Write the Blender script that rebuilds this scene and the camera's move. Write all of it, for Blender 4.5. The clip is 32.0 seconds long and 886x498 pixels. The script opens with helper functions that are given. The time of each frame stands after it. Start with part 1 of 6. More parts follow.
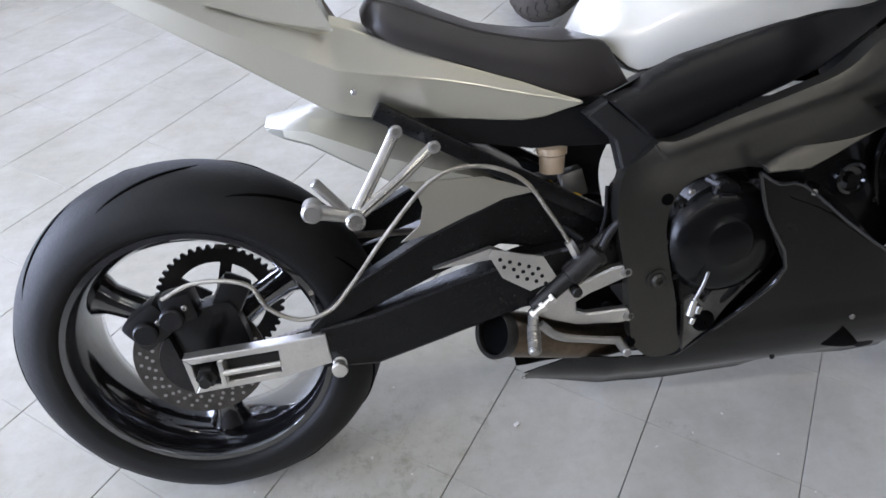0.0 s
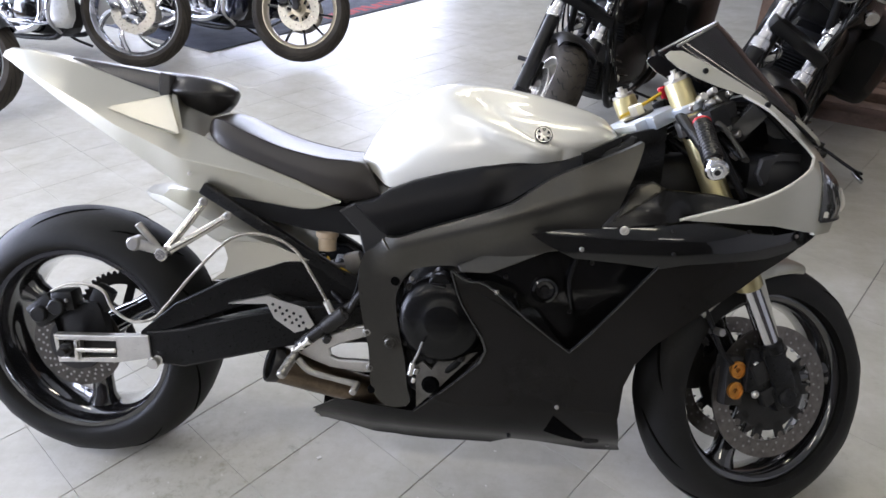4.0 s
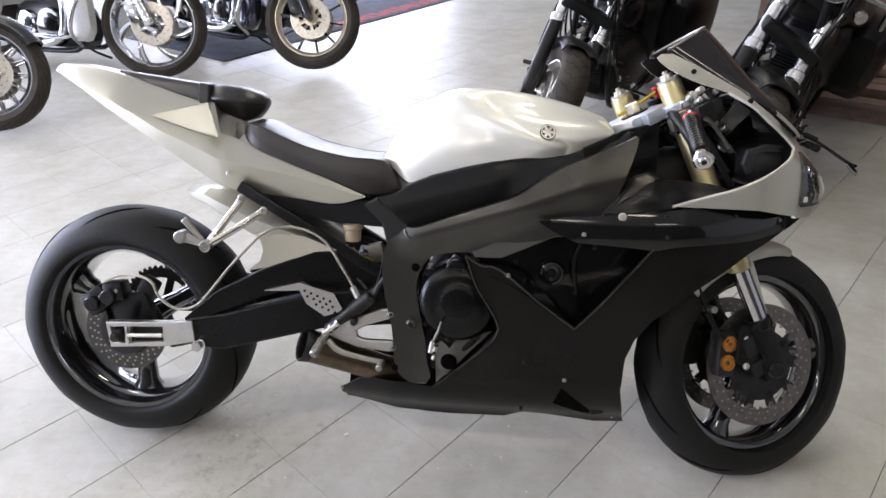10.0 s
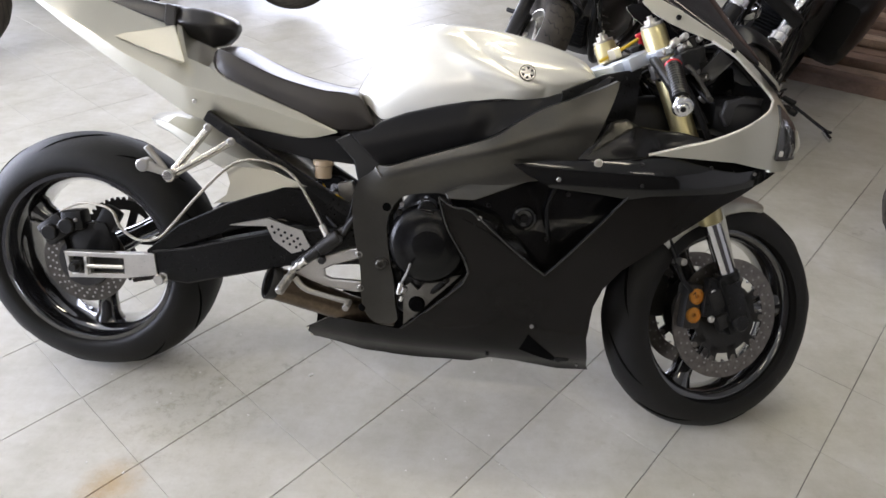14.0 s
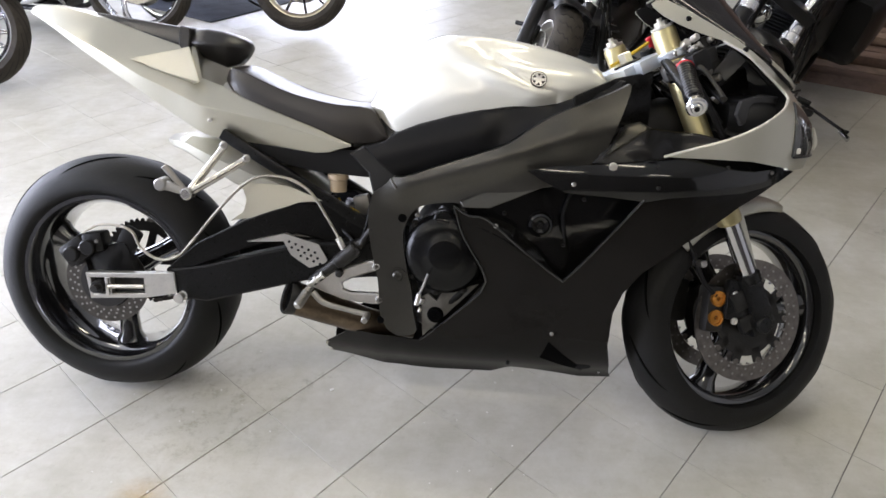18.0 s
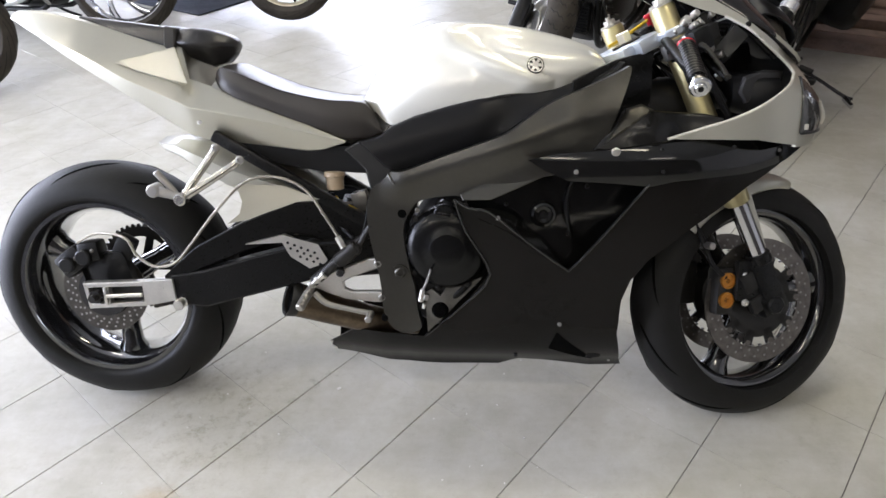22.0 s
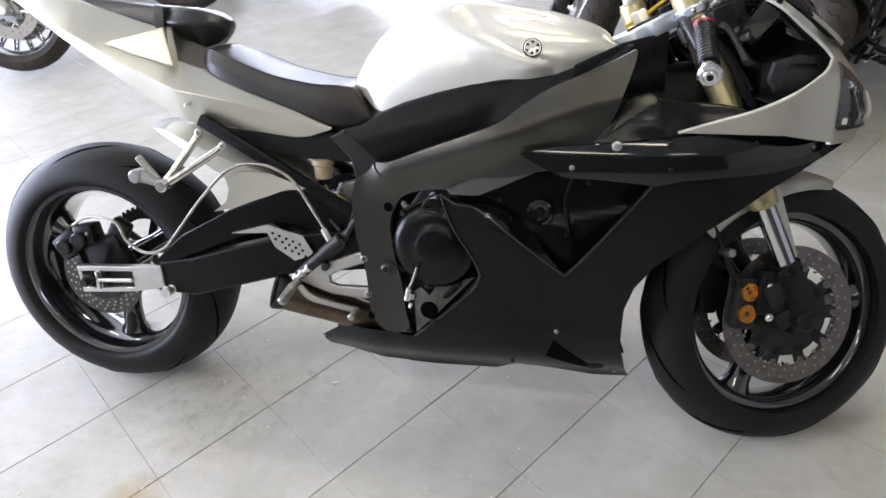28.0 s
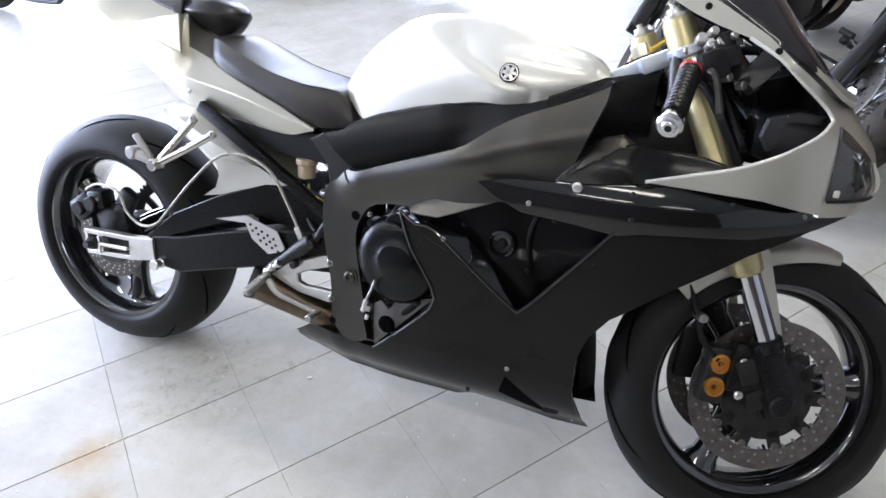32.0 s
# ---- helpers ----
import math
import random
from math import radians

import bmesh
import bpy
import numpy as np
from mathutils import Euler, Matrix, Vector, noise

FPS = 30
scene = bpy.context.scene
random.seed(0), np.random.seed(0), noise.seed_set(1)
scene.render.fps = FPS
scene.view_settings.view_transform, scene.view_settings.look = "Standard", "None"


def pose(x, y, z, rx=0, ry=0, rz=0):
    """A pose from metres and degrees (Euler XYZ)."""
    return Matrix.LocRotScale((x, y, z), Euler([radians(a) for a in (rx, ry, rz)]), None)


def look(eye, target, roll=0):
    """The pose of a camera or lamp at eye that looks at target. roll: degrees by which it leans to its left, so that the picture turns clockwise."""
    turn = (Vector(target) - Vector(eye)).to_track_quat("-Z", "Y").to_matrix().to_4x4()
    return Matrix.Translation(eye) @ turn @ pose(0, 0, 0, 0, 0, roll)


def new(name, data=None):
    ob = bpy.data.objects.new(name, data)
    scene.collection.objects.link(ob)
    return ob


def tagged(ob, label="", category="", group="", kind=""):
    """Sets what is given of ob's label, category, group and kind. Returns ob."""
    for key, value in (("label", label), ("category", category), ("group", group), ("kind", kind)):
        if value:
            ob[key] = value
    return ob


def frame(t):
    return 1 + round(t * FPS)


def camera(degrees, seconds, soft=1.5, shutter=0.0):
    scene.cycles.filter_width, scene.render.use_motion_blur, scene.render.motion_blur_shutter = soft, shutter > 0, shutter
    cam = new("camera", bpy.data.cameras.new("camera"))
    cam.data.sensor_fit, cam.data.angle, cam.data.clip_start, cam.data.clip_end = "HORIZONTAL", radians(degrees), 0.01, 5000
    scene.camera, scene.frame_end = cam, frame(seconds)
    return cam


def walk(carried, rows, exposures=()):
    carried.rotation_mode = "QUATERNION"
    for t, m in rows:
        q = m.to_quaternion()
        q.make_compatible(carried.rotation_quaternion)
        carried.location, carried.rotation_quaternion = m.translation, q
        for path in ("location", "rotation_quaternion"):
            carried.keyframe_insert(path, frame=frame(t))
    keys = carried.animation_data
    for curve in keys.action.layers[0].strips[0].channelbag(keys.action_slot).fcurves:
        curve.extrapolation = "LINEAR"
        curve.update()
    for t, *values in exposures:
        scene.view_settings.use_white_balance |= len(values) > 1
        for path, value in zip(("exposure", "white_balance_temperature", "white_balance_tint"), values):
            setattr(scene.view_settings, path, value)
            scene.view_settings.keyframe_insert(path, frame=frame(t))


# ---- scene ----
cam = camera(67.5, 32.0, soft=1.6)
PATH = [
    (0, (0.232, -0.88, 1.224), (0.424, 0.594, -0.114), -1.9),
    (0.5, (0.262, -0.941, 1.22), (0.176, 0.558, -0.102), -2.8),
    (1, (0.3, -1.014, 1.264), (0.148, 0.516, -0.015), -1.2),
    (1.5, (0.451, -1.029, 1.272), (0.394, 0.543, 0.037), 4.0),
    (2, (0.641, -1.043, 1.286), (0.617, 0.597, 0.142), -0.3),
    (2.5, (0.734, -1.164, 1.331), (0.749, 0.486, 0.202), -2.6),
    (3, (0.754, -1.287, 1.369), (0.714, 0.354, 0.226), 0.5),
    (3.5, (0.868, -1.264, 1.369), (0.732, 0.434, 0.321), 1.3),
    (5.5, (0.904, -1.392, 1.375), (0.798, 0.324, 0.352), -1.0),
    (6, (0.888, -1.396, 1.372), (0.732, 0.308, 0.337), -1.3),
    (6.5, (0.868, -1.404, 1.364), (0.671, 0.297, 0.329), -0.9),
    (7, (0.865, -1.408, 1.356), (0.675, 0.293, 0.321), -0.1),
    (7.5, (0.848, -1.405, 1.352), (0.63, 0.292, 0.315), 0.3),
    (8, (0.838, -1.393, 1.354), (0.582, 0.285, 0.295), 0.8),
    (8.5, (0.85, -1.375, 1.351), (0.594, 0.306, 0.298), 0.2),
    (9, (0.861, -1.375, 1.353), (0.633, 0.322, 0.32), -0.1),
    (9.5, (0.873, -1.386, 1.37), (0.686, 0.326, 0.353), -0.1),
    (10, (0.883, -1.426, 1.415), (0.721, 0.284, 0.39), -0.6),
    (10.5, (0.88, -1.465, 1.432), (0.757, 0.215, 0.354), -0.4),
    (11, (0.887, -1.471, 1.438), (0.778, 0.214, 0.365), 0.0),
    (11.5, (0.882, -1.466, 1.433), (0.779, 0.213, 0.35), 0.1),
    (12, (0.875, -1.463, 1.427), (0.771, 0.211, 0.338), 0.2),
    (12.5, (0.875, -1.456, 1.413), (0.771, 0.217, 0.323), 0.6),
    (13, (0.891, -1.429, 1.411), (0.802, 0.236, 0.306), 1.5),
    (13.5, (0.891, -1.423, 1.393), (0.826, 0.234, 0.275), 2.8),
    (15.5, (0.896, -1.429, 1.33), (0.784, 0.182, 0.15), 4.0),
    (16, (0.918, -1.432, 1.335), (0.904, 0.177, 0.147), 4.0),
    (16.5, (0.917, -1.44, 1.338), (0.888, 0.172, 0.154), 2.4),
    (17, (0.904, -1.44, 1.355), (0.812, 0.216, 0.238), 1.1),
    (17.5, (0.892, -1.434, 1.361), (0.754, 0.238, 0.272), 0.1),
    (18, (0.891, -1.431, 1.355), (0.761, 0.24, 0.264), 0.4),
    (18.5, (0.896, -1.429, 1.353), (0.775, 0.231, 0.244), 0.7),
    (19, (0.893, -1.415, 1.358), (0.79, 0.233, 0.229), 1.0),
    (19.5, (0.877, -1.413, 1.352), (0.782, 0.238, 0.227), 1.8),
    (20, (0.878, -1.403, 1.349), (0.783, 0.243, 0.217), 1.8),
    (20.5, (0.885, -1.4, 1.349), (0.799, 0.237, 0.203), 1.6),
    (21, (0.891, -1.398, 1.352), (0.812, 0.235, 0.2), 1.3),
    (21.5, (0.895, -1.398, 1.353), (0.804, 0.233, 0.2), -0.3),
    (22, (0.889, -1.387, 1.361), (0.753, 0.253, 0.224), -2.4),
    (22.5, (0.89, -1.367, 1.365), (0.733, 0.297, 0.267), -2.5),
    (23, (0.896, -1.359, 1.362), (0.725, 0.308, 0.271), -2.2),
    (23.5, (0.89, -1.371, 1.364), (0.706, 0.285, 0.258), -2.5),
    (24, (0.871, -1.381, 1.365), (0.679, 0.27, 0.252), -2.5),
    (24.5, (0.876, -1.385, 1.376), (0.707, 0.281, 0.283), -2.2),
    (26.5, (0.946, -1.334, 1.396), (0.75, 0.292, 0.248), -3.7),
    (27, (1.012, -1.28, 1.361), (0.855, 0.324, 0.177), -2.9),
    (27.5, (1.077, -1.202, 1.319), (0.901, 0.364, 0.088), -2.8),
    (28, (1.058, -1.259, 1.328), (0.71, 0.317, 0.147), -4.9),
    (28.5, (1.065, -1.35, 1.386), (0.609, 0.221, 0.235), -2.1),
    (29, (1.125, -1.355, 1.335), (0.608, 0.245, 0.253), 0.4),
    (29.5, (1.274, -1.181, 1.311), (0.683, 0.34, 0.155), -0.2),
    (30, (1.376, -1.08, 1.284), (0.835, 0.403, 0.055), -2.6),
    (30.5, (1.417, -1.086, 1.28), (0.921, 0.352, -0.02), -3.8),
    (31, (1.411, -1.103, 1.322), (0.97, 0.427, 0.112), -1.2),
    (31.2, (1.386, -1.109, 1.34), (0.948, 0.431, 0.142), -0.8),
    (31.5, (1.378, -1.121, 1.327), (0.867, 0.421, 0.16), -1.9),
    (32, (1.329, -1.125, 1.331), (0.686, 0.362, 0.158), -2.8),
]
WHITE = [(0.0, -0.06, 5750, 26), (1.0, -0.08, 5750, 26), (3.0, 0.0, 5900, 26), (6.0, 0.05, 6100, 27), (10.0, 0.06, 6150, 27), (13.0, 0.08, 6250, 26), (16.0, 0.04, 6350, 25), (19.0, 0.16, 6250, 25), (25.0, 0.14, 6200, 25), (27.0, 0.17, 6150, 26), (28.0, 0.17, 6050, 26), (29.0, 0.02, 6000, 27), (30.0, 0.06, 5950, 26), (31.0, 0.46, 5900, 26), (32.0, 0.36, 5750, 26)]
walk(cam, [(t, look(eye, target, roll)) for t, eye, target, roll in PATH], WHITE)

# ---- light ----
world = bpy.data.worlds.new("world")
scene.world = world
world.use_nodes = True
wn = world.node_tree.nodes
sky = wn.new("ShaderNodeTexSky")
sky.sky_type = "NISHITA"
sky.sun_disc = False
sky.sun_elevation = radians(38)
sky.sun_rotation = radians(300)
wn["Background"].inputs[1].default_value = 0.12
world.node_tree.links.new(sky.outputs[0], wn["Background"].inputs[0])


def area(name, m, size_x, size_y, power, colour):
    d = bpy.data.lights.new(name, "AREA")
    d.shape, d.size, d.size_y, d.energy, d.color = "RECTANGLE", size_x, size_y, power, colour
    ob = new(name, d)
    ob.matrix_world = m
    return ob


# daylight in the wide door opening and the shop window
area("daylight_left", look((-6.85, 0.9, 1.7), (0, 0.6, 0.9)), 10.6, 2.9, 1400, (0.80, 0.91, 1.0))
area("daylight_back", look((-2.6, 9.8, 1.7), (-1.2, 0, 0.9)), 5.0, 2.8, 340, (0.84, 0.93, 1.0))
# ceiling tubes; the last is an added lamp that brightens the floor behind
TUBES = [(-2.2, -1.6, 26), (1.6, -1.7, 9), (-2.2, 1.2, 14), (1.6, 1.0, 17), (-2.2, 4.2, 14), (-1.2, -4.3, 20), (1.2, -4.3, 13), (3.6, -4.3, 5), (1.2, 4.2, 18)]
for x, y, power in TUBES:
    area("tube_light", pose(x, y, 3.46, 0, 0, 0), 1.25, 0.2, power, (1.0, 0.97, 0.62) if x > 0 else (1.0, 0.96, 0.68))

# ---- materials ----
MATS = {}


def mat(name, colour, rough=0.5, metal=0.0, coat=0.0, bump=0.0, scale=40.0, vary=0.15, blotch=6.0, spec=0.5, rvary=0.1):
    m = bpy.data.materials.new(name)
    m.use_nodes = True
    n, l = m.node_tree.nodes, m.node_tree.links
    b = n["Principled BSDF"]
    b.inputs["Metallic"].default_value = metal
    b.inputs["Coat Weight"].default_value = coat
    b.inputs["Coat Roughness"].default_value = 0.03
    b.inputs["Specular IOR Level"].default_value = spec
    tc = n.new("ShaderNodeTexCoord")
    big = n.new("ShaderNodeTexNoise")
    big.inputs["Scale"].default_value = blotch
    big.inputs["Detail"].default_value = 5
    fine = n.new("ShaderNodeTexNoise")
    fine.inputs["Scale"].default_value = scale
    fine.inputs["Detail"].default_value = 6
    for t in (big, fine):
        l.new(tc.outputs["Object"], t.inputs["Vector"])
    mix = n.new("ShaderNodeMath")
    mix.operation = "MULTIPLY_ADD"
    mix.inputs[1].default_value = 0.4
    l.new(fine.outputs["Fac"], mix.inputs[0])
    l.new(big.outputs["Fac"], mix.inputs[2])
    ramp = n.new("ShaderNodeValToRGB")
    c = Vector(colour)
    lo, hi = c * (1 - vary), c * (1 + vary)
    ramp.color_ramp.elements[0].position, ramp.color_ramp.elements[1].position = 0.45, 0.95
    ramp.color_ramp.elements[0].color = (*lo, 1)
    ramp.color_ramp.elements[1].color = (*[min(1, v) for v in hi], 1)
    l.new(mix.outputs[0], ramp.inputs[0])
    l.new(ramp.outputs[0], b.inputs["Base Color"])
    mr = n.new("ShaderNodeMapRange")
    mr.inputs["To Min"].default_value = max(0.02, rough - rvary)
    mr.inputs["To Max"].default_value = min(1, rough + rvary)
    l.new(fine.outputs["Fac"], mr.inputs[0])
    l.new(mr.outputs[0], b.inputs["Roughness"])
    if bump:
        bp = n.new("ShaderNodeBump")
        bp.inputs["Strength"].default_value = bump
        bp.inputs["Distance"].default_value = 0.002
        l.new(fine.outputs["Fac"], bp.inputs["Height"])
        l.new(bp.outputs[0], b.inputs["Normal"])
    MATS[name] = m
    return m


# one silver paint; the tank's copy is lighter, its light put into the colour
tank_paint = mat("silver_paint_lit", (0.80, 0.79, 0.715), 0.36, 0.4, 0.9, 0.0, 300, 0.03, 3, 0.5, 0.02)
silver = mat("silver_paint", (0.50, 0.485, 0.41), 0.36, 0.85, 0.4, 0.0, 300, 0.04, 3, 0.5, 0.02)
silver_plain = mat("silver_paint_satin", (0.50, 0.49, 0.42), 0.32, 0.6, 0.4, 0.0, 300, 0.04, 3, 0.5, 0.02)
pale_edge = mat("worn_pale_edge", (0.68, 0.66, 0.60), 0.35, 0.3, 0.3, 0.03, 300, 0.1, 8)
cowl_black = mat("cowl_black", (0.010, 0.0095, 0.009), 0.26, 0.1, 0.0, 0.0, 300, 0.2, 12, 0.4, 0.03)
duct_paint = mat("duct_paint", (0.060, 0.056, 0.046), 0.38, 0.8, 0.0, 0.05, 300, 0.2, 12)
clamp_alu = mat("machined_clamp", (0.62, 0.67, 0.73), 0.30, 0.7, 0, 0.0, 120, 0.05, 12, 0.5, 0.03)
plate_black = mat("charcoal_paint", (0.020, 0.020, 0.020), 0.42, 0.2, 0.0, 0.08, 250, 0.2, 6, 0.35)
gunmetal = mat("gunmetal_paint", (0.085, 0.082, 0.073), 0.33, 0.9, 0.0, 0.0, 120, 0.10, 4, 0.5, 0.03)
black_gloss = mat("black_gloss", (0.005, 0.005, 0.005), 0.08, 0, 0.4, 0.0, 60, 0.2, 4)
rim_black = mat("rim_black", (0.008, 0.008, 0.009), 0.10, 0, 1.0, 0.0, 60, 0.2, 4, 1.0, 0.05)
black_satin = mat("black_satin", (0.006, 0.006, 0.006), 0.30, 0, 0.0, 0.05, 250, 0.25, 5, 0.26)
cover_satin = mat("cover_satin", (0.008, 0.008, 0.0085), 0.34, 0, 0.0, 0.0, 120, 0.12, 6, 0.22, 0.03)
matt_black = mat("matt_black_enamel", (0.0065, 0.0064, 0.0066), 0.36, 0, 0, 0.12, 200, 0.35, 8, 0.34)
# near-black for holes, vents and grooves: their shade put into the colour
void_black = mat("recess_shade", (0.0015, 0.0015, 0.0015), 0.9, 0, 0, 0.1, 300, 0.2, 6, 0.05)
black_plastic = mat("black_plastic", (0.006, 0.006, 0.0065), 0.45, 0, 0, 0.2, 500, 0.25, 8, 0.25)
grey_plastic = mat("grey_plastic", (0.045, 0.045, 0.048), 0.45, 0, 0, 0.1, 300, 0.15, 10)
rubber = mat("tyre_rubber", (0.010, 0.0098, 0.0095), 0.55, 0, 0, 0.25, 160, 0.35, 9, 0.23)
pad_vinyl = mat("pad_vinyl", (0.022, 0.021, 0.021), 0.30, 0, 0, 0.10, 900, 0.12, 8)
dusty_rubber = mat("dusty_rubber", (0.046, 0.040, 0.033), 0.7, 0, 0, 0.3, 160, 0.4, 9, 0.2)
leather = mat("seat_vinyl", (0.036, 0.032, 0.029), 0.33, 0, 0, 0.12, 900, 0.12, 8)
alu = mat("brushed_aluminium", (0.74, 0.72, 0.68), 0.32, 0.95, 0, 0.1, 220, 0.12, 20)
alu_cast = mat("cast_aluminium", (0.36, 0.35, 0.33), 0.40, 0.9, 0, 0.15, 300, 0.15, 25)
# chrome made paler, so reflected daylight is partly in the tubes' colour
bright_tube = mat("chrome_lit", (0.93, 0.93, 0.94), 0.22, 1.0, 0, 0.02, 60, 0.05, 10, 0.5, 0.04)
hanger_alu = mat("polished_casting", (0.62, 0.60, 0.56), 0.22, 1.0, 0, 0.05, 150, 0.15, 20, 0.5, 0.05)
chrome = mat("chrome", (0.60, 0.60, 0.62), 0.10, 1.0, 0, 0.02, 60, 0.05, 10, 0.5, 0.04)
gold = mat("gold_anodised", (0.50, 0.44, 0.24), 0.36, 0.85, 0, 0.0, 60, 0.06, 20, 0.5, 0.02)
brass = mat("brass_pistons", (0.62, 0.27, 0.05), 0.35, 0.9, 0, 0.1, 200, 0.2, 40)
disc_metal = mat("disc_steel", (0.17, 0.155, 0.14), 0.34, 0.9, 0, 0.1, 500, 0.3, 60)
alu_cast_dark = mat("dull_casting", (0.13, 0.125, 0.115), 0.5, 0.6, 0, 0.3, 260, 0.3, 30)
disc_grimy = mat("grimy_disc", (0.085, 0.078, 0.070), 0.40, 0.85, 0, 0.1, 500, 0.3, 60)
cast_dark = mat("dark_casting", (0.016, 0.015, 0.014), 0.45, 0.3, 0, 0.4, 200, 0.4, 30)
pipe_metal = mat("pipe_steel", (0.13, 0.098, 0.068), 0.34, 0.9, 0, 0.1, 120, 0.45, 14)
hose_metal = mat("braided_steel", (0.36, 0.335, 0.28), 0.4, 0.9, 0, 0.8, 1200, 0.2, 40)
red_paint = mat("red_anodised", (0.6, 0.02, 0.03), 0.35, 0.3, 0.3)
yellow_paint = mat("yellow_spring", (0.65, 0.42, 0.02), 0.4, 0.1, 0.3)
resin = mat("brown_resin", (0.40, 0.31, 0.21), 0.4, 0, 0.2)
white_paint = mat("white_paint", (0.75, 0.74, 0.72), 0.35, 0, 0.5)
smoke = mat("smoked_screen", (0.012, 0.010, 0.010), 0.07, 0, 0.3, 0, 30, 0.1, 4)
wall_paint = mat("wall_paint", (0.36, 0.35, 0.33), 0.8, 0, 0, 0.2, 90, 0.08, 2)
ceil_paint = mat("ceiling_paint", (0.5, 0.5, 0.48), 0.85, 0, 0, 0.2, 60, 0.06, 2)
brown_wood = mat("dark_wood", (0.155, 0.100, 0.074), 0.55, 0, 0, 0.5, 60, 0.45, 7)
# for the unseen south wall, dark so that the bike reflects little light
back_wall = mat("unseen_wall_dark", (0.050, 0.044, 0.039), 0.6, 0, 0, 0.3, 60, 0.3, 5)
brown_worn = mat("worn_wood", (0.23, 0.165, 0.125), 0.6, 0, 0, 0.6, 90, 0.5, 11)
grout = mat("grout", (0.28, 0.27, 0.245), 0.7, 0, 0, 0.2, 200, 0.75, 1.1)
carpet = mat("blue_grey_carpet", (0.085, 0.095, 0.125), 0.95, 0, 0, 0.9, 900, 0.3, 8)
red_print = mat("red_print", (0.42, 0.07, 0.08), 0.9, 0, 0, 0.6, 900, 0.25, 8)

tube_glow = bpy.data.materials.new("tube_glow")
tube_glow.use_nodes = True
tube_glow.node_tree.nodes["Principled BSDF"].inputs["Emission Color"].default_value = (1.0, 0.95, 0.88, 1)
tube_glow.node_tree.nodes["Principled BSDF"].inputs["Emission Strength"].default_value = 8


def tile_material():
    """Off-white vinyl tile: marbling, a tone of its own for each tile, scuffs and a rusty stain."""
    m = bpy.data.materials.new("vinyl_tile")
    m.use_nodes = True
    n, l = m.node_tree.nodes, m.node_tree.links
    b = n["Principled BSDF"]
    g = n.new("ShaderNodeNewGeometry")

    def noise_at(scale, detail, rough=0.6):
        t = n.new("ShaderNodeTexNoise")
        t.inputs["Scale"].default_value, t.inputs["Detail"].default_value, t.inputs["Roughness"].default_value = scale, detail, rough
        l.new(g.outputs["Position"], t.inputs["Vector"])
        return t.outputs["Fac"]

    def ramp(src, a, b2, ca, cb):
        r = n.new("ShaderNodeValToRGB")
        e = r.color_ramp.elements
        e[0].position, e[1].position, e[0].color, e[1].color = a, b2, (*ca, 1), (*cb, 1)
        l.new(src, r.inputs[0])
        return r.outputs[0]

    def mix(kind, fac, a, c):
        x = n.new("ShaderNodeMix")
        x.data_type, x.blend_type = "RGBA", kind
        if isinstance(fac, float):
            x.inputs[0].default_value = fac
        else:
            l.new(fac, x.inputs[0])
        l.new(a, x.inputs[6])
        if isinstance(c, tuple):
            x.inputs[7].default_value = (*c, 1)
        else:
            l.new(c, x.inputs[7])
        return x.outputs[2]

    base = ramp(noise_at(2.2, 6), 0.3, 0.75, (0.49, 0.479, 0.440), (0.65, 0.642, 0.61))
    base = mix("MULTIPLY", 0.75, base, ramp(noise_at(6.5, 12, 0.76), 0.40, 0.66, (0.80, 0.785, 0.72), (1, 1, 1)))
    base = mix("MULTIPLY", 0.7, base, ramp(noise_at(1.3, 7, 0.7), 0.40, 0.60, (0.87, 0.866, 0.805), (1, 1, 1)))
    base = mix("MULTIPLY", 0.5, base, ramp(noise_at(17, 12, 0.8), 0.55, 0.70, (1, 1, 1), (0.74, 0.72, 0.67)))
    streak = n.new("ShaderNodeMapping")
    streak.inputs["Rotation"].default_value = (0, 0, radians(20))
    streak.inputs["Scale"].default_value = (4, 22, 1)
    l.new(g.outputs["Position"], streak.inputs[0])
    st = n.new("ShaderNodeTexNoise")
    st.inputs["Scale"].default_value, st.inputs["Detail"].default_value = 1.6, 8
    l.new(streak.outputs[0], st.inputs["Vector"])
    base = mix("MULTIPLY", 0.14, base, ramp(st.outputs["Fac"], 0.42, 0.6, (0.78, 0.77, 0.75), (1, 1, 1)))
    info = n.new("ShaderNodeObjectInfo")
    base = mix("MULTIPLY", 0.35, base, ramp(info.outputs["Random"], 0.0, 1.0, (0.90, 0.89, 0.87), (1, 1, 1)))
    scuff = noise_at(55, 9, 0.75)
    base = mix("MULTIPLY", 0.5, base, ramp(scuff, 0.60, 0.72, (1, 1, 1), (0.62, 0.60, 0.57)))

    def spot(x, y, r, soft):
        d = n.new("ShaderNodeVectorMath")
        d.operation = "DISTANCE"
        d.inputs[1].default_value = (x, y, 0)
        l.new(g.outputs["Position"], d.inputs[0])
        wob = n.new("ShaderNodeMath")
        wob.operation = "MULTIPLY_ADD"
        wob.inputs[1].default_value = soft
        l.new(noise_at(34, 9, 0.8), wob.inputs[0])
        l.new(d.outputs["Value"], wob.inputs[2])
        return ramp(wob.outputs[0], r, r + soft * 0.9, (1, 1, 1), (0, 0, 0))

    # sparse dark smudges and scrapes all over the floor
    base = mix("MULTIPLY", 0.8, base, ramp(noise_at(3.4, 10, 0.74), 0.64, 0.71, (1, 1, 1), (0.62, 0.60, 0.56)))
    base = mix("MULTIPLY", spot(0.10, -0.515, 0.05, 0.09), base, (0.88, 0.68, 0.45))
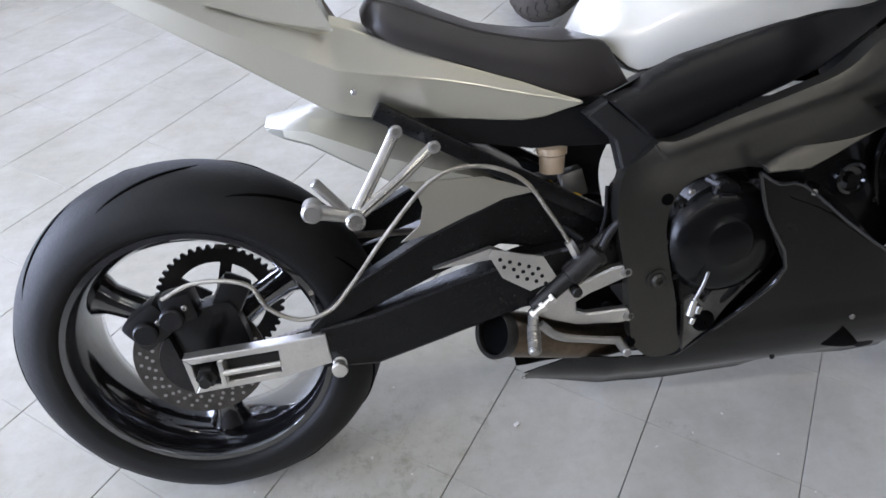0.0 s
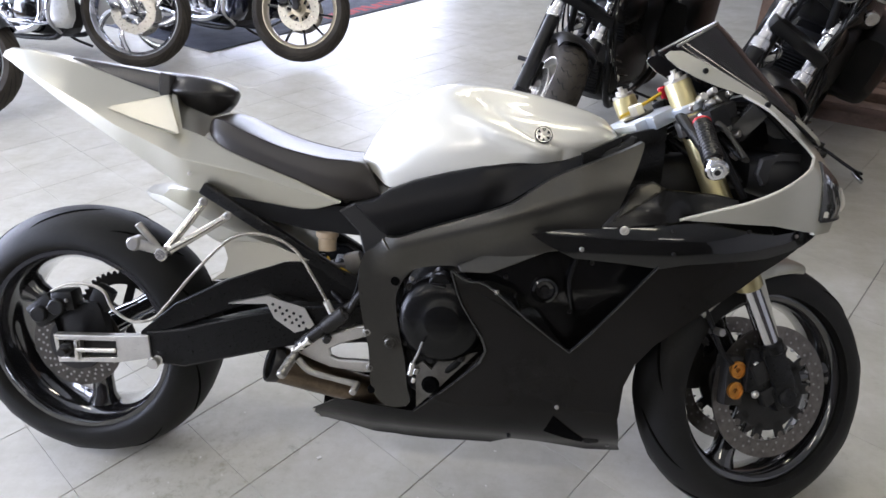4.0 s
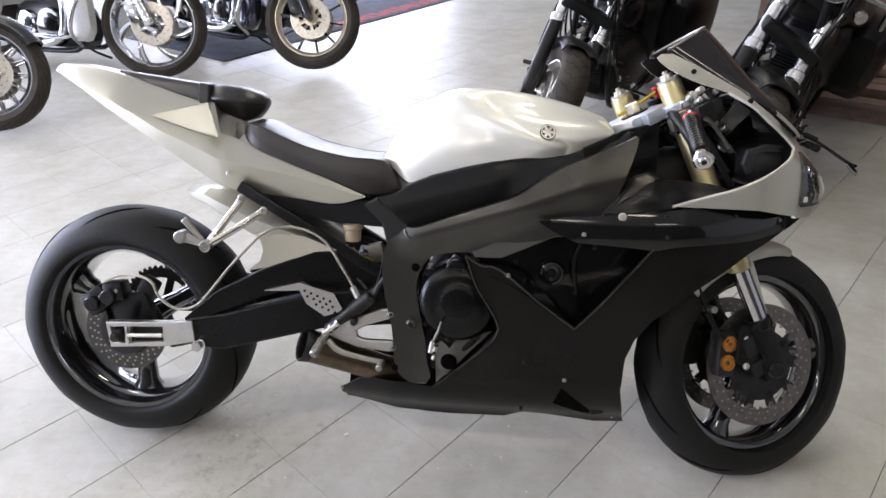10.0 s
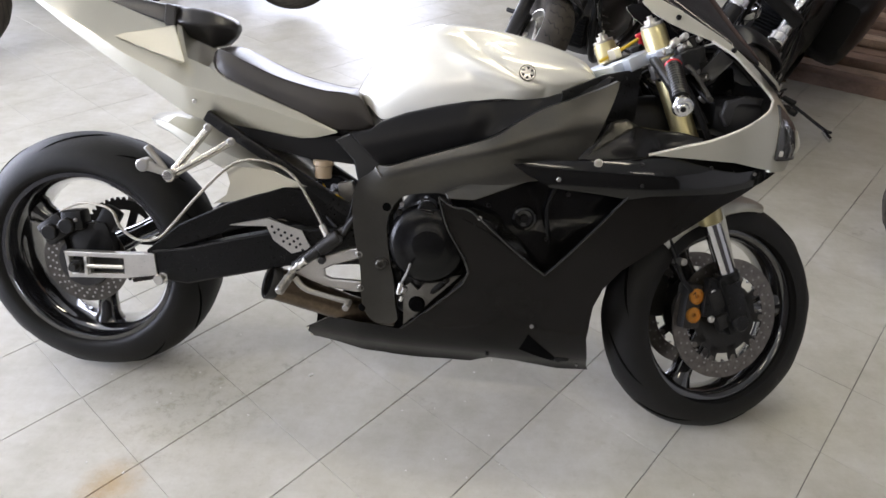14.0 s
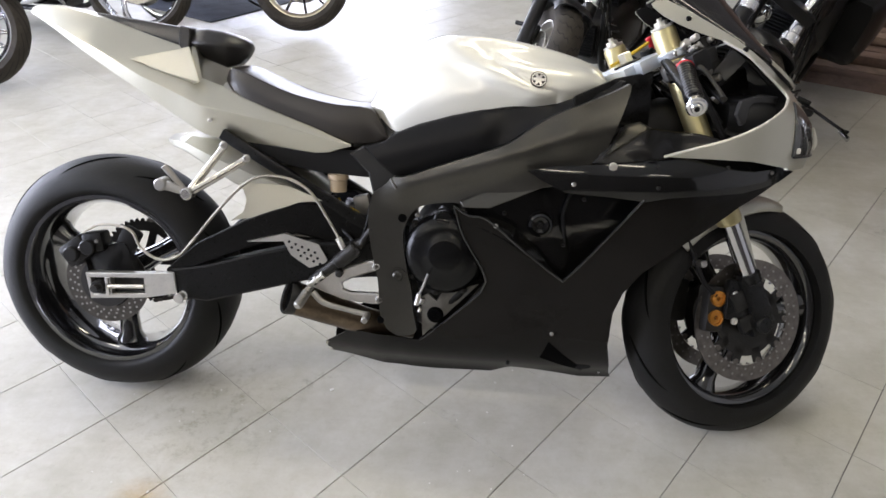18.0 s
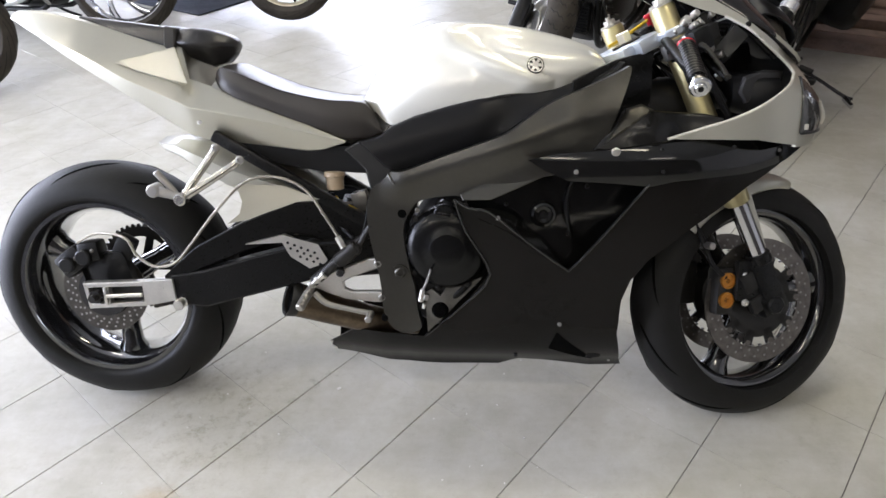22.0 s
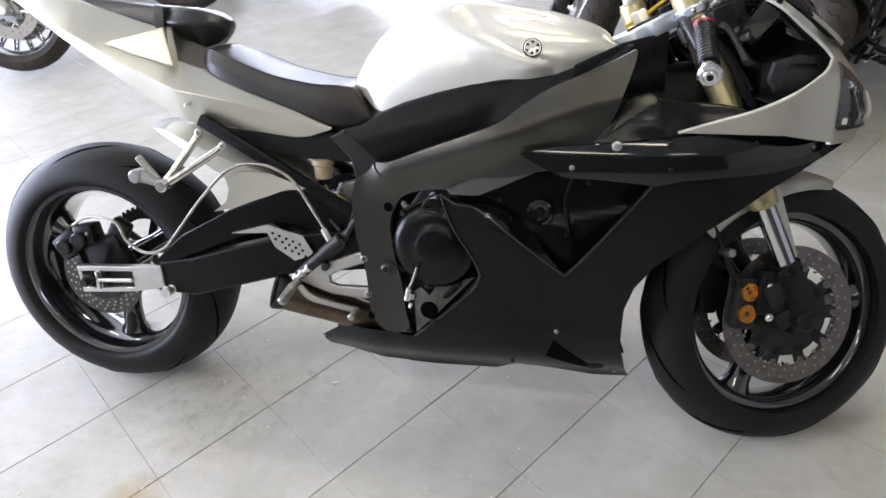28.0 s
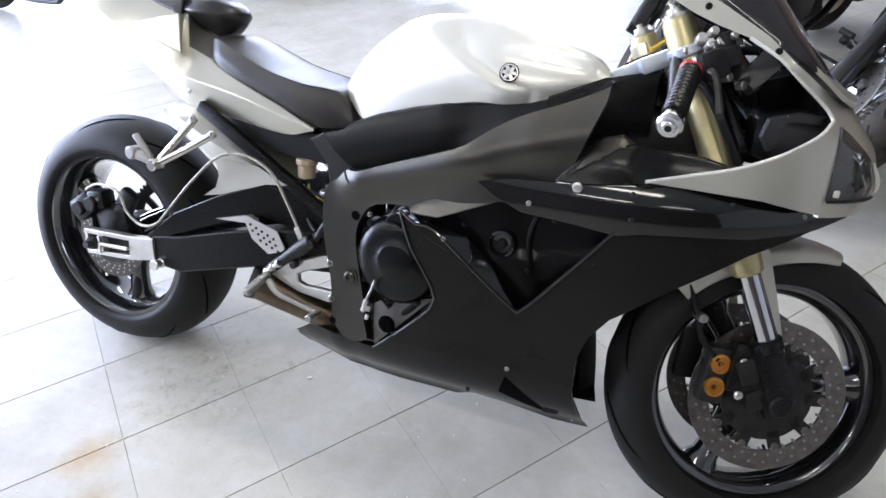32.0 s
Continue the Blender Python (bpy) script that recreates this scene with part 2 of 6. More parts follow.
    base = mix("MULTIPLY", spot(0.065, -0.56, 0.02, 0.08), base, (0.90, 0.74, 0.56))
    base = mix("MULTIPLY", spot(0.20, -0.61, 0.035, 0.08), base, (0.86, 0.70, 0.52))
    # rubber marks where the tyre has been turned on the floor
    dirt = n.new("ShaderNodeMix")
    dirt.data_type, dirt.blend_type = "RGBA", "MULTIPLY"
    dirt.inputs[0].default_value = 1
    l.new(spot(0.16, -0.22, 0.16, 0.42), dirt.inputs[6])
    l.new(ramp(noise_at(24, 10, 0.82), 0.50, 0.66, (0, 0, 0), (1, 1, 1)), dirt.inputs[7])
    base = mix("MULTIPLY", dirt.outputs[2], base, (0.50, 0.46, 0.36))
    base = mix("MULTIPLY", spot(0.20, -0.22, 0.12, 0.40), base, (0.90, 0.885, 0.80))
    l.new(base, b.inputs["Base Color"])
    mr = n.new("ShaderNodeMapRange")
    mr.inputs["To Min"].default_value, mr.inputs["To Max"].default_value = 0.30, 0.50
    l.new(noise_at(9, 7), mr.inputs[0])
    l.new(mr.outputs[0], b.inputs["Roughness"])
    bp = n.new("ShaderNodeBump")
    bp.inputs["Strength"].default_value, bp.inputs["Distance"].default_value = 0.25, 0.002
    l.new(noise_at(7, 4), bp.inputs["Height"])
    l.new(bp.outputs[0], b.inputs["Normal"])
    return m


tile_mat = tile_material()
fairing_mat = mat("fairing_black", (0.0075, 0.0066, 0.0060), 0.15, 0, 0.0, 0.0, 420, 0.35, 5, 0.18, 0.04)
edge_gloss = mat("polished_black_edge", (0.012, 0.012, 0.012), 0.10, 0.2, 0.8, 0, 60, 0.2, 5)
clutch_black = mat("clutch_black", (0.004, 0.004, 0.0042), 0.24, 0, 0.0, 0.1, 160, 0.3, 8, 0.26, 0.05)
duct_gloss = mat("inner_gloss", (0.003, 0.003, 0.003), 0.22, 0, 0.0, 0.05, 80, 0.3, 9, 0.3, 0.08)
smoke_gloss = mat("smoked_lens", (0.05, 0.05, 0.048), 0.12, 0.2, 0.8, 0, 30, 0.3, 12)

# ---- mesh helpers ----


def part(name, bm, material, parent=None, label="", smooth=40):
    """One mesh object under a thing or a part, with edges sharper than smooth degrees kept sharp."""
    bmesh.ops.recalc_face_normals(bm, faces=bm.faces)
    for f in bm.faces:
        f.smooth = True
    for e in bm.edges:
        if len(e.link_faces) == 2 and e.calc_face_angle(0) > radians(smooth):
            e.smooth = False
    me = bpy.data.meshes.new(name)
    bm.to_mesh(me)
    bm.free()
    for m in material if isinstance(material, (list, tuple)) else (material,):
        me.materials.append(m)
    ob = new(name, me)
    if parent is not None:
        ob.parent = parent
    if label:
        tagged(ob, label)
    return ob


def box(sx, sy, sz, m=None, bevel=0.0, bm=None):
    own = bmesh.new()
    bmesh.ops.create_cube(own, size=1, matrix=Matrix.Diagonal((sx, sy, sz, 1)))
    if bevel:
        bmesh.ops.bevel(own, geom=own.edges[:], offset=bevel, segments=2, affect="EDGES", profile=0.6)
    if m is not None:
        own.transform(m)
    return joined(bm, own)


def joined(bm, own):
    if bm is None:
        return own
    me = bpy.data.meshes.new("tmp")
    own.to_mesh(me)
    own.free()
    bm.from_mesh(me)
    bpy.data.meshes.remove(me)
    return bm


def lathe(profile, m=None, segs=64, bm=None, close=False):
    """Turns (across, radius) points round the y axis."""
    own = bmesh.new()
    rings = []
    for y, r in profile:
        rings.append([own.verts.new((r * math.cos(2 * math.pi * i / segs), y, r * math.sin(2 * math.pi * i / segs))) for i in range(segs)])
    pairs = list(zip(rings, rings[1:]))
    if close:
        pairs.append((rings[-1], rings[0]))
    for a, b in pairs:
        for i in range(segs):
            own.faces.new((a[i], a[(i + 1) % segs], b[(i + 1) % segs], b[i]))
    if not close:
        for ring in (rings[0], rings[-1]):
            if (ring[0].co - ring[segs // 2].co).length > 1e-4:
                own.faces.new(ring)
    if m is not None:
        own.transform(m)
    return joined(bm, own)


def cyl(a, b, r, r2=None, segs=24, bm=None, bevel=0.0):
    """A round bar from a to b."""
    a, b = Vector(a), Vector(b)
    r2 = r if r2 is None else r2
    h = (b - a).length
    q = Vector((0, 1, 0)).rotation_difference(b - a).to_matrix().to_4x4()
    v = min(bevel, r * 0.5, h * 0.4)
    prof = [(0, r - v), (v, r), (h - v, r2), (h, r2 - v)] if v else [(0, r), (h, r2)]
    return lathe(prof, Matrix.Translation(a) @ q, segs, bm)


def smooth_line(points, n=6):
    """A Catmull-Rom curve through the points."""
    p = [Vector(v) for v in points]
    p = [p[0] * 2 - p[1], *p, p[-1] * 2 - p[-2]]
    out = []
    for i in range(1, len(p) - 2):
        for k in range(n):
            t = k / n
            a, b, c, d = p[i - 1:i + 3]
            out.append(0.5 * ((2 * b) + (c - a) * t + (2 * a - 5 * b + 4 * c - d) * t * t + (3 * b - a - 3 * c + d) * t ** 3))
    return out + [p[-2]]


def tube(points, r, n=6, segs=10, bm=None, flat=1.0):
    """A bent round bar along a smooth line; r may be a list of radii at the points."""
    line = smooth_line(points, n)
    own = bmesh.new()
    rings = []
    side = Vector((0, 1, 0.01))
    for i, c in enumerate(line):
        t = (line[min(i + 1, len(line) - 1)] - line[max(i - 1, 0)]).normalized()
        u = t.cross(side).normalized()
        v = t.cross(u).normalized()
        if isinstance(r, (list, tuple)):
            f = i / (len(line) - 1) * (len(r) - 1)
            k = min(int(f), len(r) - 2)
            rr = r[k] + (r[k + 1] - r[k]) * (f - k)
        else:
            rr = r
        rings.append([own.verts.new(c + u * (rr * math.cos(2 * math.pi * j / segs)) + v * (rr * flat * math.sin(2 * math.pi * j / segs))) for j in range(segs)])
    for a, b in zip(rings, rings[1:]):
        for j in range(segs):
            own.faces.new((a[j], a[(j + 1) % segs], b[(j + 1) % segs], b[j]))
    own.faces.new(rings[0])
    own.faces.new(rings[-1])
    return joined(bm, own)


def loft(sections, bm=None, caps=True):
    """Joins rings of equally many points into one skin."""
    own = bmesh.new()
    rings = [[own.verts.new(p) for p in s] for s in sections]
    n = len(rings[0])
    for a, b in zip(rings, rings[1:]):
        for j in range(n):
            own.faces.new((a[j], a[(j + 1) % n], b[(j + 1) % n], b[j]))
    if caps:
        own.faces.new(rings[0])
        own.faces.new(rings[-1])
    return joined(bm, own)


def between(x, table):
    """Linear interpolation in a table of (x, value)."""
    if x <= table[0][0]:
        return table[0][1]
    for (a, u), (b, v) in zip(table, table[1:]):
        if x <= b:
            return u + (v - u) * (x - a) / (b - a)
    return table[-1][1]


def eased(x, table):
    """Smooth interpolation in a table of (x, value)."""
    if x <= table[0][0]:
        return table[0][1]
    if x >= table[-1][0]:
        return table[-1][1]
    k = next(i for i in range(len(table) - 1) if x <= table[i + 1][0])
    (a, u), (b, v) = table[k], table[k + 1]
    s0 = (v - table[k - 1][1]) / (b - table[k - 1][0]) if k else (v - u) / (b - a)
    s1 = (table[k + 2][1] - u) / (table[k + 2][0] - a) if k + 2 < len(table) else (v - u) / (b - a)
    t, h = (x - a) / (b - a), b - a
    return (2 * t**3 - 3 * t * t + 1) * u + (t**3 - 2 * t * t + t) * h * s0 + (3 * t * t - 2 * t**3) * v + (t**3 - t * t) * h * s1


def shrunk(line, by):
    """An outline drawn in by a width, less where it is narrow."""
    n = len(line)
    pts = [Vector(p) for p in line]
    turn = 1 if sum(pts[i].x * pts[(i + 1) % n].y - pts[(i + 1) % n].x * pts[i].y for i in range(n)) > 0 else -1
    res = []
    for i in range(n):
        a, p, c = pts[i - 1], pts[i], pts[(i + 1) % n]
        u, w = (p - a).normalized(), (c - p).normalized()
        n1, n2 = Vector((-u.y, u.x)) * turn, Vector((-w.y, w.x)) * turn
        m = n1 + n2
        if m.length < 1e-3:
            m = n1.copy()
        m.normalize()
        far = min(by / max(0.35, m.dot(n1)), by * 2.5)
        for k in range(n):
            if k in (i, (i - 1) % n):
                continue
            q, e = pts[k], pts[(k + 1) % n] - pts[k]
            det = m.x * e.y - m.y * e.x
            if abs(det) < 1e-9:
                continue
            d = q - p
            s = (d.x * e.y - d.y * e.x) / det
            r = (d.x * m.y - d.y * m.x) / det
            if s > 1e-6 and -0.01 <= r <= 1.01:
                far = min(far, s * 0.3)
        res.append(p + m * far)
    return [(v.x, v.y) for v in res]


def panel(outline, depth, thick=0.004, step=0.03, bm=None, round_to=0, soft=0.0, lined=False):
    """A shell in the (x, z) plane cut to an outline, pushed out by depth(x, z) along -y, with real thickness."""
    own = bmesh.new()
    if round_to:
        line = [(v.x, v.z) for v in smooth_line([(x, 0, z) for x, z in (*outline, outline[0])], round_to)][:-1]
    else:
        line = list(outline)
    outer = [own.verts.new((x, 0, z)) for x, z in line]
    if soft:
        inner = [own.verts.new((x, 0, z)) for x, z in shrunk(line, soft)]
        own.faces.new(inner)
        for i in range(len(line)):
            j = (i + 1) % len(line)
            own.faces.new([outer[i], outer[j], inner[j], inner[i]])
    else:
        own.faces.new(outer)
    xs, zs = [p[0] for p in line], [p[1] for p in line]
    for axis, lo, hi in ((0, min(xs), max(xs)), (2, min(zs), max(zs))):
        k = math.ceil((lo + 1e-4) / step)
        while k * step < hi - 1e-4:
            co, no = [0, 0, 0], [0, 0, 0]
            co[axis], no[axis] = k * step, 1
            bmesh.ops.bisect_plane(own, geom=own.verts[:] + own.edges[:] + own.faces[:], plane_co=co, plane_no=no, dist=1e-5)
            k += 1
    edge = set()
    if soft:
        edge = {v for e in own.edges if e.is_boundary for v in e.verts}
    bmesh.ops.triangulate(own, faces=[f for f in own.faces if len(f.verts) > 4])
    for v in own.verts:
        v.co.y = -depth(v.co.x, v.co.z)
    for v in edge:
        v.co.y += soft
    for f in own.faces:
        f.normal_update()
    if sum(f.normal.y for f in own.faces) > 0:
        bmesh.ops.reverse_faces(own, faces=own.faces)
    own.normal_update()
    front = own.faces[:]
    ret = bmesh.ops.extrude_face_region(own, geom=front)
    verts = {v for v in ret["geom"] if isinstance(v, bmesh.types.BMVert)}
    for v in verts:
        v.co.y += thick
    if lined:
        for f in own.faces:
            f.material_index = 1 if all(v in verts for v in f.verts) else 0
    bmesh.ops.recalc_face_normals(own, faces=own.faces)
    return joined(bm, own)


def rounded(x, corners, k=4):
    """A cross-section at x: a polygon of (y, z, radius) corners, each rounded off; equally many points whatever the radii."""
    n, out = len(corners), []
    for i in range(n):
        p = Vector(corners[i][:2])
        a, c = Vector(corners[i - 1][:2]) - p, Vector(corners[(i + 1) % n][:2]) - p
        cut = min(corners[i][2], a.length * 0.48, c.length * 0.48)
        a, c = p + a.normalized() * cut, p + c.normalized() * cut
        for j in range(k + 1):
            t = j / k
            q = a * (1 - t) ** 2 + p * (2 * t * (1 - t)) + c * t * t
            out.append((x, q.x, q.y))
    return out


def mirrored(half):
    """A closed polygon from its right half: (y, z, radius) corners from the bottom up, y counted outwards."""
    return [(-y, z, r) for y, z, r in half] + [(y, z, r) for y, z, r in half[::-1]]


def ramped(a, b, x):
    """Nought below a, one above b, smooth between."""
    t = max(0.0, min(1.0, (x - a) / (b - a)))
    return t * t * (3 - 2 * t)


def on_skin(ob, x, z):
    """The place and normal of a part's right-hand skin at (x, z)."""
    hit, place, normal, _ = ob.ray_cast(Vector((x, -1, z)), Vector((0, 1, 0)))
    return (place, normal) if hit else (Vector((x, -0.16, z)), Vector((0, -1, 0)))


def bolt(at, r=0.008, h=0.006, bm=None, way=(0, -1, 0)):
    """A domed bolt head with a socket."""
    a = Vector(at)
    w = Vector(way).normalized()
    q = Vector((0, 1, 0)).rotation_difference(w).to_matrix().to_4x4()
    prof = [(0, r), (h * 0.6, r), (h, r * 0.72), (h, r * 0.42), (h * 0.4, r * 0.40)]
    return lathe(prof, Matrix.Translation(a) @ q, 12, bm)


# ---- room ----
GRID = radians(52.7)


def solid_wall(name, x0, x1, y0, y1, z0, z1, material, label):
    ob = part(name, box(x1 - x0, y1 - y0, z1 - z0, Matrix.Translation(((x0 + x1) / 2, (y0 + y1) / 2, (z0 + z1) / 2))), material)
    return tagged(ob, label, "wall", kind="structure")


floor = tagged(part("floor", box(14.2, 16.2, 0.2, pose(-0.0, 2.0, -0.106)), grout), "grey-white vinyl tile floor, scuffed and stained", "floor", kind="structure")
tagged(part("ceiling", box(14.2, 16.2, 0.2, pose(0, 2.0, 3.7)), ceil_paint), "plain white showroom ceiling", "ceiling", kind="structure")
solid_wall("wall_east", 6.9, 7.1, -6.1, 10.1, -0.006, 3.6, wall_paint, "plain painted showroom wall")
# the west wall has a wide roller-door opening
solid_wall("wall_west_south", -7.1, -6.9, -6.1, -4.5, -0.006, 3.6, wall_paint, "painted wall beside a wide door opening")
solid_wall("wall_west_north", -7.1, -6.9, 6.3, 10.1, -0.006, 3.6, wall_paint, "painted wall beside a wide door opening")
solid_wall("wall_west_lintel", -7.1, -6.9, -4.5, 6.3, 3.25, 3.6, wall_paint, "painted lintel over a wide door opening")
solid_wall("wall_north_west", -6.9, -5.2, 9.9, 10.1, -0.006, 3.6, wall_paint, "painted wall beside a shop window")
solid_wall("wall_north_east", 0.0, 6.9, 9.9, 10.1, -0.006, 3.6, wall_paint, "painted wall beside a shop window")
solid_wall("wall_north_lintel", -5.2, 0.0, 9.9, 10.1, 3.2, 3.6, wall_paint, "painted lintel over a shop window")
# unseen wall added to close the room and darken reflections
solid_wall("wall_south", -6.9, 6.9, -6.1, -5.9, -0.006, 3.6, back_wall, "unseen back wall, made dark for the reflections")
# a fixture for each tube, the added last one too
for x, y, power in TUBES:
    fix = tagged(new("ceiling_light"), "white fluorescent ceiling fixture with two tubes", "ceiling light", "ceiling lights")
    fix.location = (x, y, 3.6)
    part("body", box(1.3, 0.24, 0.06, pose(0, 0, -0.03), 0.008), white_paint, fix)
    for v in (-0.06, 0.06):
        part("tube", cyl((-0.6, v, -0.085), (0.6, v, -0.085), 0.013, segs=12), tube_glow, fix, "glowing tube")

# ---- the sport motorcycle ----
LEAN = 18.5
bike = tagged(new("sport_motorcycle"), "silver and black sport motorcycle leaning on its side stand", "motorcycle")
bike.matrix_world = pose(-0.091, -0.1175, 0.0046, -LEAN, 0, 0)

WIDE_Z = [(0.08, 0.04), (0.13, 0.07), (0.2, 0.13), (0.275, 0.164), (0.4, 0.195), (0.542, 0.215), (0.65, 0.226), (0.7, 0.218), (0.8, 0.185), (0.9, 0.145), (1.0, 0.10), (1.1, 0.07)]
WIDE_X = [(0.5, 0.8), (0.8, 0.95), (0.95, 1), (1.3, 1), (1.4, 0.95), (1.5, 0.82), (1.6, 0.58), (1.66, 0.36), (1.72, 0.1)]


def body(x, z):
    """Half the width of the fairing at a place of its side view."""
    return eased(z, WIDE_Z) * eased(x, WIDE_X)


def wheel(name, parent, m, radius, half, rim_half, first, label):
    """A three-spoke wheel, its axle along y."""
    rim_r = 0.226
    k = rim_half
    prof = [(-k, rim_r - 0.004), (-k, rim_r), (-k + 0.004, rim_r), (-k + 0.006, rim_r - 0.012), (-k * 0.75, 0.211), (-k * 0.4, 0.204), (k * 0.4, 0.204), (k * 0.75, 0.211), (k - 0.006, rim_r - 0.012), (k - 0.004, rim_r), (k, rim_r), (k, rim_r - 0.005), (k * 0.85, 0.207), (k * 0.4, 0.198), (-k * 0.4, 0.198), (-k * 0.85, 0.207), (-k, rim_r - 0.010)]
    rim = part(name, lathe(prof, m, 96, close=True), rim_black, parent, label)
    deep = min(0.076, radius - 0.236)
    crown = [(half * math.sin(radians(q)), radius - deep + deep * math.cos(radians(q))) for q in range(-98, 99, 7)]
    side = [(k - 0.006, 0.222), (k + 0.002, 0.229)]
    loop = [(-y, r) for y, r in side] + crown + side[::-1]
    tyre = part("tyre", lathe(loop + [(k - 0.02, 0.228), (-k + 0.02, 0.228)], m, 144, close=True), rubber, rim, "worn black sport tyre", 70)
    for i in range(3):
        a = radians(first + 120 * i)
        sec = []
        for t, wdt, thk, mid in ((0.035, 0.030, 0.026, 0), (0.08, 0.030, 0.024, 0), (0.13, 0.025, 0.02, 0), (0.175, 0.029, 0.022, 0), (0.203, 0.046, 0.028, 0)):
            ring = []
            for j in range(10):
                c = 2 * math.pi * j / 10
                ring.append((t, thk * math.cos(c) * 1.3, wdt * math.sin(c)))
            sec.append(ring)
        b = loft(sec)
        b.transform(m @ Matrix.Rotation(-a, 4, "Y"))
        part("spoke", b, rim_black, rim)
    part("hub", lathe([(-0.07, 0.02), (-0.07, 0.038), (-0.03, 0.05), (0.03, 0.05), (0.07, 0.038), (0.07, 0.02)], m, 32), black_satin, rim)
    # tread grooves, bent back across the crown
    g = bmesh.new()
    for i in range(9):
        for s in (-1, 1):
            pts = []
            for j in range(7):
                f = j / 6
                yy = half * s * (0.12 + 0.72 * f)
                rr = radius - deep + deep * math.sqrt(1 - (yy / half) ** 2) - 0.0018
                an = 2 * math.pi * (i + (0.5 if s > 0 else 0)) / 9 + 0.62 * f ** 1.4
                pts.append((rr * math.cos(an), yy, rr * math.sin(an)))
            tube(pts, [0.0012, 0.0036, 0.0042, 0.0034, 0.0010], 3, 6, g)
    g.transform(m)
    tagged(part("tread_groove", g, void_black, rim), kind="stuff")
    valve = cyl((0.172, 0.012, 0.0), (0.203, 0.012, 0), 0.004, 0.005, 10)
    cyl((0.152, 0.022, 0.0), (0.174, 0.014, 0), 0.003, 0.004, 10, valve)
    valve.transform(m @ Matrix.Rotation(radians(-288 + 20), 4, "Y"))
    part("valve_stem", valve, black_plastic, rim)
    return rim


def disc(name, parent, m, outer, inner, holes, label, windows=0, thick=0.005):
    """A drilled brake disc in the xz plane: rings of facets, with studs for holes, pale as if lit through where windows
    is set.
    """
    b = lathe([(-thick / 2, inner), (-thick / 2, outer), (thick / 2, outer), (thick / 2, inner)], m, 64, close=True)
    ob = part(name, b, disc_metal if outer > 0.13 else disc_grimy, parent, label)
    h = bmesh.new()
    for i in range(holes):
        for k, rr in enumerate((0.90, 0.80, 0.72)):
            a = 2 * math.pi * (i + k * 0.33) / holes
            r = outer * rr
            c = Vector((r * math.cos(a), -thick / 2 - 0.0004, r * math.sin(a)))
            cyl(c, c + Vector((0, thick + 0.0008, 0)), 0.0032, segs=8, bm=h)
    h.transform(m)
    tagged(part("drill_hole", h, alu_cast if windows else black_plastic, ob), kind="stuff")
    return ob


# rear wheel, brake and final drive
RW = pose(0, 0, 0.32)
rear = wheel("rear_wheel", bike, RW, 0.32, 0.097, 0.086, 270, "wide gloss black three-spoke rear wheel")
rd = disc("rear_brake_disc", bike, pose(0.0, -0.088, 0.318), 0.110, 0.062, 26, "small drilled rear brake disc", 1)
cal = box(0.075, 0.05, 0.062, pose(-0.055, -0.105, 0.405, 0, -35, 0), 0.012)
box(0.055, 0.045, 0.05, pose(-0.005, -0.108, 0.432, 0, -8, 0), 0.01, cal)
caliper = part("rear_caliper", cal, matt_black, bike, "grimy black rear brake caliper")
part("caliper_bracket", box(0.05, 0.03, 0.15, pose(0.055, -0.100, 0.40, 0, 30, 0), 0.012), matt_black, caliper)
part("caliper_plate", box(0.12, 0.014, 0.10, pose(0.03, -0.108, 0.375, 0, -12, 0), 0.02), matt_black, caliper)
for x, z in ((-0.06, 0.40), (-0.015, 0.42)):
    part("caliper_piston", cyl((x, -0.142, z), (x, -0.10, z), 0.0195, segs=20, bevel=0.003), matt_black, caliper)
    part("caliper_screw", bolt((x + 0.022, -0.130, z + 0.016), 0.005, 0.004), alu_cast, caliper)
part("disc_hub", lathe([(-0.098, 0.022), (-0.098, 0.066), (-0.083, 0.07), (-0.083, 0.022)], pose(0.0, 0, 0.318), 32, None, True), cast_dark, rd)
spr = bmesh.new()
teeth = 44
ring_out, ring_in = [], []
for i in range(teeth * 4):
    a = 2 * math.pi * i / (teeth * 4)
    r = 0.124 if i % 4 in (0, 1) else 0.116
    ring_out.append((r * math.cos(a), 0, r * math.sin(a)))
    ring_in.append((0.088 * math.cos(a), 0, 0.088 * math.sin(a)))
lo = [[spr.verts.new(Vector(p) + Vector((0, y, 0))) for p in ring] for ring in (ring_out, ring_in) for y in (0, 0.006)]
n = teeth * 4
for i in range(n):
    j = (i + 1) % n
    for a, b in ((0, 1), (1, 3), (3, 2), (2, 0)):
        spr.faces.new((lo[a][i], lo[a][j], lo[b][j], lo[b][i]))
for i in range(5):
    box(0.075, 0.006, 0.022, Matrix.Rotation(2 * math.pi * i / 5, 4, "Y") @ pose(0.06, 0.003, 0), 0, spr)
spr.transform(pose(0, 0.112, 0.32))
part("rear_sprocket", spr, cast_dark, bike, "dark toothed chain sprocket")
for z0, slope in ((0.441, -0.035), (0.199, 0.17)):
    run = bmesh.new()
    for i in range(54):
        box(0.0145, 0.016, 0.010, Matrix.Translation((0.02 + 0.0136 * i, 0.115, z0 + slope * i / 53)), 0.002, run)
    part("chain_run", run, disc_metal, bike, "drive chain")

# swingarm
arm = bmesh.new()


def arm_section(x, y, z, hy, hz):
    r = []
    for sy, sz in ((-1, -0.90), (-1, 0.90), (-0.82, 1), (0.82, 1), (1, 0.90), (1, -0.90), (0.82, -1), (-0.82, -1)):
        r.append((x, y + sy * hy, z + sz * hz))
    return r


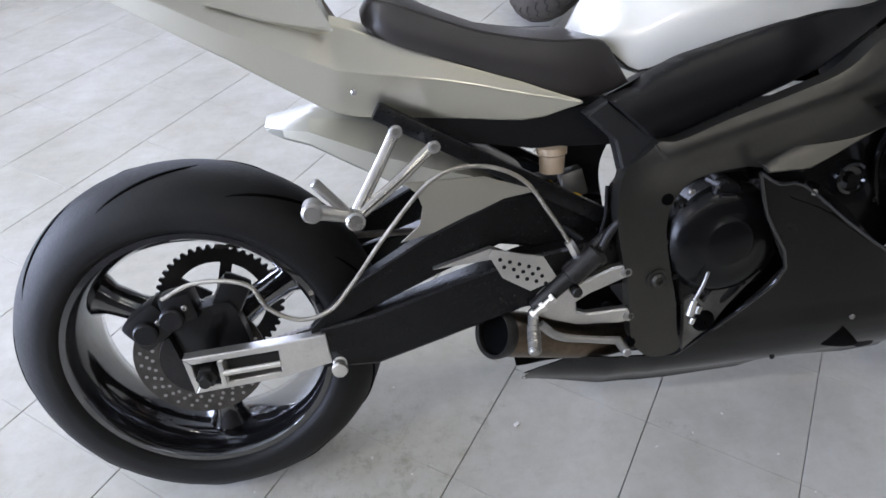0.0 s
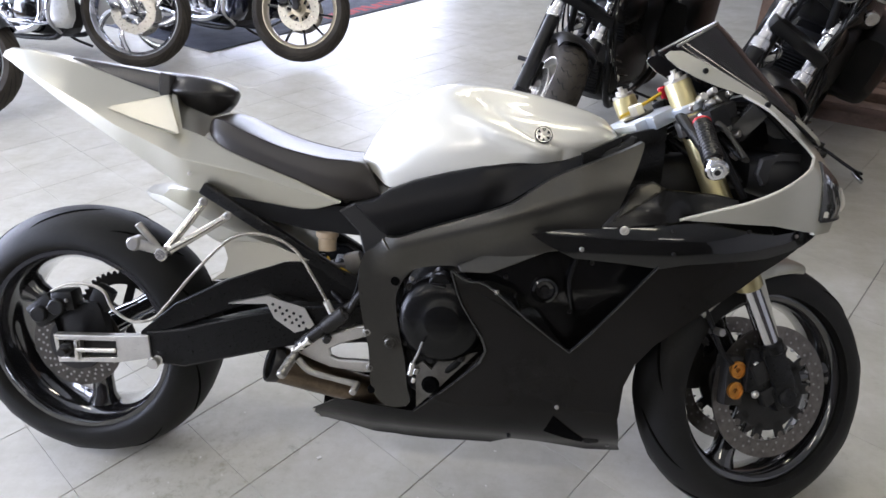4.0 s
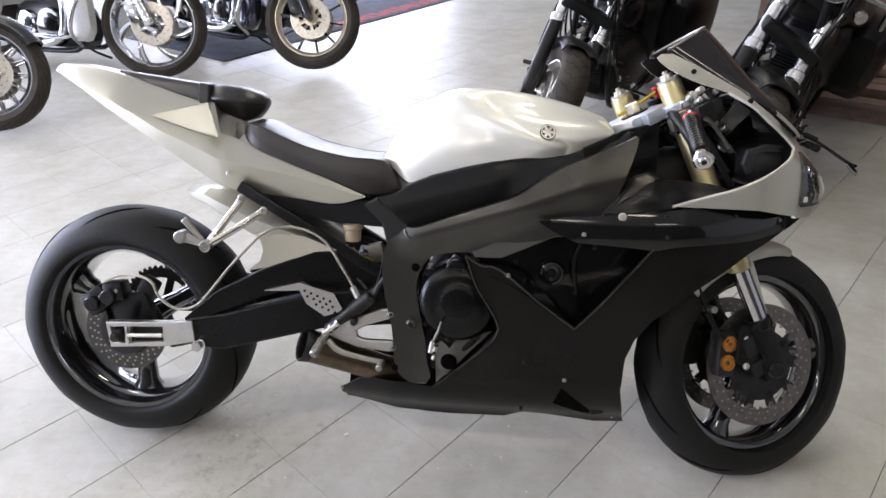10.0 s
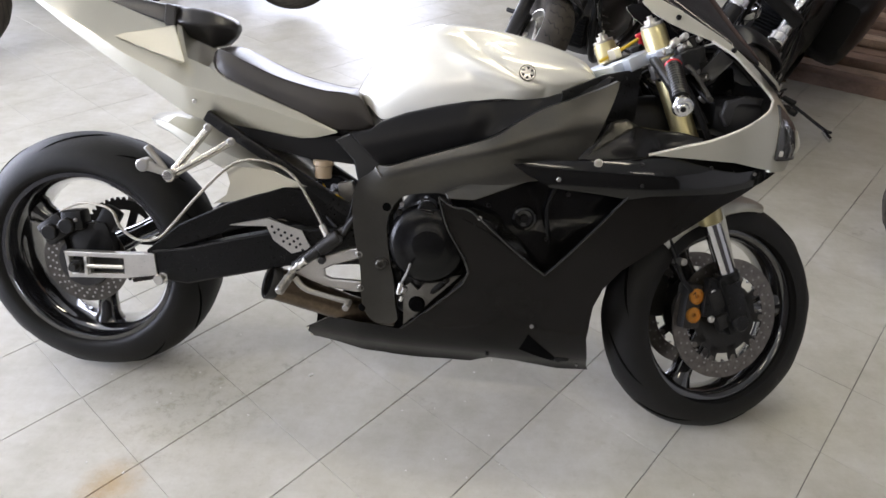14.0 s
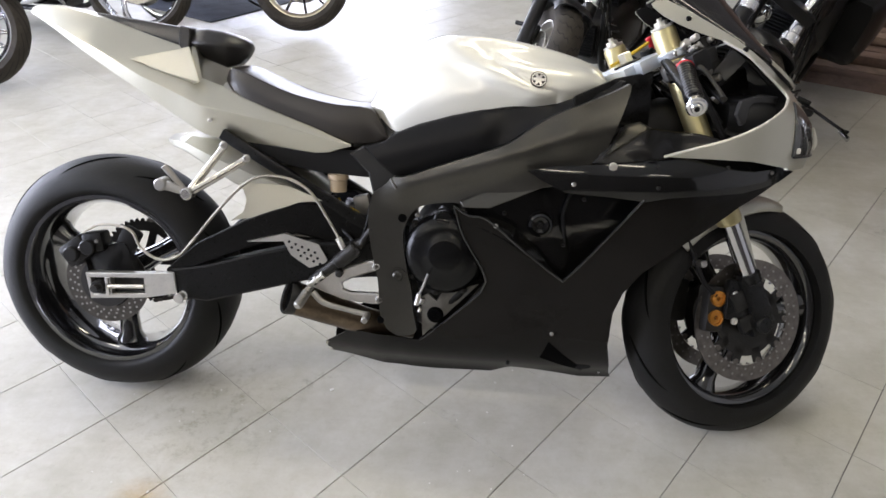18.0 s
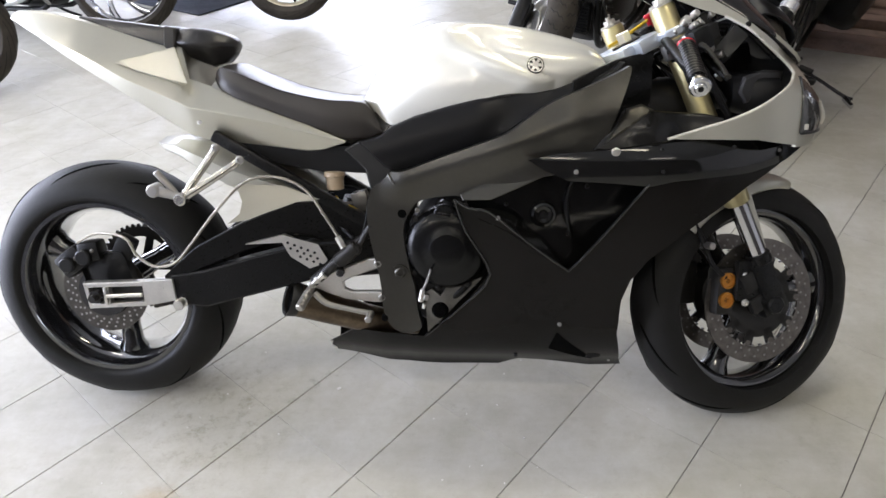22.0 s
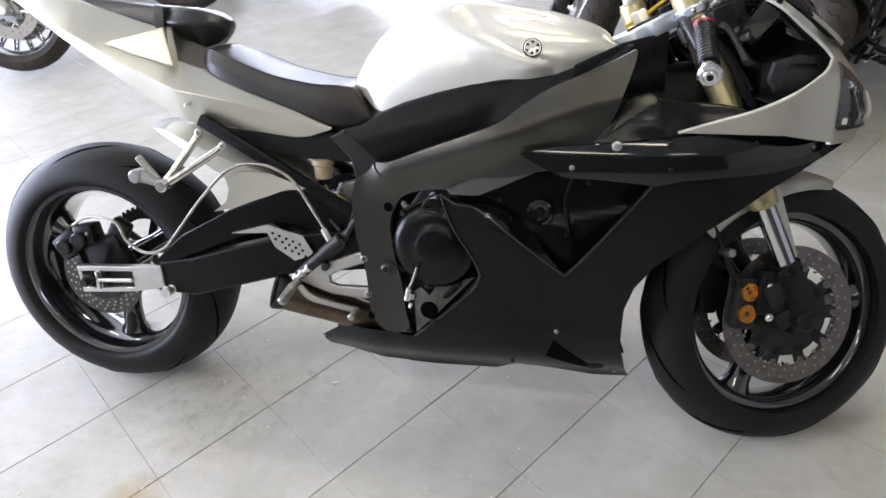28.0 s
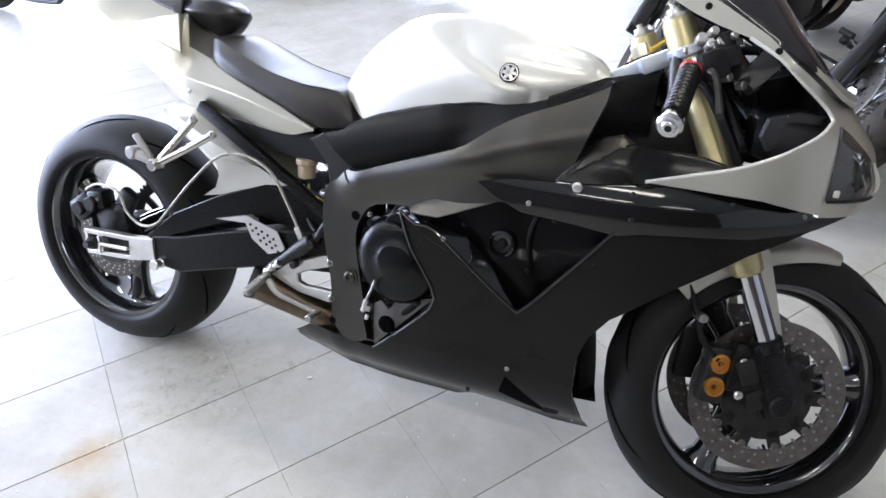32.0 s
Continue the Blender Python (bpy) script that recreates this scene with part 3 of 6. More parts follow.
for s in (-1, 1):
    loft([arm_section(0.215, s * 0.148, 0.348, 0.017, 0.036), arm_section(0.30, s * 0.146, 0.352, 0.02, 0.046), arm_section(0.42, s * 0.142, 0.385, 0.023, 0.047), arm_section(0.55, s * 0.135, 0.418, 0.026, 0.046), arm_section(0.70, s * 0.12, 0.43, 0.03, 0.045), arm_section(0.77, s * 0.11, 0.425, 0.03, 0.04)], arm)
part("swingarm", arm, black_satin, bike, "black boxed swingarm, extended", 24)
brace = bmesh.new()
for s in (-1, 1):
    loft([arm_section(0.20, s * 0.150, 0.372, 0.010, 0.012), arm_section(0.28, s * 0.142, 0.425, 0.014, 0.028), arm_section(0.40, s * 0.13, 0.478, 0.018, 0.036), arm_section(0.52, s * 0.115, 0.520, 0.02, 0.038), arm_section(0.62, s * 0.10, 0.505, 0.02, 0.05), arm_section(0.72, s * 0.09, 0.455, 0.02, 0.045)], brace)
box(0.10, 0.22, 0.09, pose(0.62, 0, 0.47), 0.02, brace)
part("swingarm_brace", brace, black_satin, bike, "", 24)
# added bright panel: stands for lit floor seen between arm and brace
gap = panel([(0.405, 0.462), (0.50, 0.487), (0.52, 0.478), (0.515, 0.468)], lambda x, z: 0.158, 0.012)
part("gap_light_panel", gap, alu, bike, "bright panel for the lit floor behind the swingarm gap")

plate = bmesh.new()
for quad in ([(-0.004, 0.366), (0.15, 0.372), (0.15, 0.360), (0.008, 0.354)], [(0.004, 0.300), (0.012, 0.312), (0.15, 0.321), (0.15, 0.309)], [(-0.004, 0.366), (0.008, 0.354), (0.012, 0.312), (0.004, 0.300)], [(0.050, 0.357), (0.058, 0.357), (0.060, 0.314), (0.052, 0.314)], [(0.145, 0.3718), (0.222, 0.378), (0.226, 0.324), (0.145, 0.3086)]):
    panel(quad, lambda x, z: 0.172, 0.02, 0.04, bm=plate, soft=0.0015)
part("axle_plate", plate, alu, bike, "bright aluminium chain adjuster plate")
part("adjuster_slot", panel([(0.002, 0.360), (0.15, 0.366), (0.15, 0.314), (0.008, 0.306)], lambda x, z: 0.156, 0.008, 0.05), cast_dark, bike)
ax = cyl((0.03, -0.185, 0.334), (0.03, -0.16, 0.334), 0.017, segs=6)
cyl((0.03, -0.20, 0.334), (0.03, -0.16, 0.334), 0.009, segs=16, bm=ax)
part("axle_nut", ax, cast_dark, bike)
adj = cyl((0.055, -0.178, 0.336), (0.146, -0.178, 0.340), 0.005, segs=12)
box(0.008, 0.006, 0.046, pose(0.054, -0.178, 0.335), 0.001, adj)
part("adjuster_bolt", adj, alu, bike)
spool = lathe([(-0.190, 0.006), (-0.190, 0.012), (-0.185, 0.0135), (-0.18, 0.0095), (-0.168, 0.0095), (-0.164, 0.013), (-0.14, 0.013)], pose(0.238, 0, 0.318), 24)
part("stand_spool", spool, alu, bike, "aluminium paddock stand spool")

# brake line over the swingarm
part("brake_hose", tube([(-0.02, -0.14, 0.46), (0.03, -0.15, 0.484), (0.085, -0.16, 0.487), (0.122, -0.165, 0.474), (0.142, -0.168, 0.436), (0.185, -0.170, 0.410), (0.235, -0.172, 0.420), (0.275, -0.172, 0.46), (0.342, -0.165, 0.54), (0.417, -0.155, 0.611), (0.49, -0.15, 0.622), (0.556, -0.15, 0.593), (0.60, -0.152, 0.53), (0.634, -0.155, 0.472)], 0.0036, 6, 10), hose_metal, bike, "braided steel brake line with a loop")
part("hose_fitting", cyl((0.628, -0.156, 0.482), (0.643, -0.156, 0.452), 0.008, segs=6), alu, bike)

# rear hugger
HUG = [(0.168, 0.686, 0.690, 0.694, 0.04), (0.20, 0.680, 0.692, 0.698, 0.085), (0.24, 0.670, 0.690, 0.702, 0.105), (0.30, 0.636, 0.665, 0.697, 0.118), (0.36, 0.602, 0.640, 0.685, 0.124), (0.42, 0.575, 0.618, 0.668, 0.127), (0.48, 0.562, 0.600, 0.640, 0.126), (0.53, 0.556, 0.578, 0.604, 0.122), (0.585, 0.548, 0.558, 0.570, 0.11)]
sec = []
for x, zb, zm, zt, w in HUG:
    row = [(x, -w + 0.004, zb), (x, -w, zm), (x, -w * 0.62, zt), (x, 0, zt + 0.006), (x, w * 0.62, zt), (x, w, zm), (x, w - 0.004, zb)]
    sec.append(row + [(px, py * 0.955, pz - 0.004) for px, py, pz in row[::-1]])
hugger = part("rear_hugger", loft(sec), silver_plain, bike, "creased silver rear wheel hugger", 18)
wing = panel([(0.375, 0.600), (0.392, 0.582), (0.399, 0.560), (0.392, 0.532), (0.360, 0.508), (0.42, 0.520), (0.53, 0.560), (0.585, 0.566), (0.50, 0.598)], lambda x, z: 0.128 + 0.15 * (0.60 - z), 0.004, 0.03)
part("chain_guard", wing, silver, hugger)

# exhaust
pipe = part("exhaust_pipe", tube([(0.80, -0.05, 0.225), (0.70, -0.085, 0.245), (0.60, -0.112, 0.283), (0.515, -0.14, 0.318)], [0.030, 0.034, 0.039, 0.041], 6, 24), pipe_metal, bike, "short heat-browned exhaust pipe")
part("exhaust_tip", lathe([(0, 0.042), (0.02, 0.0445), (0.024, 0.042), (0.02, 0.037), (-0.03, 0.035), (-0.03, 0.002)], Matrix.Translation((0.515, -0.14, 0.318)) @ Vector((0, 1, 0)).rotation_difference(Vector((-0.8, -0.42, 0.33))).to_matrix().to_4x4(), 32), cast_dark, pipe)

# black disc that paints the shade inside the pipe
part("exhaust_bore", lathe([(0.012, 0.0375), (0.008, 0.002)], Matrix.Translation((0.515, -0.14, 0.318)) @ Vector((0, 1, 0)).rotation_difference(Vector((-0.8, -0.42, 0.33))).to_matrix().to_4x4(), 24), void_black, pipe, "black disc for the shade in the bore")

# rear shock and reservoir
shock = tube([(0.60, 0, 0.44), (0.635, 0, 0.545)], 0.020, 2, 16)
part("shock_absorber", shock, cast_dark, bike)
pts = []
for i in range(60):
    a = i / 8 * 2 * math.pi
    f = i / 59
    pts.append((0.605 + 0.03 * f + 0.030 * math.cos(a), 0.030 * math.sin(a), 0.455 + 0.085 * f))
part("shock_spring", tube(pts, 0.006, 2, 8), disc_metal, bike, "dull steel shock spring")
part("wire_loop", tube([(0.615, -0.09, 0.565), (0.632, -0.11, 0.55), (0.655, -0.115, 0.545), (0.668, -0.10, 0.53), (0.65, -0.10, 0.518), (0.628, -0.10, 0.53)], 0.003, 5, 8), yellow_paint, bike, "loop of yellow wire")
res = lathe([(0, 0.010), (0.0, 0.020), (0.028, 0.021), (0.031, 0.025), (0.042, 0.025), (0.044, 0.016)], pose(0.617, -0.10, 0.585, 90, 0, 0), 24)
part("brake_reservoir", res, resin, bike, "small brown brake fluid reservoir")
part("reservoir_hose", tube([(0.607, -0.10, 0.575), (0.608, -0.10, 0.545), (0.625, -0.11, 0.50), (0.66, -0.13, 0.47)], 0.006), black_plastic, bike)
part("valve_block", box(0.04, 0.03, 0.05, pose(0.668, -0.05, 0.545, 0, -15, 0), 0.006), alu_cast, bike)

# subframe rail under the tail
for s in (-1, 1):
    part("subframe_rail", box(0.42, 0.022, 0.027, pose(0.5225, s * 0.12, 0.609, 0, 30.6, 0), 0.004), black_satin, bike, "flat black subframe rail")
under = loft([[(x, -w, zl), (x, -w, zt), (x, w, zt), (x, w, zl)] for x, w, zl, zt in ((0.36, 0.09, 0.678, 0.70), (0.46, 0.105, 0.652, 0.69), (0.58, 0.11, 0.630, 0.685), (0.72, 0.11, 0.622, 0.69))])
part("under_tray", under, black_plastic, bike)

# tail cowl: an upper face, a sharp crease and a lower face drawn in under it
CREASE = [(-0.172, 0.987), (-0.09, 0.958), (-0.01, 0.921), (0.07, 0.883), (0.145, 0.843), (0.217, 0.813), (0.297, 0.778), (0.36, 0.767), (0.464, 0.749), (0.547, 0.726), (0.655, 0.700)]
LOWER = [(-0.172, 0.984), (-0.09, 0.944), (-0.01, 0.895), (0.07, 0.845), (0.145, 0.800), (0.217, 0.752), (0.275, 0.715), (0.317, 0.703), (0.394, 0.696), (0.561, 0.676), (0.60, 0.680), (0.655, 0.698)]
UPPER = [(-0.172, 0.993), (-0.15, 1.002), (-0.082, 1.0), (0.008, 0.982), (0.127, 0.946), (0.245, 0.919), (0.262, 0.914), (0.286, 0.842), (0.30, 0.838), (0.341, 0.824), (0.40, 0.798), (0.489, 0.765), (0.566, 0.738), (0.60, 0.724), (0.655, 0.703)]
TAIL_W = [(-0.172, 0.018), (-0.09, 0.062), (-0.01, 0.09), (0.07, 0.106), (0.145, 0.115), (0.217, 0.120), (0.297, 0.129), (0.36, 0.132), (0.464, 0.135), (0.655, 0.138)]
sec = []
for x in (-0.172, -0.15, -0.12, -0.09, -0.05, -0.01, 0.03, 0.07, 0.11, 0.145, 0.18, 0.217, 0.245, 0.262, 0.286, 0.297, 0.315, 0.341, 0.37, 0.40, 0.445, 0.489, 0.53, 0.566, 0.60, 0.63, 0.655):
    w, zc, zl, zt = (between(x, t) for t in (TAIL_W, CREASE, LOWER, UPPER))
    inner = min(w * 0.6, 0.056) if x < 0.27 else w - min(0.042, (zt - zc) * 0.8)
    under = min(0.028, (zc - zl) * 0.42)
    dip = 0.004 if x < 0.27 else -0.03
    sec.append(rounded(x, mirrored([(w - under - 0.02, zl + 0.004, 0.002), (w - under, zl, 0.003), (w, zc, 0.0025), (inner, zt, 0.004), (0.012, zt + dip, 0.01)]), 2))
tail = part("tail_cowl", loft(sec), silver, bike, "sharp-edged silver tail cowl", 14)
for s in (-1, 1):
    rib = bmesh.new()
    v = [rib.verts.new((x, s * y, z)) for x, y, z in ((0.115, 0.107, 0.880), (0.256, 0.083, 0.913), (0.300, 0.130, 0.832), (0.247, 0.046, 0.916), (0.272, 0.098, 0.826), (0.20, 0.108, 0.853))]
    for f in ((0, 5, 1), (5, 2, 1), (0, 1, 3), (1, 2, 4, 3), (0, 4, 2, 5), (0, 3, 4)):
        rib.faces.new([v[i] for i in f])
    bmesh.ops.bevel(rib, geom=rib.edges[:], offset=0.0022, segments=2, affect="EDGES")
    part("tail_fin", rib, silver, tail, "", 25)
    part("tail_screw", bolt((0.315, s * 0.124, 0.745), 0.005, 0.003, None, (0, s, 0)), alu, tail)


def ring(x, w, zl, zt, e=0.7, n=20, mid=0.4):
    """A rounded cross-section at x: half-width w between zl and zt."""
    out = []
    zc = zl + (zt - zl) * mid
    for i in range(n):
        a = 2 * math.pi * i / n
        c, s = math.cos(a), math.sin(a)
        yy = w * math.copysign(abs(c) ** e, c)
        h = (zt - zc) if s > 0 else (zc - zl)
        out.append((x, yy, zc + h * math.copysign(abs(s) ** e, s)))
    return out


hump = loft([rounded(x, mirrored([(w * 0.8, zl - 0.012, 0.004), (w + 0.002, zl, 0.004), (w * 0.86, zt, 0.006)]), 3) for x, w, zl, zt in ((-0.006, 0.010, 0.982, 0.985), (0.006, 0.034, 0.976, 0.988), (0.06, 0.046, 0.961, 0.981), (0.13, 0.055, 0.943, 0.972), (0.215, 0.062, 0.922, 0.960), (0.236, 0.064, 0.917, 0.956))])
hp = part("passenger_seat", hump, pad_vinyl, bike, "black vinyl passenger pad with a rounded front", 28)
part("pad_strap", loft([rounded(x, mirrored([(w * 0.8, zl - 0.012, 0.004), (w + 0.002, zl, 0.005), (w * 0.88, zt, 0.008)]), 3) for x, w, zl, zt in ((0.224, 0.064, 0.918, 0.957), (0.227, 0.0675, 0.915, 0.962), (0.248, 0.068, 0.909, 0.958), (0.251, 0.066, 0.912, 0.955))]), pad_vinyl, hp, "black strap across the pad", 28)
pad = loft([rounded(x, mirrored([(w * 0.45, zl, 0.010), (w, zm, 0.008), (w * 0.62, zt, 0.012)]), 4) for x, w, zl, zm, zt in ((0.246, 0.058, 0.905, 0.925, 0.950), (0.254, 0.066, 0.894, 0.922, 0.955), (0.285, 0.074, 0.882, 0.921, 0.957), (0.325, 0.073, 0.867, 0.919, 0.951), (0.352, 0.058, 0.876, 0.918, 0.943), (0.372, 0.040, 0.894, 0.916, 0.934), (0.380, 0.022, 0.906, 0.915, 0.925))])
part("passenger_bumper", pad, pad_vinyl, hp, "stitched wedge-shaped front of the pad", 35)
# rider seat: a broad top that dips to the front, sharp side edges and sloping side walls
SEAT = [(0.338, 0.060, 0.834, 0.846, 0.850), (0.348, 0.078, 0.822, 0.860, 0.864), (0.362, 0.090, 0.812, 0.866, 0.874), (0.392, 0.099, 0.794, 0.858, 0.872), (0.446, 0.106, 0.772, 0.836, 0.847), (0.50, 0.110, 0.752, 0.816, 0.824), (0.547, 0.114, 0.735, 0.804, 0.807), (0.621, 0.117, 0.707, 0.791, 0.793), (0.675, 0.112, 0.701, 0.788, 0.791), (0.702, 0.106, 0.703, 0.780, 0.783), (0.724, 0.104, 0.709, 0.745, 0.748), (0.738, 0.100, 0.716, 0.722, 0.724)]
cols = [[(r[0], r[k]) for r in SEAT] for k in range(1, 5)]
sec = []
for i in range(41):
    x = 0.338 + 0.40 * i / 40
    w, zl, zc, zt = (eased(x, c) for c in cols)
    crown = max(0.004, zt - zc)
    sec.append(rounded(x, mirrored([(w + 0.002, zl, 0.008), (w + 0.008, zl + (zc - zl) * 0.45, 0.03), (w, zc, 0.005), (w * 0.72, zc + crown * 0.5, 0.03), (0.02, zc + crown, 0.02)]), 4))
seat = part("rider_seat", loft(sec), leather, bike, "black vinyl rider seat with a sharp top edge", 50)
for s in (-1, 1):
    part("seam", tube([(x, s * (eased(x, cols[0]) - 0.0005), eased(x, cols[2]) - 0.0005) for x in (0.365, 0.392, 0.42, 0.446, 0.50, 0.547, 0.59, 0.621, 0.65, 0.675)], 0.0016, 3, 6), leather, seat)

# tank: a rounded back with scooped knees, a proud front facet and a shoulder line on each side
TW = [(0.682, 0.05), (0.70, 0.078), (0.75, 0.106), (0.85, 0.138), (0.95, 0.155), (1.04, 0.160), (1.12, 0.150), (1.19, 0.126), (1.23, 0.100), (1.258, 0.075)]
TL = [(0.682, 0.782), (0.70, 0.772), (0.717, 0.758), (0.756, 0.728), (0.814, 0.748), (0.89, 0.770), (0.978, 0.790), (1.028, 0.798), (1.079, 0.799), (1.122, 0.806), (1.176, 0.824), (1.234, 0.842), (1.258, 0.846)]
TT = [(0.682, 0.792), (0.71, 0.843), (0.738, 0.882), (0.806, 0.936), (0.861, 0.957), (0.943, 0.960), (1.038, 0.949), (1.147, 0.924), (1.216, 0.898), (1.246, 0.868), (1.258, 0.852)]
SCOOP = [(0.80, 1.124), (0.835, 1.118), (0.858, 1.052), (0.892, 0.988), (0.932, 0.943), (0.96, 0.925)]
sec = []
for i in range(97):
    x = 0.682 + 0.576 * i / 96
    w, zl, zt = eased(x, TW), eased(x, TL), eased(x, TT)
    f = ramped(0.86, 0.98, x)
    h = zt - zl
    ws, zs = w * (0.60 - 0.13 * f), zt - h * (0.14 + 0.05 * f)
    soft = 0.06 - 0.046 * f
    row = rounded(x, mirrored([(w * 0.93, zl, 0.006), (w, zl + h * 0.30, 0.05), (w * 0.86, zl + h * 0.62, 0.05), (ws, zs, soft), (0.03, zt, 0.04)]), 8)
    out = []
    for px, py, pz in row:
        xc = between(pz, SCOOP)
        side = ramped(0.04, 0.09, abs(py))
        push = 0.006 * ramped(xc - 0.012, xc + 0.014, x) - 0.012 * math.exp(-((x - xc + 0.045) / 0.045) ** 2) * ramped(0.80, 0.83, pz)
        out.append((px, py + math.copysign(push * side, py), pz))
    sec.append(out)
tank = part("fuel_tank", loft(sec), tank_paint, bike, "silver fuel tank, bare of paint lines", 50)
part("tank_seam", tube([(x, -0.93 * eased(x, TW) - 0.0006, eased(x, TL) + 0.004) for x, z in TL[2:]], 0.0022, 3, 6), cast_dark, tank)
emb = lathe([(0, 0.0215), (0.003, 0.0215), (0.0035, 0.019), (0.003, 0.0185)], None, 32)
place, normal = on_skin(tank, 1.079, 0.863)
em = Matrix.Translation(place - normal * 0.001) @ Vector((0, 1, 0)).rotation_difference(normal).to_matrix().to_4x4() @ Matrix.Scale(0.86, 4)
emb.transform(em)
badge = part("tank_badge", emb, black_gloss, tank, "round dark badge with a plain star shape")
star = bmesh.new()
lathe([(0.003, 0.019), (0.0042, 0.019), (0.0042, 0.0165), (0.003, 0.0165)], None, 32, star, True)
for i in range(3):
    box(0.030, 0.002, 0.0075, Matrix.Rotation(math.pi * i / 3 + 0.5, 4, "Y") @ pose(0, 0.0035, 0), 0.0005, star)
star.transform(em)
part("badge_star", star, alu, badge)

# black cover between tank and frame
cover_line = [(0.690, 0.702), (0.735, 0.714), (0.758, 0.733), (0.814, 0.756), (0.89, 0.778), (0.978, 0.798), (1.028, 0.806), (1.079, 0.806), (1.122, 0.812), (1.176, 0.831), (1.234, 0.848), (1.262, 0.868), (1.272, 0.866), (1.268, 0.853), (1.234, 0.832), (1.175, 0.810), (1.116, 0.783), (1.068, 0.754), (1.02, 0.720), (0.958, 0.695), (0.869, 0.663), (0.792, 0.634), (0.762, 0.633)]


def cover_depth(x, z):
    """Bulging at the knee, with a crease that runs up towards the front."""
    mid = 0.705 + 0.28 * (x - 0.85)
    return 0.168 - 0.12 * max(0, x - 1.08) - 5.0 * (z - mid) ** 2 - 0.010 * ramped(0.0, 0.03, z - 0.70 - 0.55 * (x - 0.98)) * ramped(0.95, 1.02, x)


part("side_cover", panel(cover_line, cover_depth, 0.03, 0.0125, soft=0.004), cover_satin, bike, "black plastic cover under the tank", 36)

# frame
frame_side = [(0.763, 0.638), (0.792, 0.640), (0.869, 0.669), (0.958, 0.701), (1.02, 0.726), (1.068, 0.760), (1.116, 0.790), (1.175, 0.815), (1.228, 0.838), (1.258, 0.853), (1.272, 0.858), (1.268, 0.83), (1.251, 0.78), (1.232, 0.725), (1.221, 0.704), (1.21, 0.690), (1.15, 0.660), (1.136, 0.640), (1.098, 0.634), (1.024, 0.603), (0.985, 0.588), (0.925, 0.584), (0.899, 0.586), (0.847, 0.578), (0.814, 0.563), (0.791, 0.525), (0.786, 0.484), (0.797, 0.415), (0.809, 0.36), (0.815, 0.303), (0.822, 0.262), (0.790, 0.248), (0.757, 0.258), (0.734, 0.298), (0.727, 0.384), (0.710, 0.466), (0.703, 0.534), (0.712, 0.592), (0.740, 0.616)]
leg_line = [(0.655, 0.684), (0.689, 0.703), (0.764, 0.638), (0.768, 0.616), (0.740, 0.600), (0.714, 0.585), (0.700, 0.64)]


def frame_depth(x, z):
    """Half the width of the frame: a beam with a ridge, a facet below it, and a pivot plate drawn in downwards."""
    d = 0.172 + 0.042 * ramped(0.76, 1.09, x) - 0.10 * 0.03 * math.log(1 + math.exp((z - 0.72) / 0.03))
    line = 0.655 + 0.34 * (x - 0.89)
    d += 0.021 * math.exp(-((z - line) / 0.037) ** 2) * (1 - 0.5 * ramped(1.0, 1.12, x)) * ramped(0.72, 0.80, x)
    d += 0.006 * math.exp(-((x - 1.15 - 0.25 * (z - 0.76)) / 0.040) ** 2) * ramped(0.70, 0.75, z)
    return d


def both_sides(name, make, material, label="", smooth=40, parent=None):
    """The same panel on the right and, mirrored, on the left."""
    right = part(name, make(), material, parent or bike, label, smooth)
    b = make()
    b.transform(Matrix.Diagonal((1, -1, 1, 1)))
    part(name, b, material, parent or bike, label, smooth)
    return right


both_sides("frame_spar", lambda: panel(frame_side, frame_depth, 0.03, 0.0125, round_to=4), gunmetal, "satin charcoal aluminium frame", 40)
facet_line = [(0.918, 0.592), (0.975, 0.619), (1.024, 0.646), (1.098, 0.664), (1.15, 0.668), (1.142, 0.640), (1.098, 0.632), (1.026, 0.600), (0.985, 0.583), (0.925, 0.580)]
both_sides("beam_facet", lambda: panel(facet_line, lambda x, z: 0.203 + 0.55 * (0.600 + 0.30 * (x - 0.925) - z), 0.012, 0.02, soft=0.002), gunmetal, "lower facet of the frame beam", 40)
both_sides("seat_rail_leg", lambda: panel(leg_line, lambda x, z: 0.160 - 0.10 * max(0, z - 0.62), 0.025, 0.02, soft=0.004), plate_black, "charcoal leg that carries the seat rail", 36)
fb = bmesh.new()
for x, z, r in ((0.776, 0.401, 0.013),):
    y = -frame_depth(x, z)
    bolt((x, y - 0.002, z), r, 0.008, fb)
    lathe([(0, r + 0.006), (0.004, r + 0.006), (0.004, r)], pose(x, y, z, 180, 0, 0), 24, fb)
part("pivot_bolt", fb, gunmetal, bike, "large frame pivot bolt")
for x, z, r in ((0.784, 0.541, 0.010), (0.735, 0.285, 0.008)):
    y = -frame_depth(x, z)
    part("frame_hole", lathe([(y - 0.0012, 0.002), (y - 0.0012, r), (y + 0.006, r + 0.002)], pose(x, 0, z), 16), void_black, bike)
part("frame_bolt", bolt((0.820, -frame_depth(0.820, 0.565), 0.551), 0.006, 0.006), alu_cast, bike)
part("frame_weld", tube([(x, -frame_depth(x, z) - 0.0005, z) for x, z in ((0.756, 0.633), (0.762, 0.622), (0.771, 0.612))], 0.0028, 4, 8), gunmetal, bike)

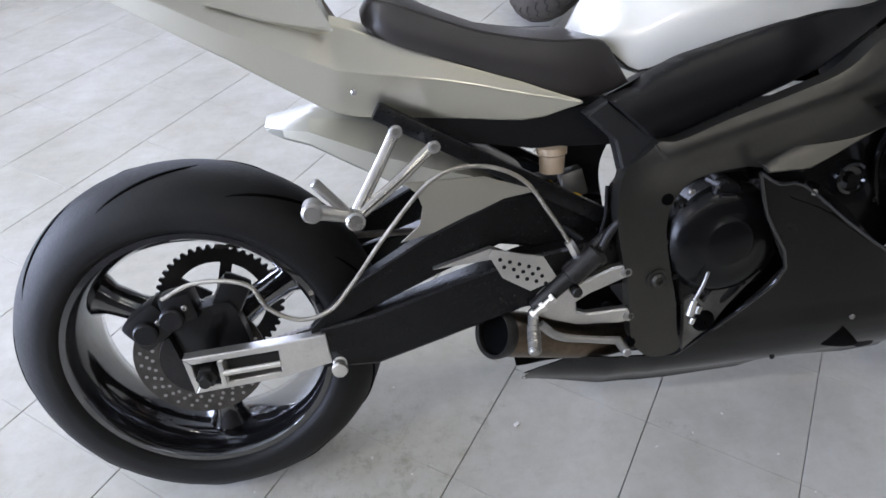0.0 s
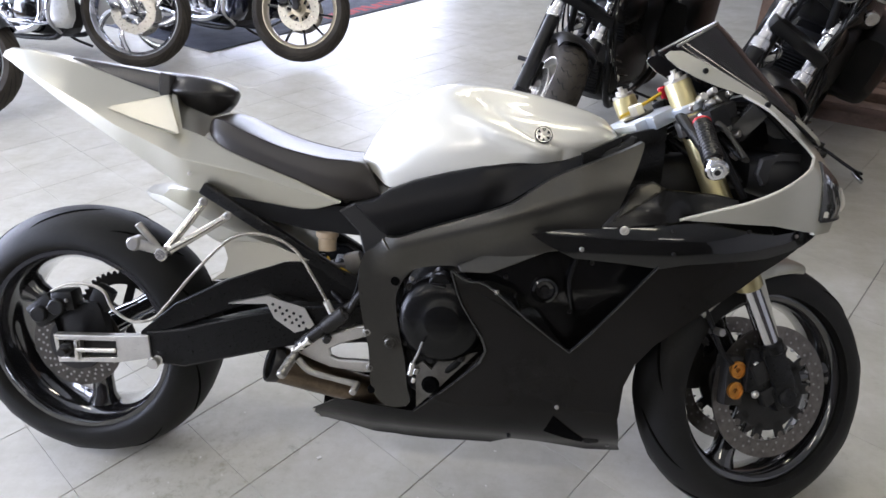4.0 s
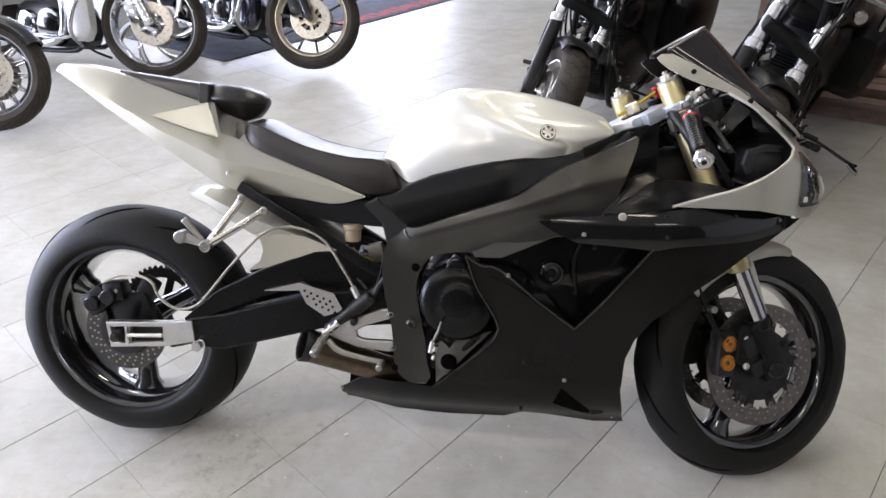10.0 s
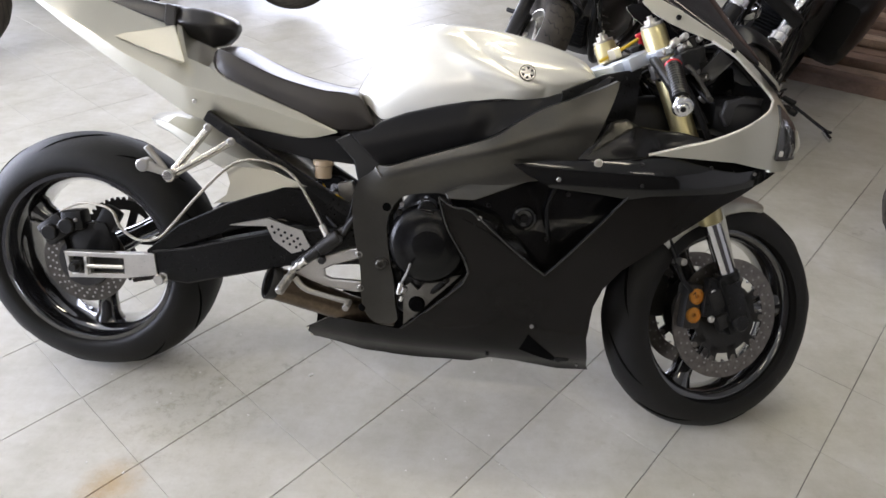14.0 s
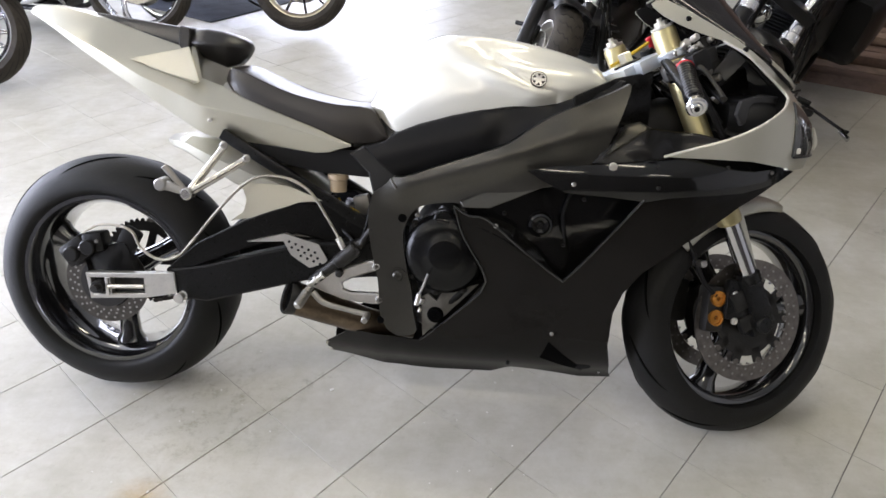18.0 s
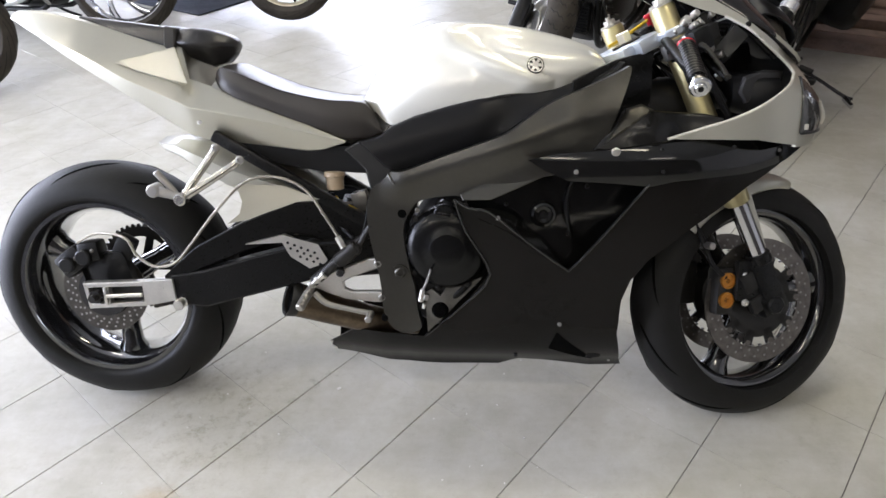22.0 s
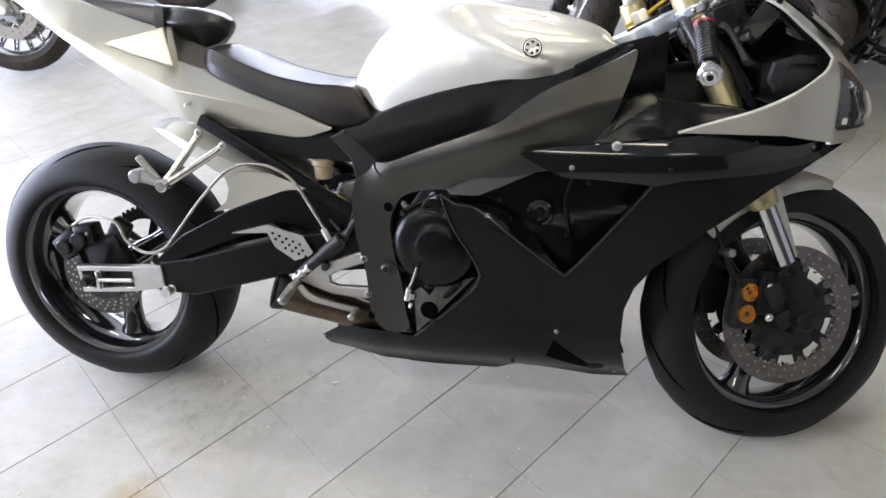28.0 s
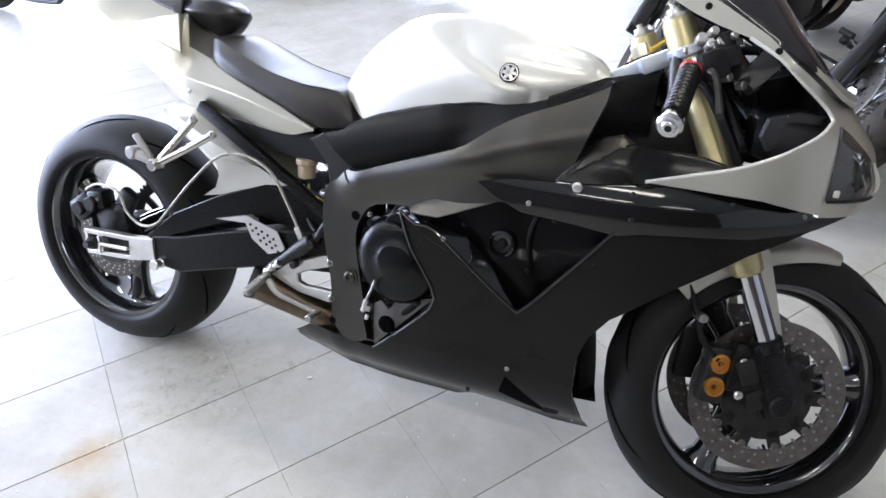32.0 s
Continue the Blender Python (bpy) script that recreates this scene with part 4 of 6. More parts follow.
# engine, clutch cover, block and levers
eng = loft([ring(x, 0.115, zl, zt, 0.5, 20) for x, zl, zt in ((0.79, 0.26, 0.50), (0.86, 0.22, 0.60), (1.0, 0.20, 0.64), (1.10, 0.24, 0.64))])
part("engine_block", eng, cast_dark, bike, "black engine block")
cl = lathe([(-0.13, 0.098), (-0.166, 0.098), (-0.170, 0.0945), (-0.179, 0.090), (-0.185, 0.080), (-0.1885, 0.062), (-0.1895, 0.043), (-0.1915, 0.0405), (-0.1925, 0.036), (-0.193, 0.002)], pose(0.887, 0, 0.459), 56)
clutch = part("clutch_cover", cl, clutch_black, bike, "glossy black round clutch cover")
for i in range(9):
    a = 2 * math.pi * i / 9 + 0.3
    lug = cyl((0.887 + 0.099 * math.cos(a), -0.130, 0.459 + 0.099 * math.sin(a)), (0.887 + 0.099 * math.cos(a), -0.164, 0.459 + 0.099 * math.sin(a)), 0.010, segs=14, bevel=0.002)
    bolt((0.887 + 0.099 * math.cos(a), -0.164, 0.459 + 0.099 * math.sin(a)), 0.006, 0.006, lug)
    part("cover_bolt", lug, cast_dark, clutch)
cap = lathe([(-0.14, 0.024), (-0.178, 0.024), (-0.181, 0.021), (-0.181, 0.002)], pose(0.880, 0, 0.540), 24)
part("oil_cap", cap, black_satin, clutch)
part("oil_cap_grip", box(0.030, 0.010, 0.009, pose(0.880, -0.184, 0.541, 0, 8, 0), 0.003), black_gloss, clutch)
case = loft([rounded(x, [(-0.152, zl, 0.01), (-0.166, (zl + zt) / 2, 0.03), (-0.152, zt, 0.01), (0.0, zt, 0.01), (0.0, zl, 0.01)], 3) for x, zl, zt in ((0.815, 0.40, 0.50), (0.83, 0.33, 0.53), (0.90, 0.335, 0.55), (0.97, 0.36, 0.55), (0.99, 0.40, 0.52))])
part("crankcase", case, black_satin, bike, "black crankcase behind the clutch cover")
lev = tube([(0.849, -0.200, 0.417), (0.841, -0.200, 0.392), (0.830, -0.198, 0.366)], [0.0026, 0.003, 0.003], 4, 8)
part("kick_linkage", lev, alu_cast, bike, "small bright cable linkage on the engine")
part("cable_adjuster", cyl((0.830, -0.198, 0.368), (0.824, -0.197, 0.338), 0.006, 0.007, 12, bevel=0.002), alu, bike)
part("adjuster_nut", cyl((0.838, -0.196, 0.356), (0.834, -0.196, 0.343), 0.0085, segs=6), alu_cast, bike)
part("cable_end", cyl((0.833, -0.195, 0.332), (0.830, -0.194, 0.320), 0.0045, segs=10, bevel=0.001), alu, bike)
brk = panel([(0.836, 0.246), (0.832, 0.345), (0.848, 0.356), (0.868, 0.338), (0.884, 0.362), (0.968, 0.385), (0.93, 0.345)], lambda x, z: 0.160 + 0.010 * math.exp(-(((x - 0.867) ** 2 + (z - 0.305) ** 2) / 0.0009)), 0.012, 0.012)
part("engine_bracket", brk, alu_cast_dark, bike, "dull grey cast bracket")
part("bracket_hole", lathe([(-0.170, 0.003), (-0.1735, 0.003), (-0.1735, 0.014), (-0.168, 0.020), (-0.160, 0.022)], pose(0.867, 0, 0.305), 24), void_black, bike)
part("water_hose", tube([(0.96, -0.135, 0.40), (0.93, -0.150, 0.365), (0.90, -0.150, 0.335), (0.86, -0.140, 0.30)], 0.012, 5, 12), black_plastic, bike)

# lower fairing
low_line = [(0.575, 0.136), (0.571, 0.177), (0.649, 0.236), (0.735, 0.234), (0.827, 0.229), (0.924, 0.323), (0.985, 0.406), (0.931, 0.510), (0.906, 0.584), (0.94, 0.562), (0.981, 0.555), (1.067, 0.485), (1.150, 0.422), (1.168, 0.422), (1.225, 0.492), (1.323, 0.622), (1.37, 0.645), (1.47, 0.645), (1.60, 0.64), (1.655, 0.655), (1.545, 0.600), (1.430, 0.520), (1.335, 0.442), (1.301, 0.393), (1.285, 0.340), (1.284, 0.25), (1.307, 0.150), (1.318, 0.122), (1.239, 0.117), (1.12, 0.136), (1.059, 0.142), (1.01, 0.117), (0.94, 0.116), (0.863, 0.113), (0.73, 0.119), (0.64, 0.132)]


def low_depth(x, z):
    d = body(x, z)
    if x < 0.85:
        d = min(d, 0.155) - 0.03 * max(0, min(1, (0.72 - x) / 0.13))
    # a shallow step along the belly
    return d + 0.006 * max(0, min(1, (0.30 - z) / 0.02)) * (1 if x > 0.8 else 0.5) - 0.010 * max(0, min(1, (0.165 - z) / 0.03))


both_sides("lower_fairing", lambda: panel(low_line, low_depth, 0.004, 0.02), fairing_mat, "black lower fairing with a faint carbon weave", 36)
# rolled edges of the opening
for pts in ([(0.906, 0.584), (0.94, 0.563), (0.981, 0.556), (1.067, 0.486), (1.150, 0.424), (1.168, 0.424), (1.225, 0.493), (1.32, 0.618)], [(0.906, 0.584), (0.931, 0.51), (0.985, 0.406), (0.924, 0.323), (0.829, 0.231)]):
    part("fairing_edge", tube([(x, -low_depth(x, z) - 0.001, z) for x, z in pts], 0.0032, 3, 8), edge_gloss, bike, "thin rolled fairing edge")
lip_up = [(0.926, 0.563), (0.988, 0.558), (1.037, 0.540), (1.091, 0.494), (1.126, 0.451), (1.152, 0.424)]
lip_low = [(1.112, 0.446), (1.058, 0.486), (1.019, 0.512), (0.966, 0.536)]


def lip_depth(x, z):
    """A glossy lip that folds in from the edge of the opening, with a kink."""
    edge = between(x, [(0.92, 0.560), (0.966, 0.536), (1.019, 0.512), (1.058, 0.486), (1.112, 0.446), (1.16, 0.415)])
    return low_depth(x, min(z, edge)) + 0.0015 - 0.9 * max(0, z - edge) + 0.004 * math.exp(-((x - 1.045) / 0.012) ** 2)


both_sides("fairing_lip", lambda: panel(lip_up + lip_low, lip_depth, 0.004, 0.012), black_gloss, "glossy folded lip of the fairing opening", 30)
slot_line = [(1.143, 0.250), (1.127, 0.197), (1.18, 0.172), (1.241, 0.148), (1.215, 0.180)]
both_sides("fairing_vent", lambda: panel(slot_line, lambda x, z: low_depth(x, z) + 0.0015, 0.004, 0.02), void_black, "dark triangular vent")
fin = panel([(0.571, 0.176), (0.575, 0.137), (0.614, 0.130), (0.668, 0.176), (0.640, 0.190)], lambda x, z: low_depth(x, z) + 0.002 - 0.25 * (x - 0.57), 0.003, 0.03)
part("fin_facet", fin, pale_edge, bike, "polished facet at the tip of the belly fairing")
# inward returns of the front edge and the dark wall between the sides
back_line = [(1.430, 0.520), (1.335, 0.442), (1.301, 0.393), (1.285, 0.340), (1.284, 0.25), (1.307, 0.150)]
for s in (-1, 1):
    own = bmesh.new()
    rows = []
    for x, z in back_line:
        d = low_depth(x, z) - 0.002
        rows.append([own.verts.new((x - o, s * (d - w), z)) for o, w in ((0.0, 0.0), (0.012, 0.022), (0.030, 0.045), (0.034, 0.043), (0.016, 0.020), (0.004, -0.001))])
    for a, b in zip(rows, rows[1:]):
        for j in range(6):
            own.faces.new((a[j], a[(j + 1) % 6], b[(j + 1) % 6], b[j]))
    part("edge_return", own, black_satin, bike)
part("lower_radiator", box(0.04, 0.23, 0.30, pose(1.225, 0, 0.31, 0, -6, 0), 0.01), black_plastic, bike, "black oil cooler between the fairing sides")
# belly pan between the sides
sec = []
for i in range(16):
    x = 0.86 + 0.40 * i / 15
    w = low_depth(x, 0.16) - 0.012
    sec.append([(x, -w, 0.158), (x, -w * 0.5, 0.142), (x, 0, 0.138), (x, w * 0.5, 0.142), (x, w, 0.158), (x, w, 0.164), (x, 0, 0.146), (x, -w, 0.164)])
part("belly_pan", loft(sec), black_satin, bike)
# inside the opening: a glossy duct, the radiator side and a round cap
part("inner_cover", panel([(0.92, 0.59), (1.05, 0.655), (1.37, 0.66), (1.37, 0.58), (1.28, 0.44), (1.17, 0.39), (0.99, 0.42)], lambda x, z: 0.152 - 0.010 * ramped(1.12, 1.16, x + 0.5 * (z - 0.55)) + 0.006 * ramped(0.52, 0.50, z - 0.2 * (x - 1.1)), 0.01, 0.0125), duct_gloss, bike, "glossy black inner panel", 40)
part("inner_rib", tube([(1.17, -0.150, 0.62), (1.155, -0.150, 0.56), (1.165, -0.150, 0.50), (1.175, -0.148, 0.46)], 0.006, 5, 8), duct_gloss, bike)
part("radiator", box(0.05, 0.28, 0.24, pose(1.27, 0, 0.52, 0, -22, 0), 0.01), black_plastic, bike, "black radiator behind the fairing")
cap = lathe([(-0.120, 0.030), (-0.158, 0.030), (-0.166, 0.027), (-0.168, 0.022), (-0.162, 0.019), (-0.160, 0.010), (-0.165, 0.008), (-0.165, 0.002)], pose(1.104, 0, 0.537), 32)
part("crank_cap", cap, black_gloss, bike, "round black cap with a raised rim")
for x, z in ((1.02, 0.56), (1.20, 0.60), (1.16, 0.49), (1.06, 0.61)):
    part("inner_bolt", bolt((x, -0.150, z), 0.005, 0.008), cast_dark, bike)

# upper fairing
up_line = [(1.063, 0.671), (1.126, 0.684), (1.245, 0.691), (1.36, 0.703), (1.438, 0.709), (1.533, 0.706), (1.63, 0.69), (1.697, 0.672), (1.645, 0.650), (1.545, 0.632), (1.45, 0.628), (1.368, 0.622), (1.323, 0.612), (1.25, 0.620), (1.15, 0.626), (1.099, 0.649)]


def up_depth(x, z):
    mid = 0.672
    return body(x, z) + 0.006 - 7 * max(0, z - mid) ** 2 - 1.2 * max(0, mid - z) ** 2


both_sides("upper_fairing", lambda: panel(up_line, up_depth, 0.002, 0.015), black_gloss, "glossy black pointed upper fairing", 36)
inner_line = [(1.20, 0.690), (1.232, 0.730), (1.262, 0.768), (1.30, 0.776), (1.33, 0.768), (1.38, 0.762), (1.44, 0.758), (1.48, 0.750), (1.48, 0.72), (1.44, 0.712), (1.36, 0.705), (1.245, 0.690)]


def cowl_depth(x, z):
    """A swelling shoulder that rolls over towards the top."""
    return 0.222 - 0.25 * max(0, z - 0.69) - 9.0 * max(0, z - 0.725) ** 2 + 0.008 * math.exp(-((x - 1.30) / 0.03) ** 2) * ramped(0.70, 0.73, z) - 0.035 * ramped(1.32, 1.40, x)


both_sides("inner_cowl", lambda: panel(inner_line, cowl_depth, 0.006, 0.0125, soft=0.003), cowl_black, "dark inner cowl panel with a rounded shoulder", 40)
both_sides("duct_cap", lambda: panel([(1.222, 0.702), (1.246, 0.737), (1.271, 0.772), (1.303, 0.781), (1.326, 0.769), (1.296, 0.752), (1.262, 0.728), (1.242, 0.714)], lambda x, z: cowl_depth(x, z) + 0.005, 0.008, 0.0125, soft=0.005), duct_paint, "olive grey triangular duct cap", 40)
# nose
NOSE_X = [(1.3, 0.21), (1.5, 0.20), (1.58, 0.185), (1.65, 0.14), (1.70, 0.085), (1.74, 0.02)]
NOSE_Z = [(0.68, 1.02), (0.75, 1), (0.82, 0.97), (0.9, 0.78), (1.0, 0.5), (1.08, 0.35)]


NOSE_TIP = [(0.66, 1.69), (0.69, 1.72), (0.73, 1.728), (0.745, 1.731), (0.79, 1.717), (0.83, 1.687), (0.872, 1.655), (0.905, 1.625), (0.955, 1.56), (1.003, 1.47), (1.05, 1.39)]


def nose_depth(x, z):
    """Half the width of the nose: blunt and rounded in plan below, slimmer towards the screen."""
    tip = between(z, NOSE_TIP)
    base = min(1.45, tip - 0.25)
    t = max(0, min(1, (x - base) / (tip - base)))
    blunt = 0.205 * eased(z, NOSE_Z) * math.sqrt(max(0.0004, 1 - t ** 3))
    k = ramped(0.86, 0.93, z)
    return blunt * (1 - k) + eased(x, NOSE_X) * eased(z, NOSE_Z) * k


def nose_point(z, turn, grow=0.0):
    """A place on the rounded front of the nose: turn is nought at the tip and grows towards the right-hand side."""
    tip = between(z, NOSE_TIP) + grow
    base = min(1.45, tip - 0.25)
    x = base + (tip - base) * math.cos(turn) ** (2 / 3)
    return (x, -(0.205 * eased(z, NOSE_Z) + grow) * math.sin(turn), z)


def nose_turn(x, z):
    tip = between(z, NOSE_TIP)
    base = min(1.45, tip - 0.25)
    return math.acos(max(0, min(1, (x - base) / (tip - base))) ** 1.5)


def lined_shell(sections):
    """A loft whose rings run out over the skin and back inside it, black on the inside."""
    b = loft(sections)
    n = len(sections[0])
    b.faces.ensure_lookup_table()
    for i in range((len(sections) - 1) * n):
        b.faces[i].material_index = 1 if n // 2 <= i % n < n - 1 else 0
    return b


nose_line = [(1.355, 0.710), (1.425, 0.732), (1.487, 0.751), (1.551, 0.781), (1.600, 0.814), (1.619, 0.835), (1.621, 0.843), (1.605, 0.862), (1.562, 0.897), (1.524, 0.929), (1.474, 0.957), (1.423, 0.973), (1.378, 0.991), (1.346, 1.008), (1.324, 1.026), (1.320, 1.033), (1.330, 1.041), (1.354, 1.042), (1.399, 1.021), (1.45, 0.993), (1.503, 0.962), (1.551, 0.923), (1.60, 0.888), (1.632, 0.868), (1.632, 0.84), (1.632, 0.76), (1.632, 0.692), (1.60, 0.697), (1.54, 0.707), (1.44, 0.709)]
both_sides("nose_cowl", lambda: panel(nose_line, nose_depth, 0.006, 0.015, lined=True), [silver_plain, black_plastic], "silver nose cowl with a thin pale rim", 36)
rim_line = [(1.355, 0.710), (1.425, 0.732), (1.487, 0.751), (1.551, 0.781), (1.600, 0.814), (1.619, 0.835), (1.621, 0.843), (1.605, 0.862), (1.562, 0.897), (1.524, 0.929), (1.474, 0.957)]
for s in (-1, 1):
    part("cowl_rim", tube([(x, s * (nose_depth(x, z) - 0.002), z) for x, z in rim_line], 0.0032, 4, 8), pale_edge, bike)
# the rounded front of the nose, from side to side, with a wedge-shaped lens let into each side
sec = []
for i in range(13):
    z = 0.688 + 0.180 * i / 12
    wide = nose_turn(1.630, z)
    row = [nose_point(z, wide * (1 - k / 12)) for k in range(25)]
    sec.append(row + [(px - 0.006, py * 0.97, pz) for px, py, pz in row[::-1]])
part("nose_front", lined_shell(sec), [silver_plain, black_plastic], bike, "rounded silver front of the nose", 50)
crown = []
for x, z, w in ((1.53, 0.957, 0.118), (1.575, 0.926, 0.124), (1.605, 0.902, 0.126), (1.632, 0.880, 0.120), (1.657, 0.866, 0.085)):
    top = [(x + 0.012 * math.sin(math.pi * k / 10), -w + 2 * w * k / 10, z + 0.010 * math.sin(math.pi * k / 10)) for k in range(11)]
    crown.append(top + [(px - 0.004, py, pz - 0.006) for px, py, pz in top[::-1]])
part("nose_crown", lined_shell(crown), [silver_plain, black_plastic], bike, "", 50)
for s in (-1, 1):
    sec = []
    for i in range(11):
        f = i / 10
        z = 0.717 + 0.116 * f
        a, b = nose_turn(1.634, z), radians(19 + 26 * f ** 1.3)
        row = [nose_point(z, a + (b - a) * k / 12, 0.004) for k in range(13)]
        back = [nose_point(z, a + (b - a) * k / 12, -0.001) for k in range(12, -1, -1)]
        sec.append([(px, -s * py, pz) for px, py, pz in row + back])
    lens = part("headlight", loft(sec), smoke_gloss, bike, "smoked wedge-shaped headlight lens", 50)
    low = [nose_point(0.7165, radians(19) + (nose_turn(1.634, 0.7165) - radians(19)) * k / 8, 0.005) for k in range(9)]
    part("lens_gasket", tube([(px, -s * py, pz) for px, py, pz in low], 0.0028, 2, 8), black_satin, lens, "black rubber strip under the lens")
    # highlight along the lens edge, shaped as a pale strip
    edge = [nose_point(0.728 + 0.05 * k / 4, radians(23 + 7 * k / 4), 0.006) for k in range(5)]
    part("lens_highlight", tube([(px, -s * py, pz) for px, py, pz in edge], [0.0035, 0.005, 0.004, 0.0015], 4, 8), pale_edge, lens, "pale strip for the highlight at the edge of the lens")
    dot = nose_point(0.730, nose_turn(1.645, 0.730), 0.004)
    part("lens_mark", box(0.010, 0.006, 0.012, Matrix.Translation((dot[0], -s * dot[1], dot[2])), 0.002), pale_edge, lens)
# black inner covers that close the cockpit off on the far side, and wiring under the screen
part("inner_fairing", panel([(1.34, 0.70), (1.42, 0.722), (1.49, 0.742), (1.56, 0.774), (1.625, 0.82), (1.632, 0.845), (1.60, 0.872), (1.535, 0.918), (1.475, 0.905), (1.43, 0.86), (1.36, 0.80)], lambda x, z: -0.135 + 0.10 * max(0, x - 1.50) + 0.012 * math.sin(40 * x) * math.sin(37 * z), 0.012, 0.02), black_plastic, bike, "black inner fairing panel", 40)
part("relay_box", box(0.07, 0.05, 0.055, pose(1.545, 0.02, 0.875, 12, -20, 0), 0.008), black_plastic, bike, "black relay box")
part("wiring_loom", tube([(1.40, -0.02, 0.85), (1.44, -0.05, 0.80), (1.50, -0.03, 0.775), (1.58, -0.02, 0.79)], [0.016, 0.020, 0.018, 0.012], 6, 12), black_plastic, bike, "taped wiring loom")
for x, y, z in ((1.46, -0.055, 0.795), (1.50, -0.045, 0.83), (1.44, -0.08, 0.85), (1.53, -0.05, 0.80)):
    part("plug", box(0.018, 0.016, 0.012, pose(x, y, z, 20, 30, 10), 0.003), alu_cast, bike)
# smoked screen, bulging above the cowl
sec = []
for i in range(13):
    f = i / 12
    cx, cz = 1.441 + 0.178 * f, 1.108 - 0.20 * f ** 1.15
    sx, sz = 1.345 + 0.27 * f, 1.050 - 0.155 * f
    w = nose_depth(sx, sz) - 0.003
    row = []
    for k in range(17):
        t = math.pi * k / 16
        q = math.sin(t) ** 1.1
        row.append((sx + (cx - sx) * q, -w * math.cos(t), sz + (cz - sz) * q))
    sec.append(row + [(px - 0.002, py * 0.975, pz - 0.004) for px, py, pz in row[::-1]])
screen = part("windscreen", loft(sec), smoke, bike, "dark smoked bubble windscreen", 50)
part("screen_rim", tube([Vector(p) + Vector((-0.001, 0, 0.001)) for p in sec[0][:17]], 0.003, 2, 8), alu_cast, screen)
for x, z in ((1.40, 1.003), (1.52, 0.94)):
    part("screen_bolt", bolt((x, -nose_depth(x, z) - 0.001, z), 0.006, 0.004), black_plastic, bike)

# fairing bolts
for x, z, r, m in ((1.245, 0.687, 0.011, alu), (1.164, 0.646, 0.006, alu), (1.001, 0.542, 0.006, alu), (1.148, 0.275, 0.006, alu), (1.34, 0.69, 0.005, cast_dark), (1.05, 0.165, 0.006, black_satin), (1.285, 0.14, 0.004, alu), (1.50, 0.69, 0.005, cast_dark), (1.62, 0.675, 0.005, alu_cast), (1.345, 0.645, 0.005, cast_dark)):
    d = (up_depth(x, z) if z > 0.64 and x > 1.1 else low_depth(x, z)) + 0.0005
    part("fairing_bolt", bolt((x, -d, z), r * 0.85, 0.003), alu_cast if m is alu and r < 0.01 else m, bike)

# rearset
heel = panel([(0.495, 0.477), (0.501, 0.489), (0.545, 0.476), (0.583, 0.466), (0.604, 0.428), (0.596, 0.420), (0.560, 0.407), (0.515, 0.437)], lambda x, z: 0.168, 0.003, 0.03)
hl = part("heel_plate", heel, alu, bike, "drilled aluminium heel guard")
for i in range(5):
    for j in range(3):
        x, z = 0.512 + 0.0155 * i + 0.006 * j, 0.470 - 0.006 * i - 0.014 * j
        if i + j < 7 and not (i == 0 and j == 2):
            part("heel_hole", cyl((x, -0.169, z), (x, -0.1645, z), 0.0034, segs=10), black_plastic, hl)
brk = panel([(0.565, 0.380), (0.600, 0.394), (0.700, 0.430), (0.722, 0.433), (0.734, 0.422), (0.726, 0.409), (0.660, 0.386), (0.638, 0.374), (0.640, 0.357), (0.656, 0.350), (0.728, 0.350), (0.741, 0.338), (0.733, 0.325), (0.715, 0.323), (0.640, 0.331), (0.600, 0.345), (0.570, 0.358)], lambda x, z: 0.168, 0.012, 0.03, soft=0.003)
rs = part("rearset_bracket", brk, alu, bike, "polished aluminium rearset bracket")
for x, z in ((0.724, 0.420), (0.731, 0.336)):
    part("rearset_bolt", bolt((x, -0.167, z), 0.0105, 0.005), alu_cast, rs)
mc = cyl((0.620, -0.150, 0.425), (0.668, -0.150, 0.462), 0.013, segs=18, bevel=0.003)
cyl((0.664, -0.150, 0.459), (0.700, -0.150, 0.487), 0.010, segs=16, bm=mc, bevel=0.002)
part("master_cylinder", mc, cast_dark, bike, "small black rear master cylinder")
part("push_rod", cyl((0.585, -0.152, 0.398), (0.622, -0.151, 0.427), 0.004, segs=10), alu, bike)
part("clevis", box(0.022, 0.016, 0.014, pose(0.583, -0.152, 0.396, 0, -38, 0), 0.003), alu_cast, bike)
pts = [(0.625 + 0.05 * i / 47, -0.135 + 0.006 * math.cos(i * 0.8), 0.378 + 0.025 * i / 47 + 0.006 * math.sin(i * 0.8)) for i in range(48)]
part("return_spring", tube(pts, 0.0014, 1, 6), alu_cast, bike)
part("switch_wire", tube([(0.62, -0.14, 0.40), (0.655, -0.15, 0.43), (0.69, -0.145, 0.50), (0.70, -0.13, 0.56)], 0.003, 5, 8), black_plastic, bike)
ped = tube([(0.572, -0.185, 0.352), (0.60, -0.19, 0.328), (0.65, -0.192, 0.316), (0.705, -0.192, 0.305)], [0.008, 0.007, 0.006, 0.007], 5, 10)
cyl((0.705, -0.23, 0.303), (0.705, -0.185, 0.303), 0.008, segs=14, bm=ped, bevel=0.002)
part("brake_pedal", ped, alu_cast, bike, "aluminium brake pedal")
peg = cyl((0.563, -0.17, 0.362), (0.548, -0.238, 0.332), 0.009, 0.010, 16, bevel=0.003)
for i in range(5):
    f = 0.3 + 0.14 * i
    c = Vector((0.563 - 0.015 * f, -0.17 - 0.068 * f, 0.362 - 0.030 * f))
    cyl(c, c + Vector((-0.001, -0.0045, -0.002)), 0.0112, segs=16, bm=peg)
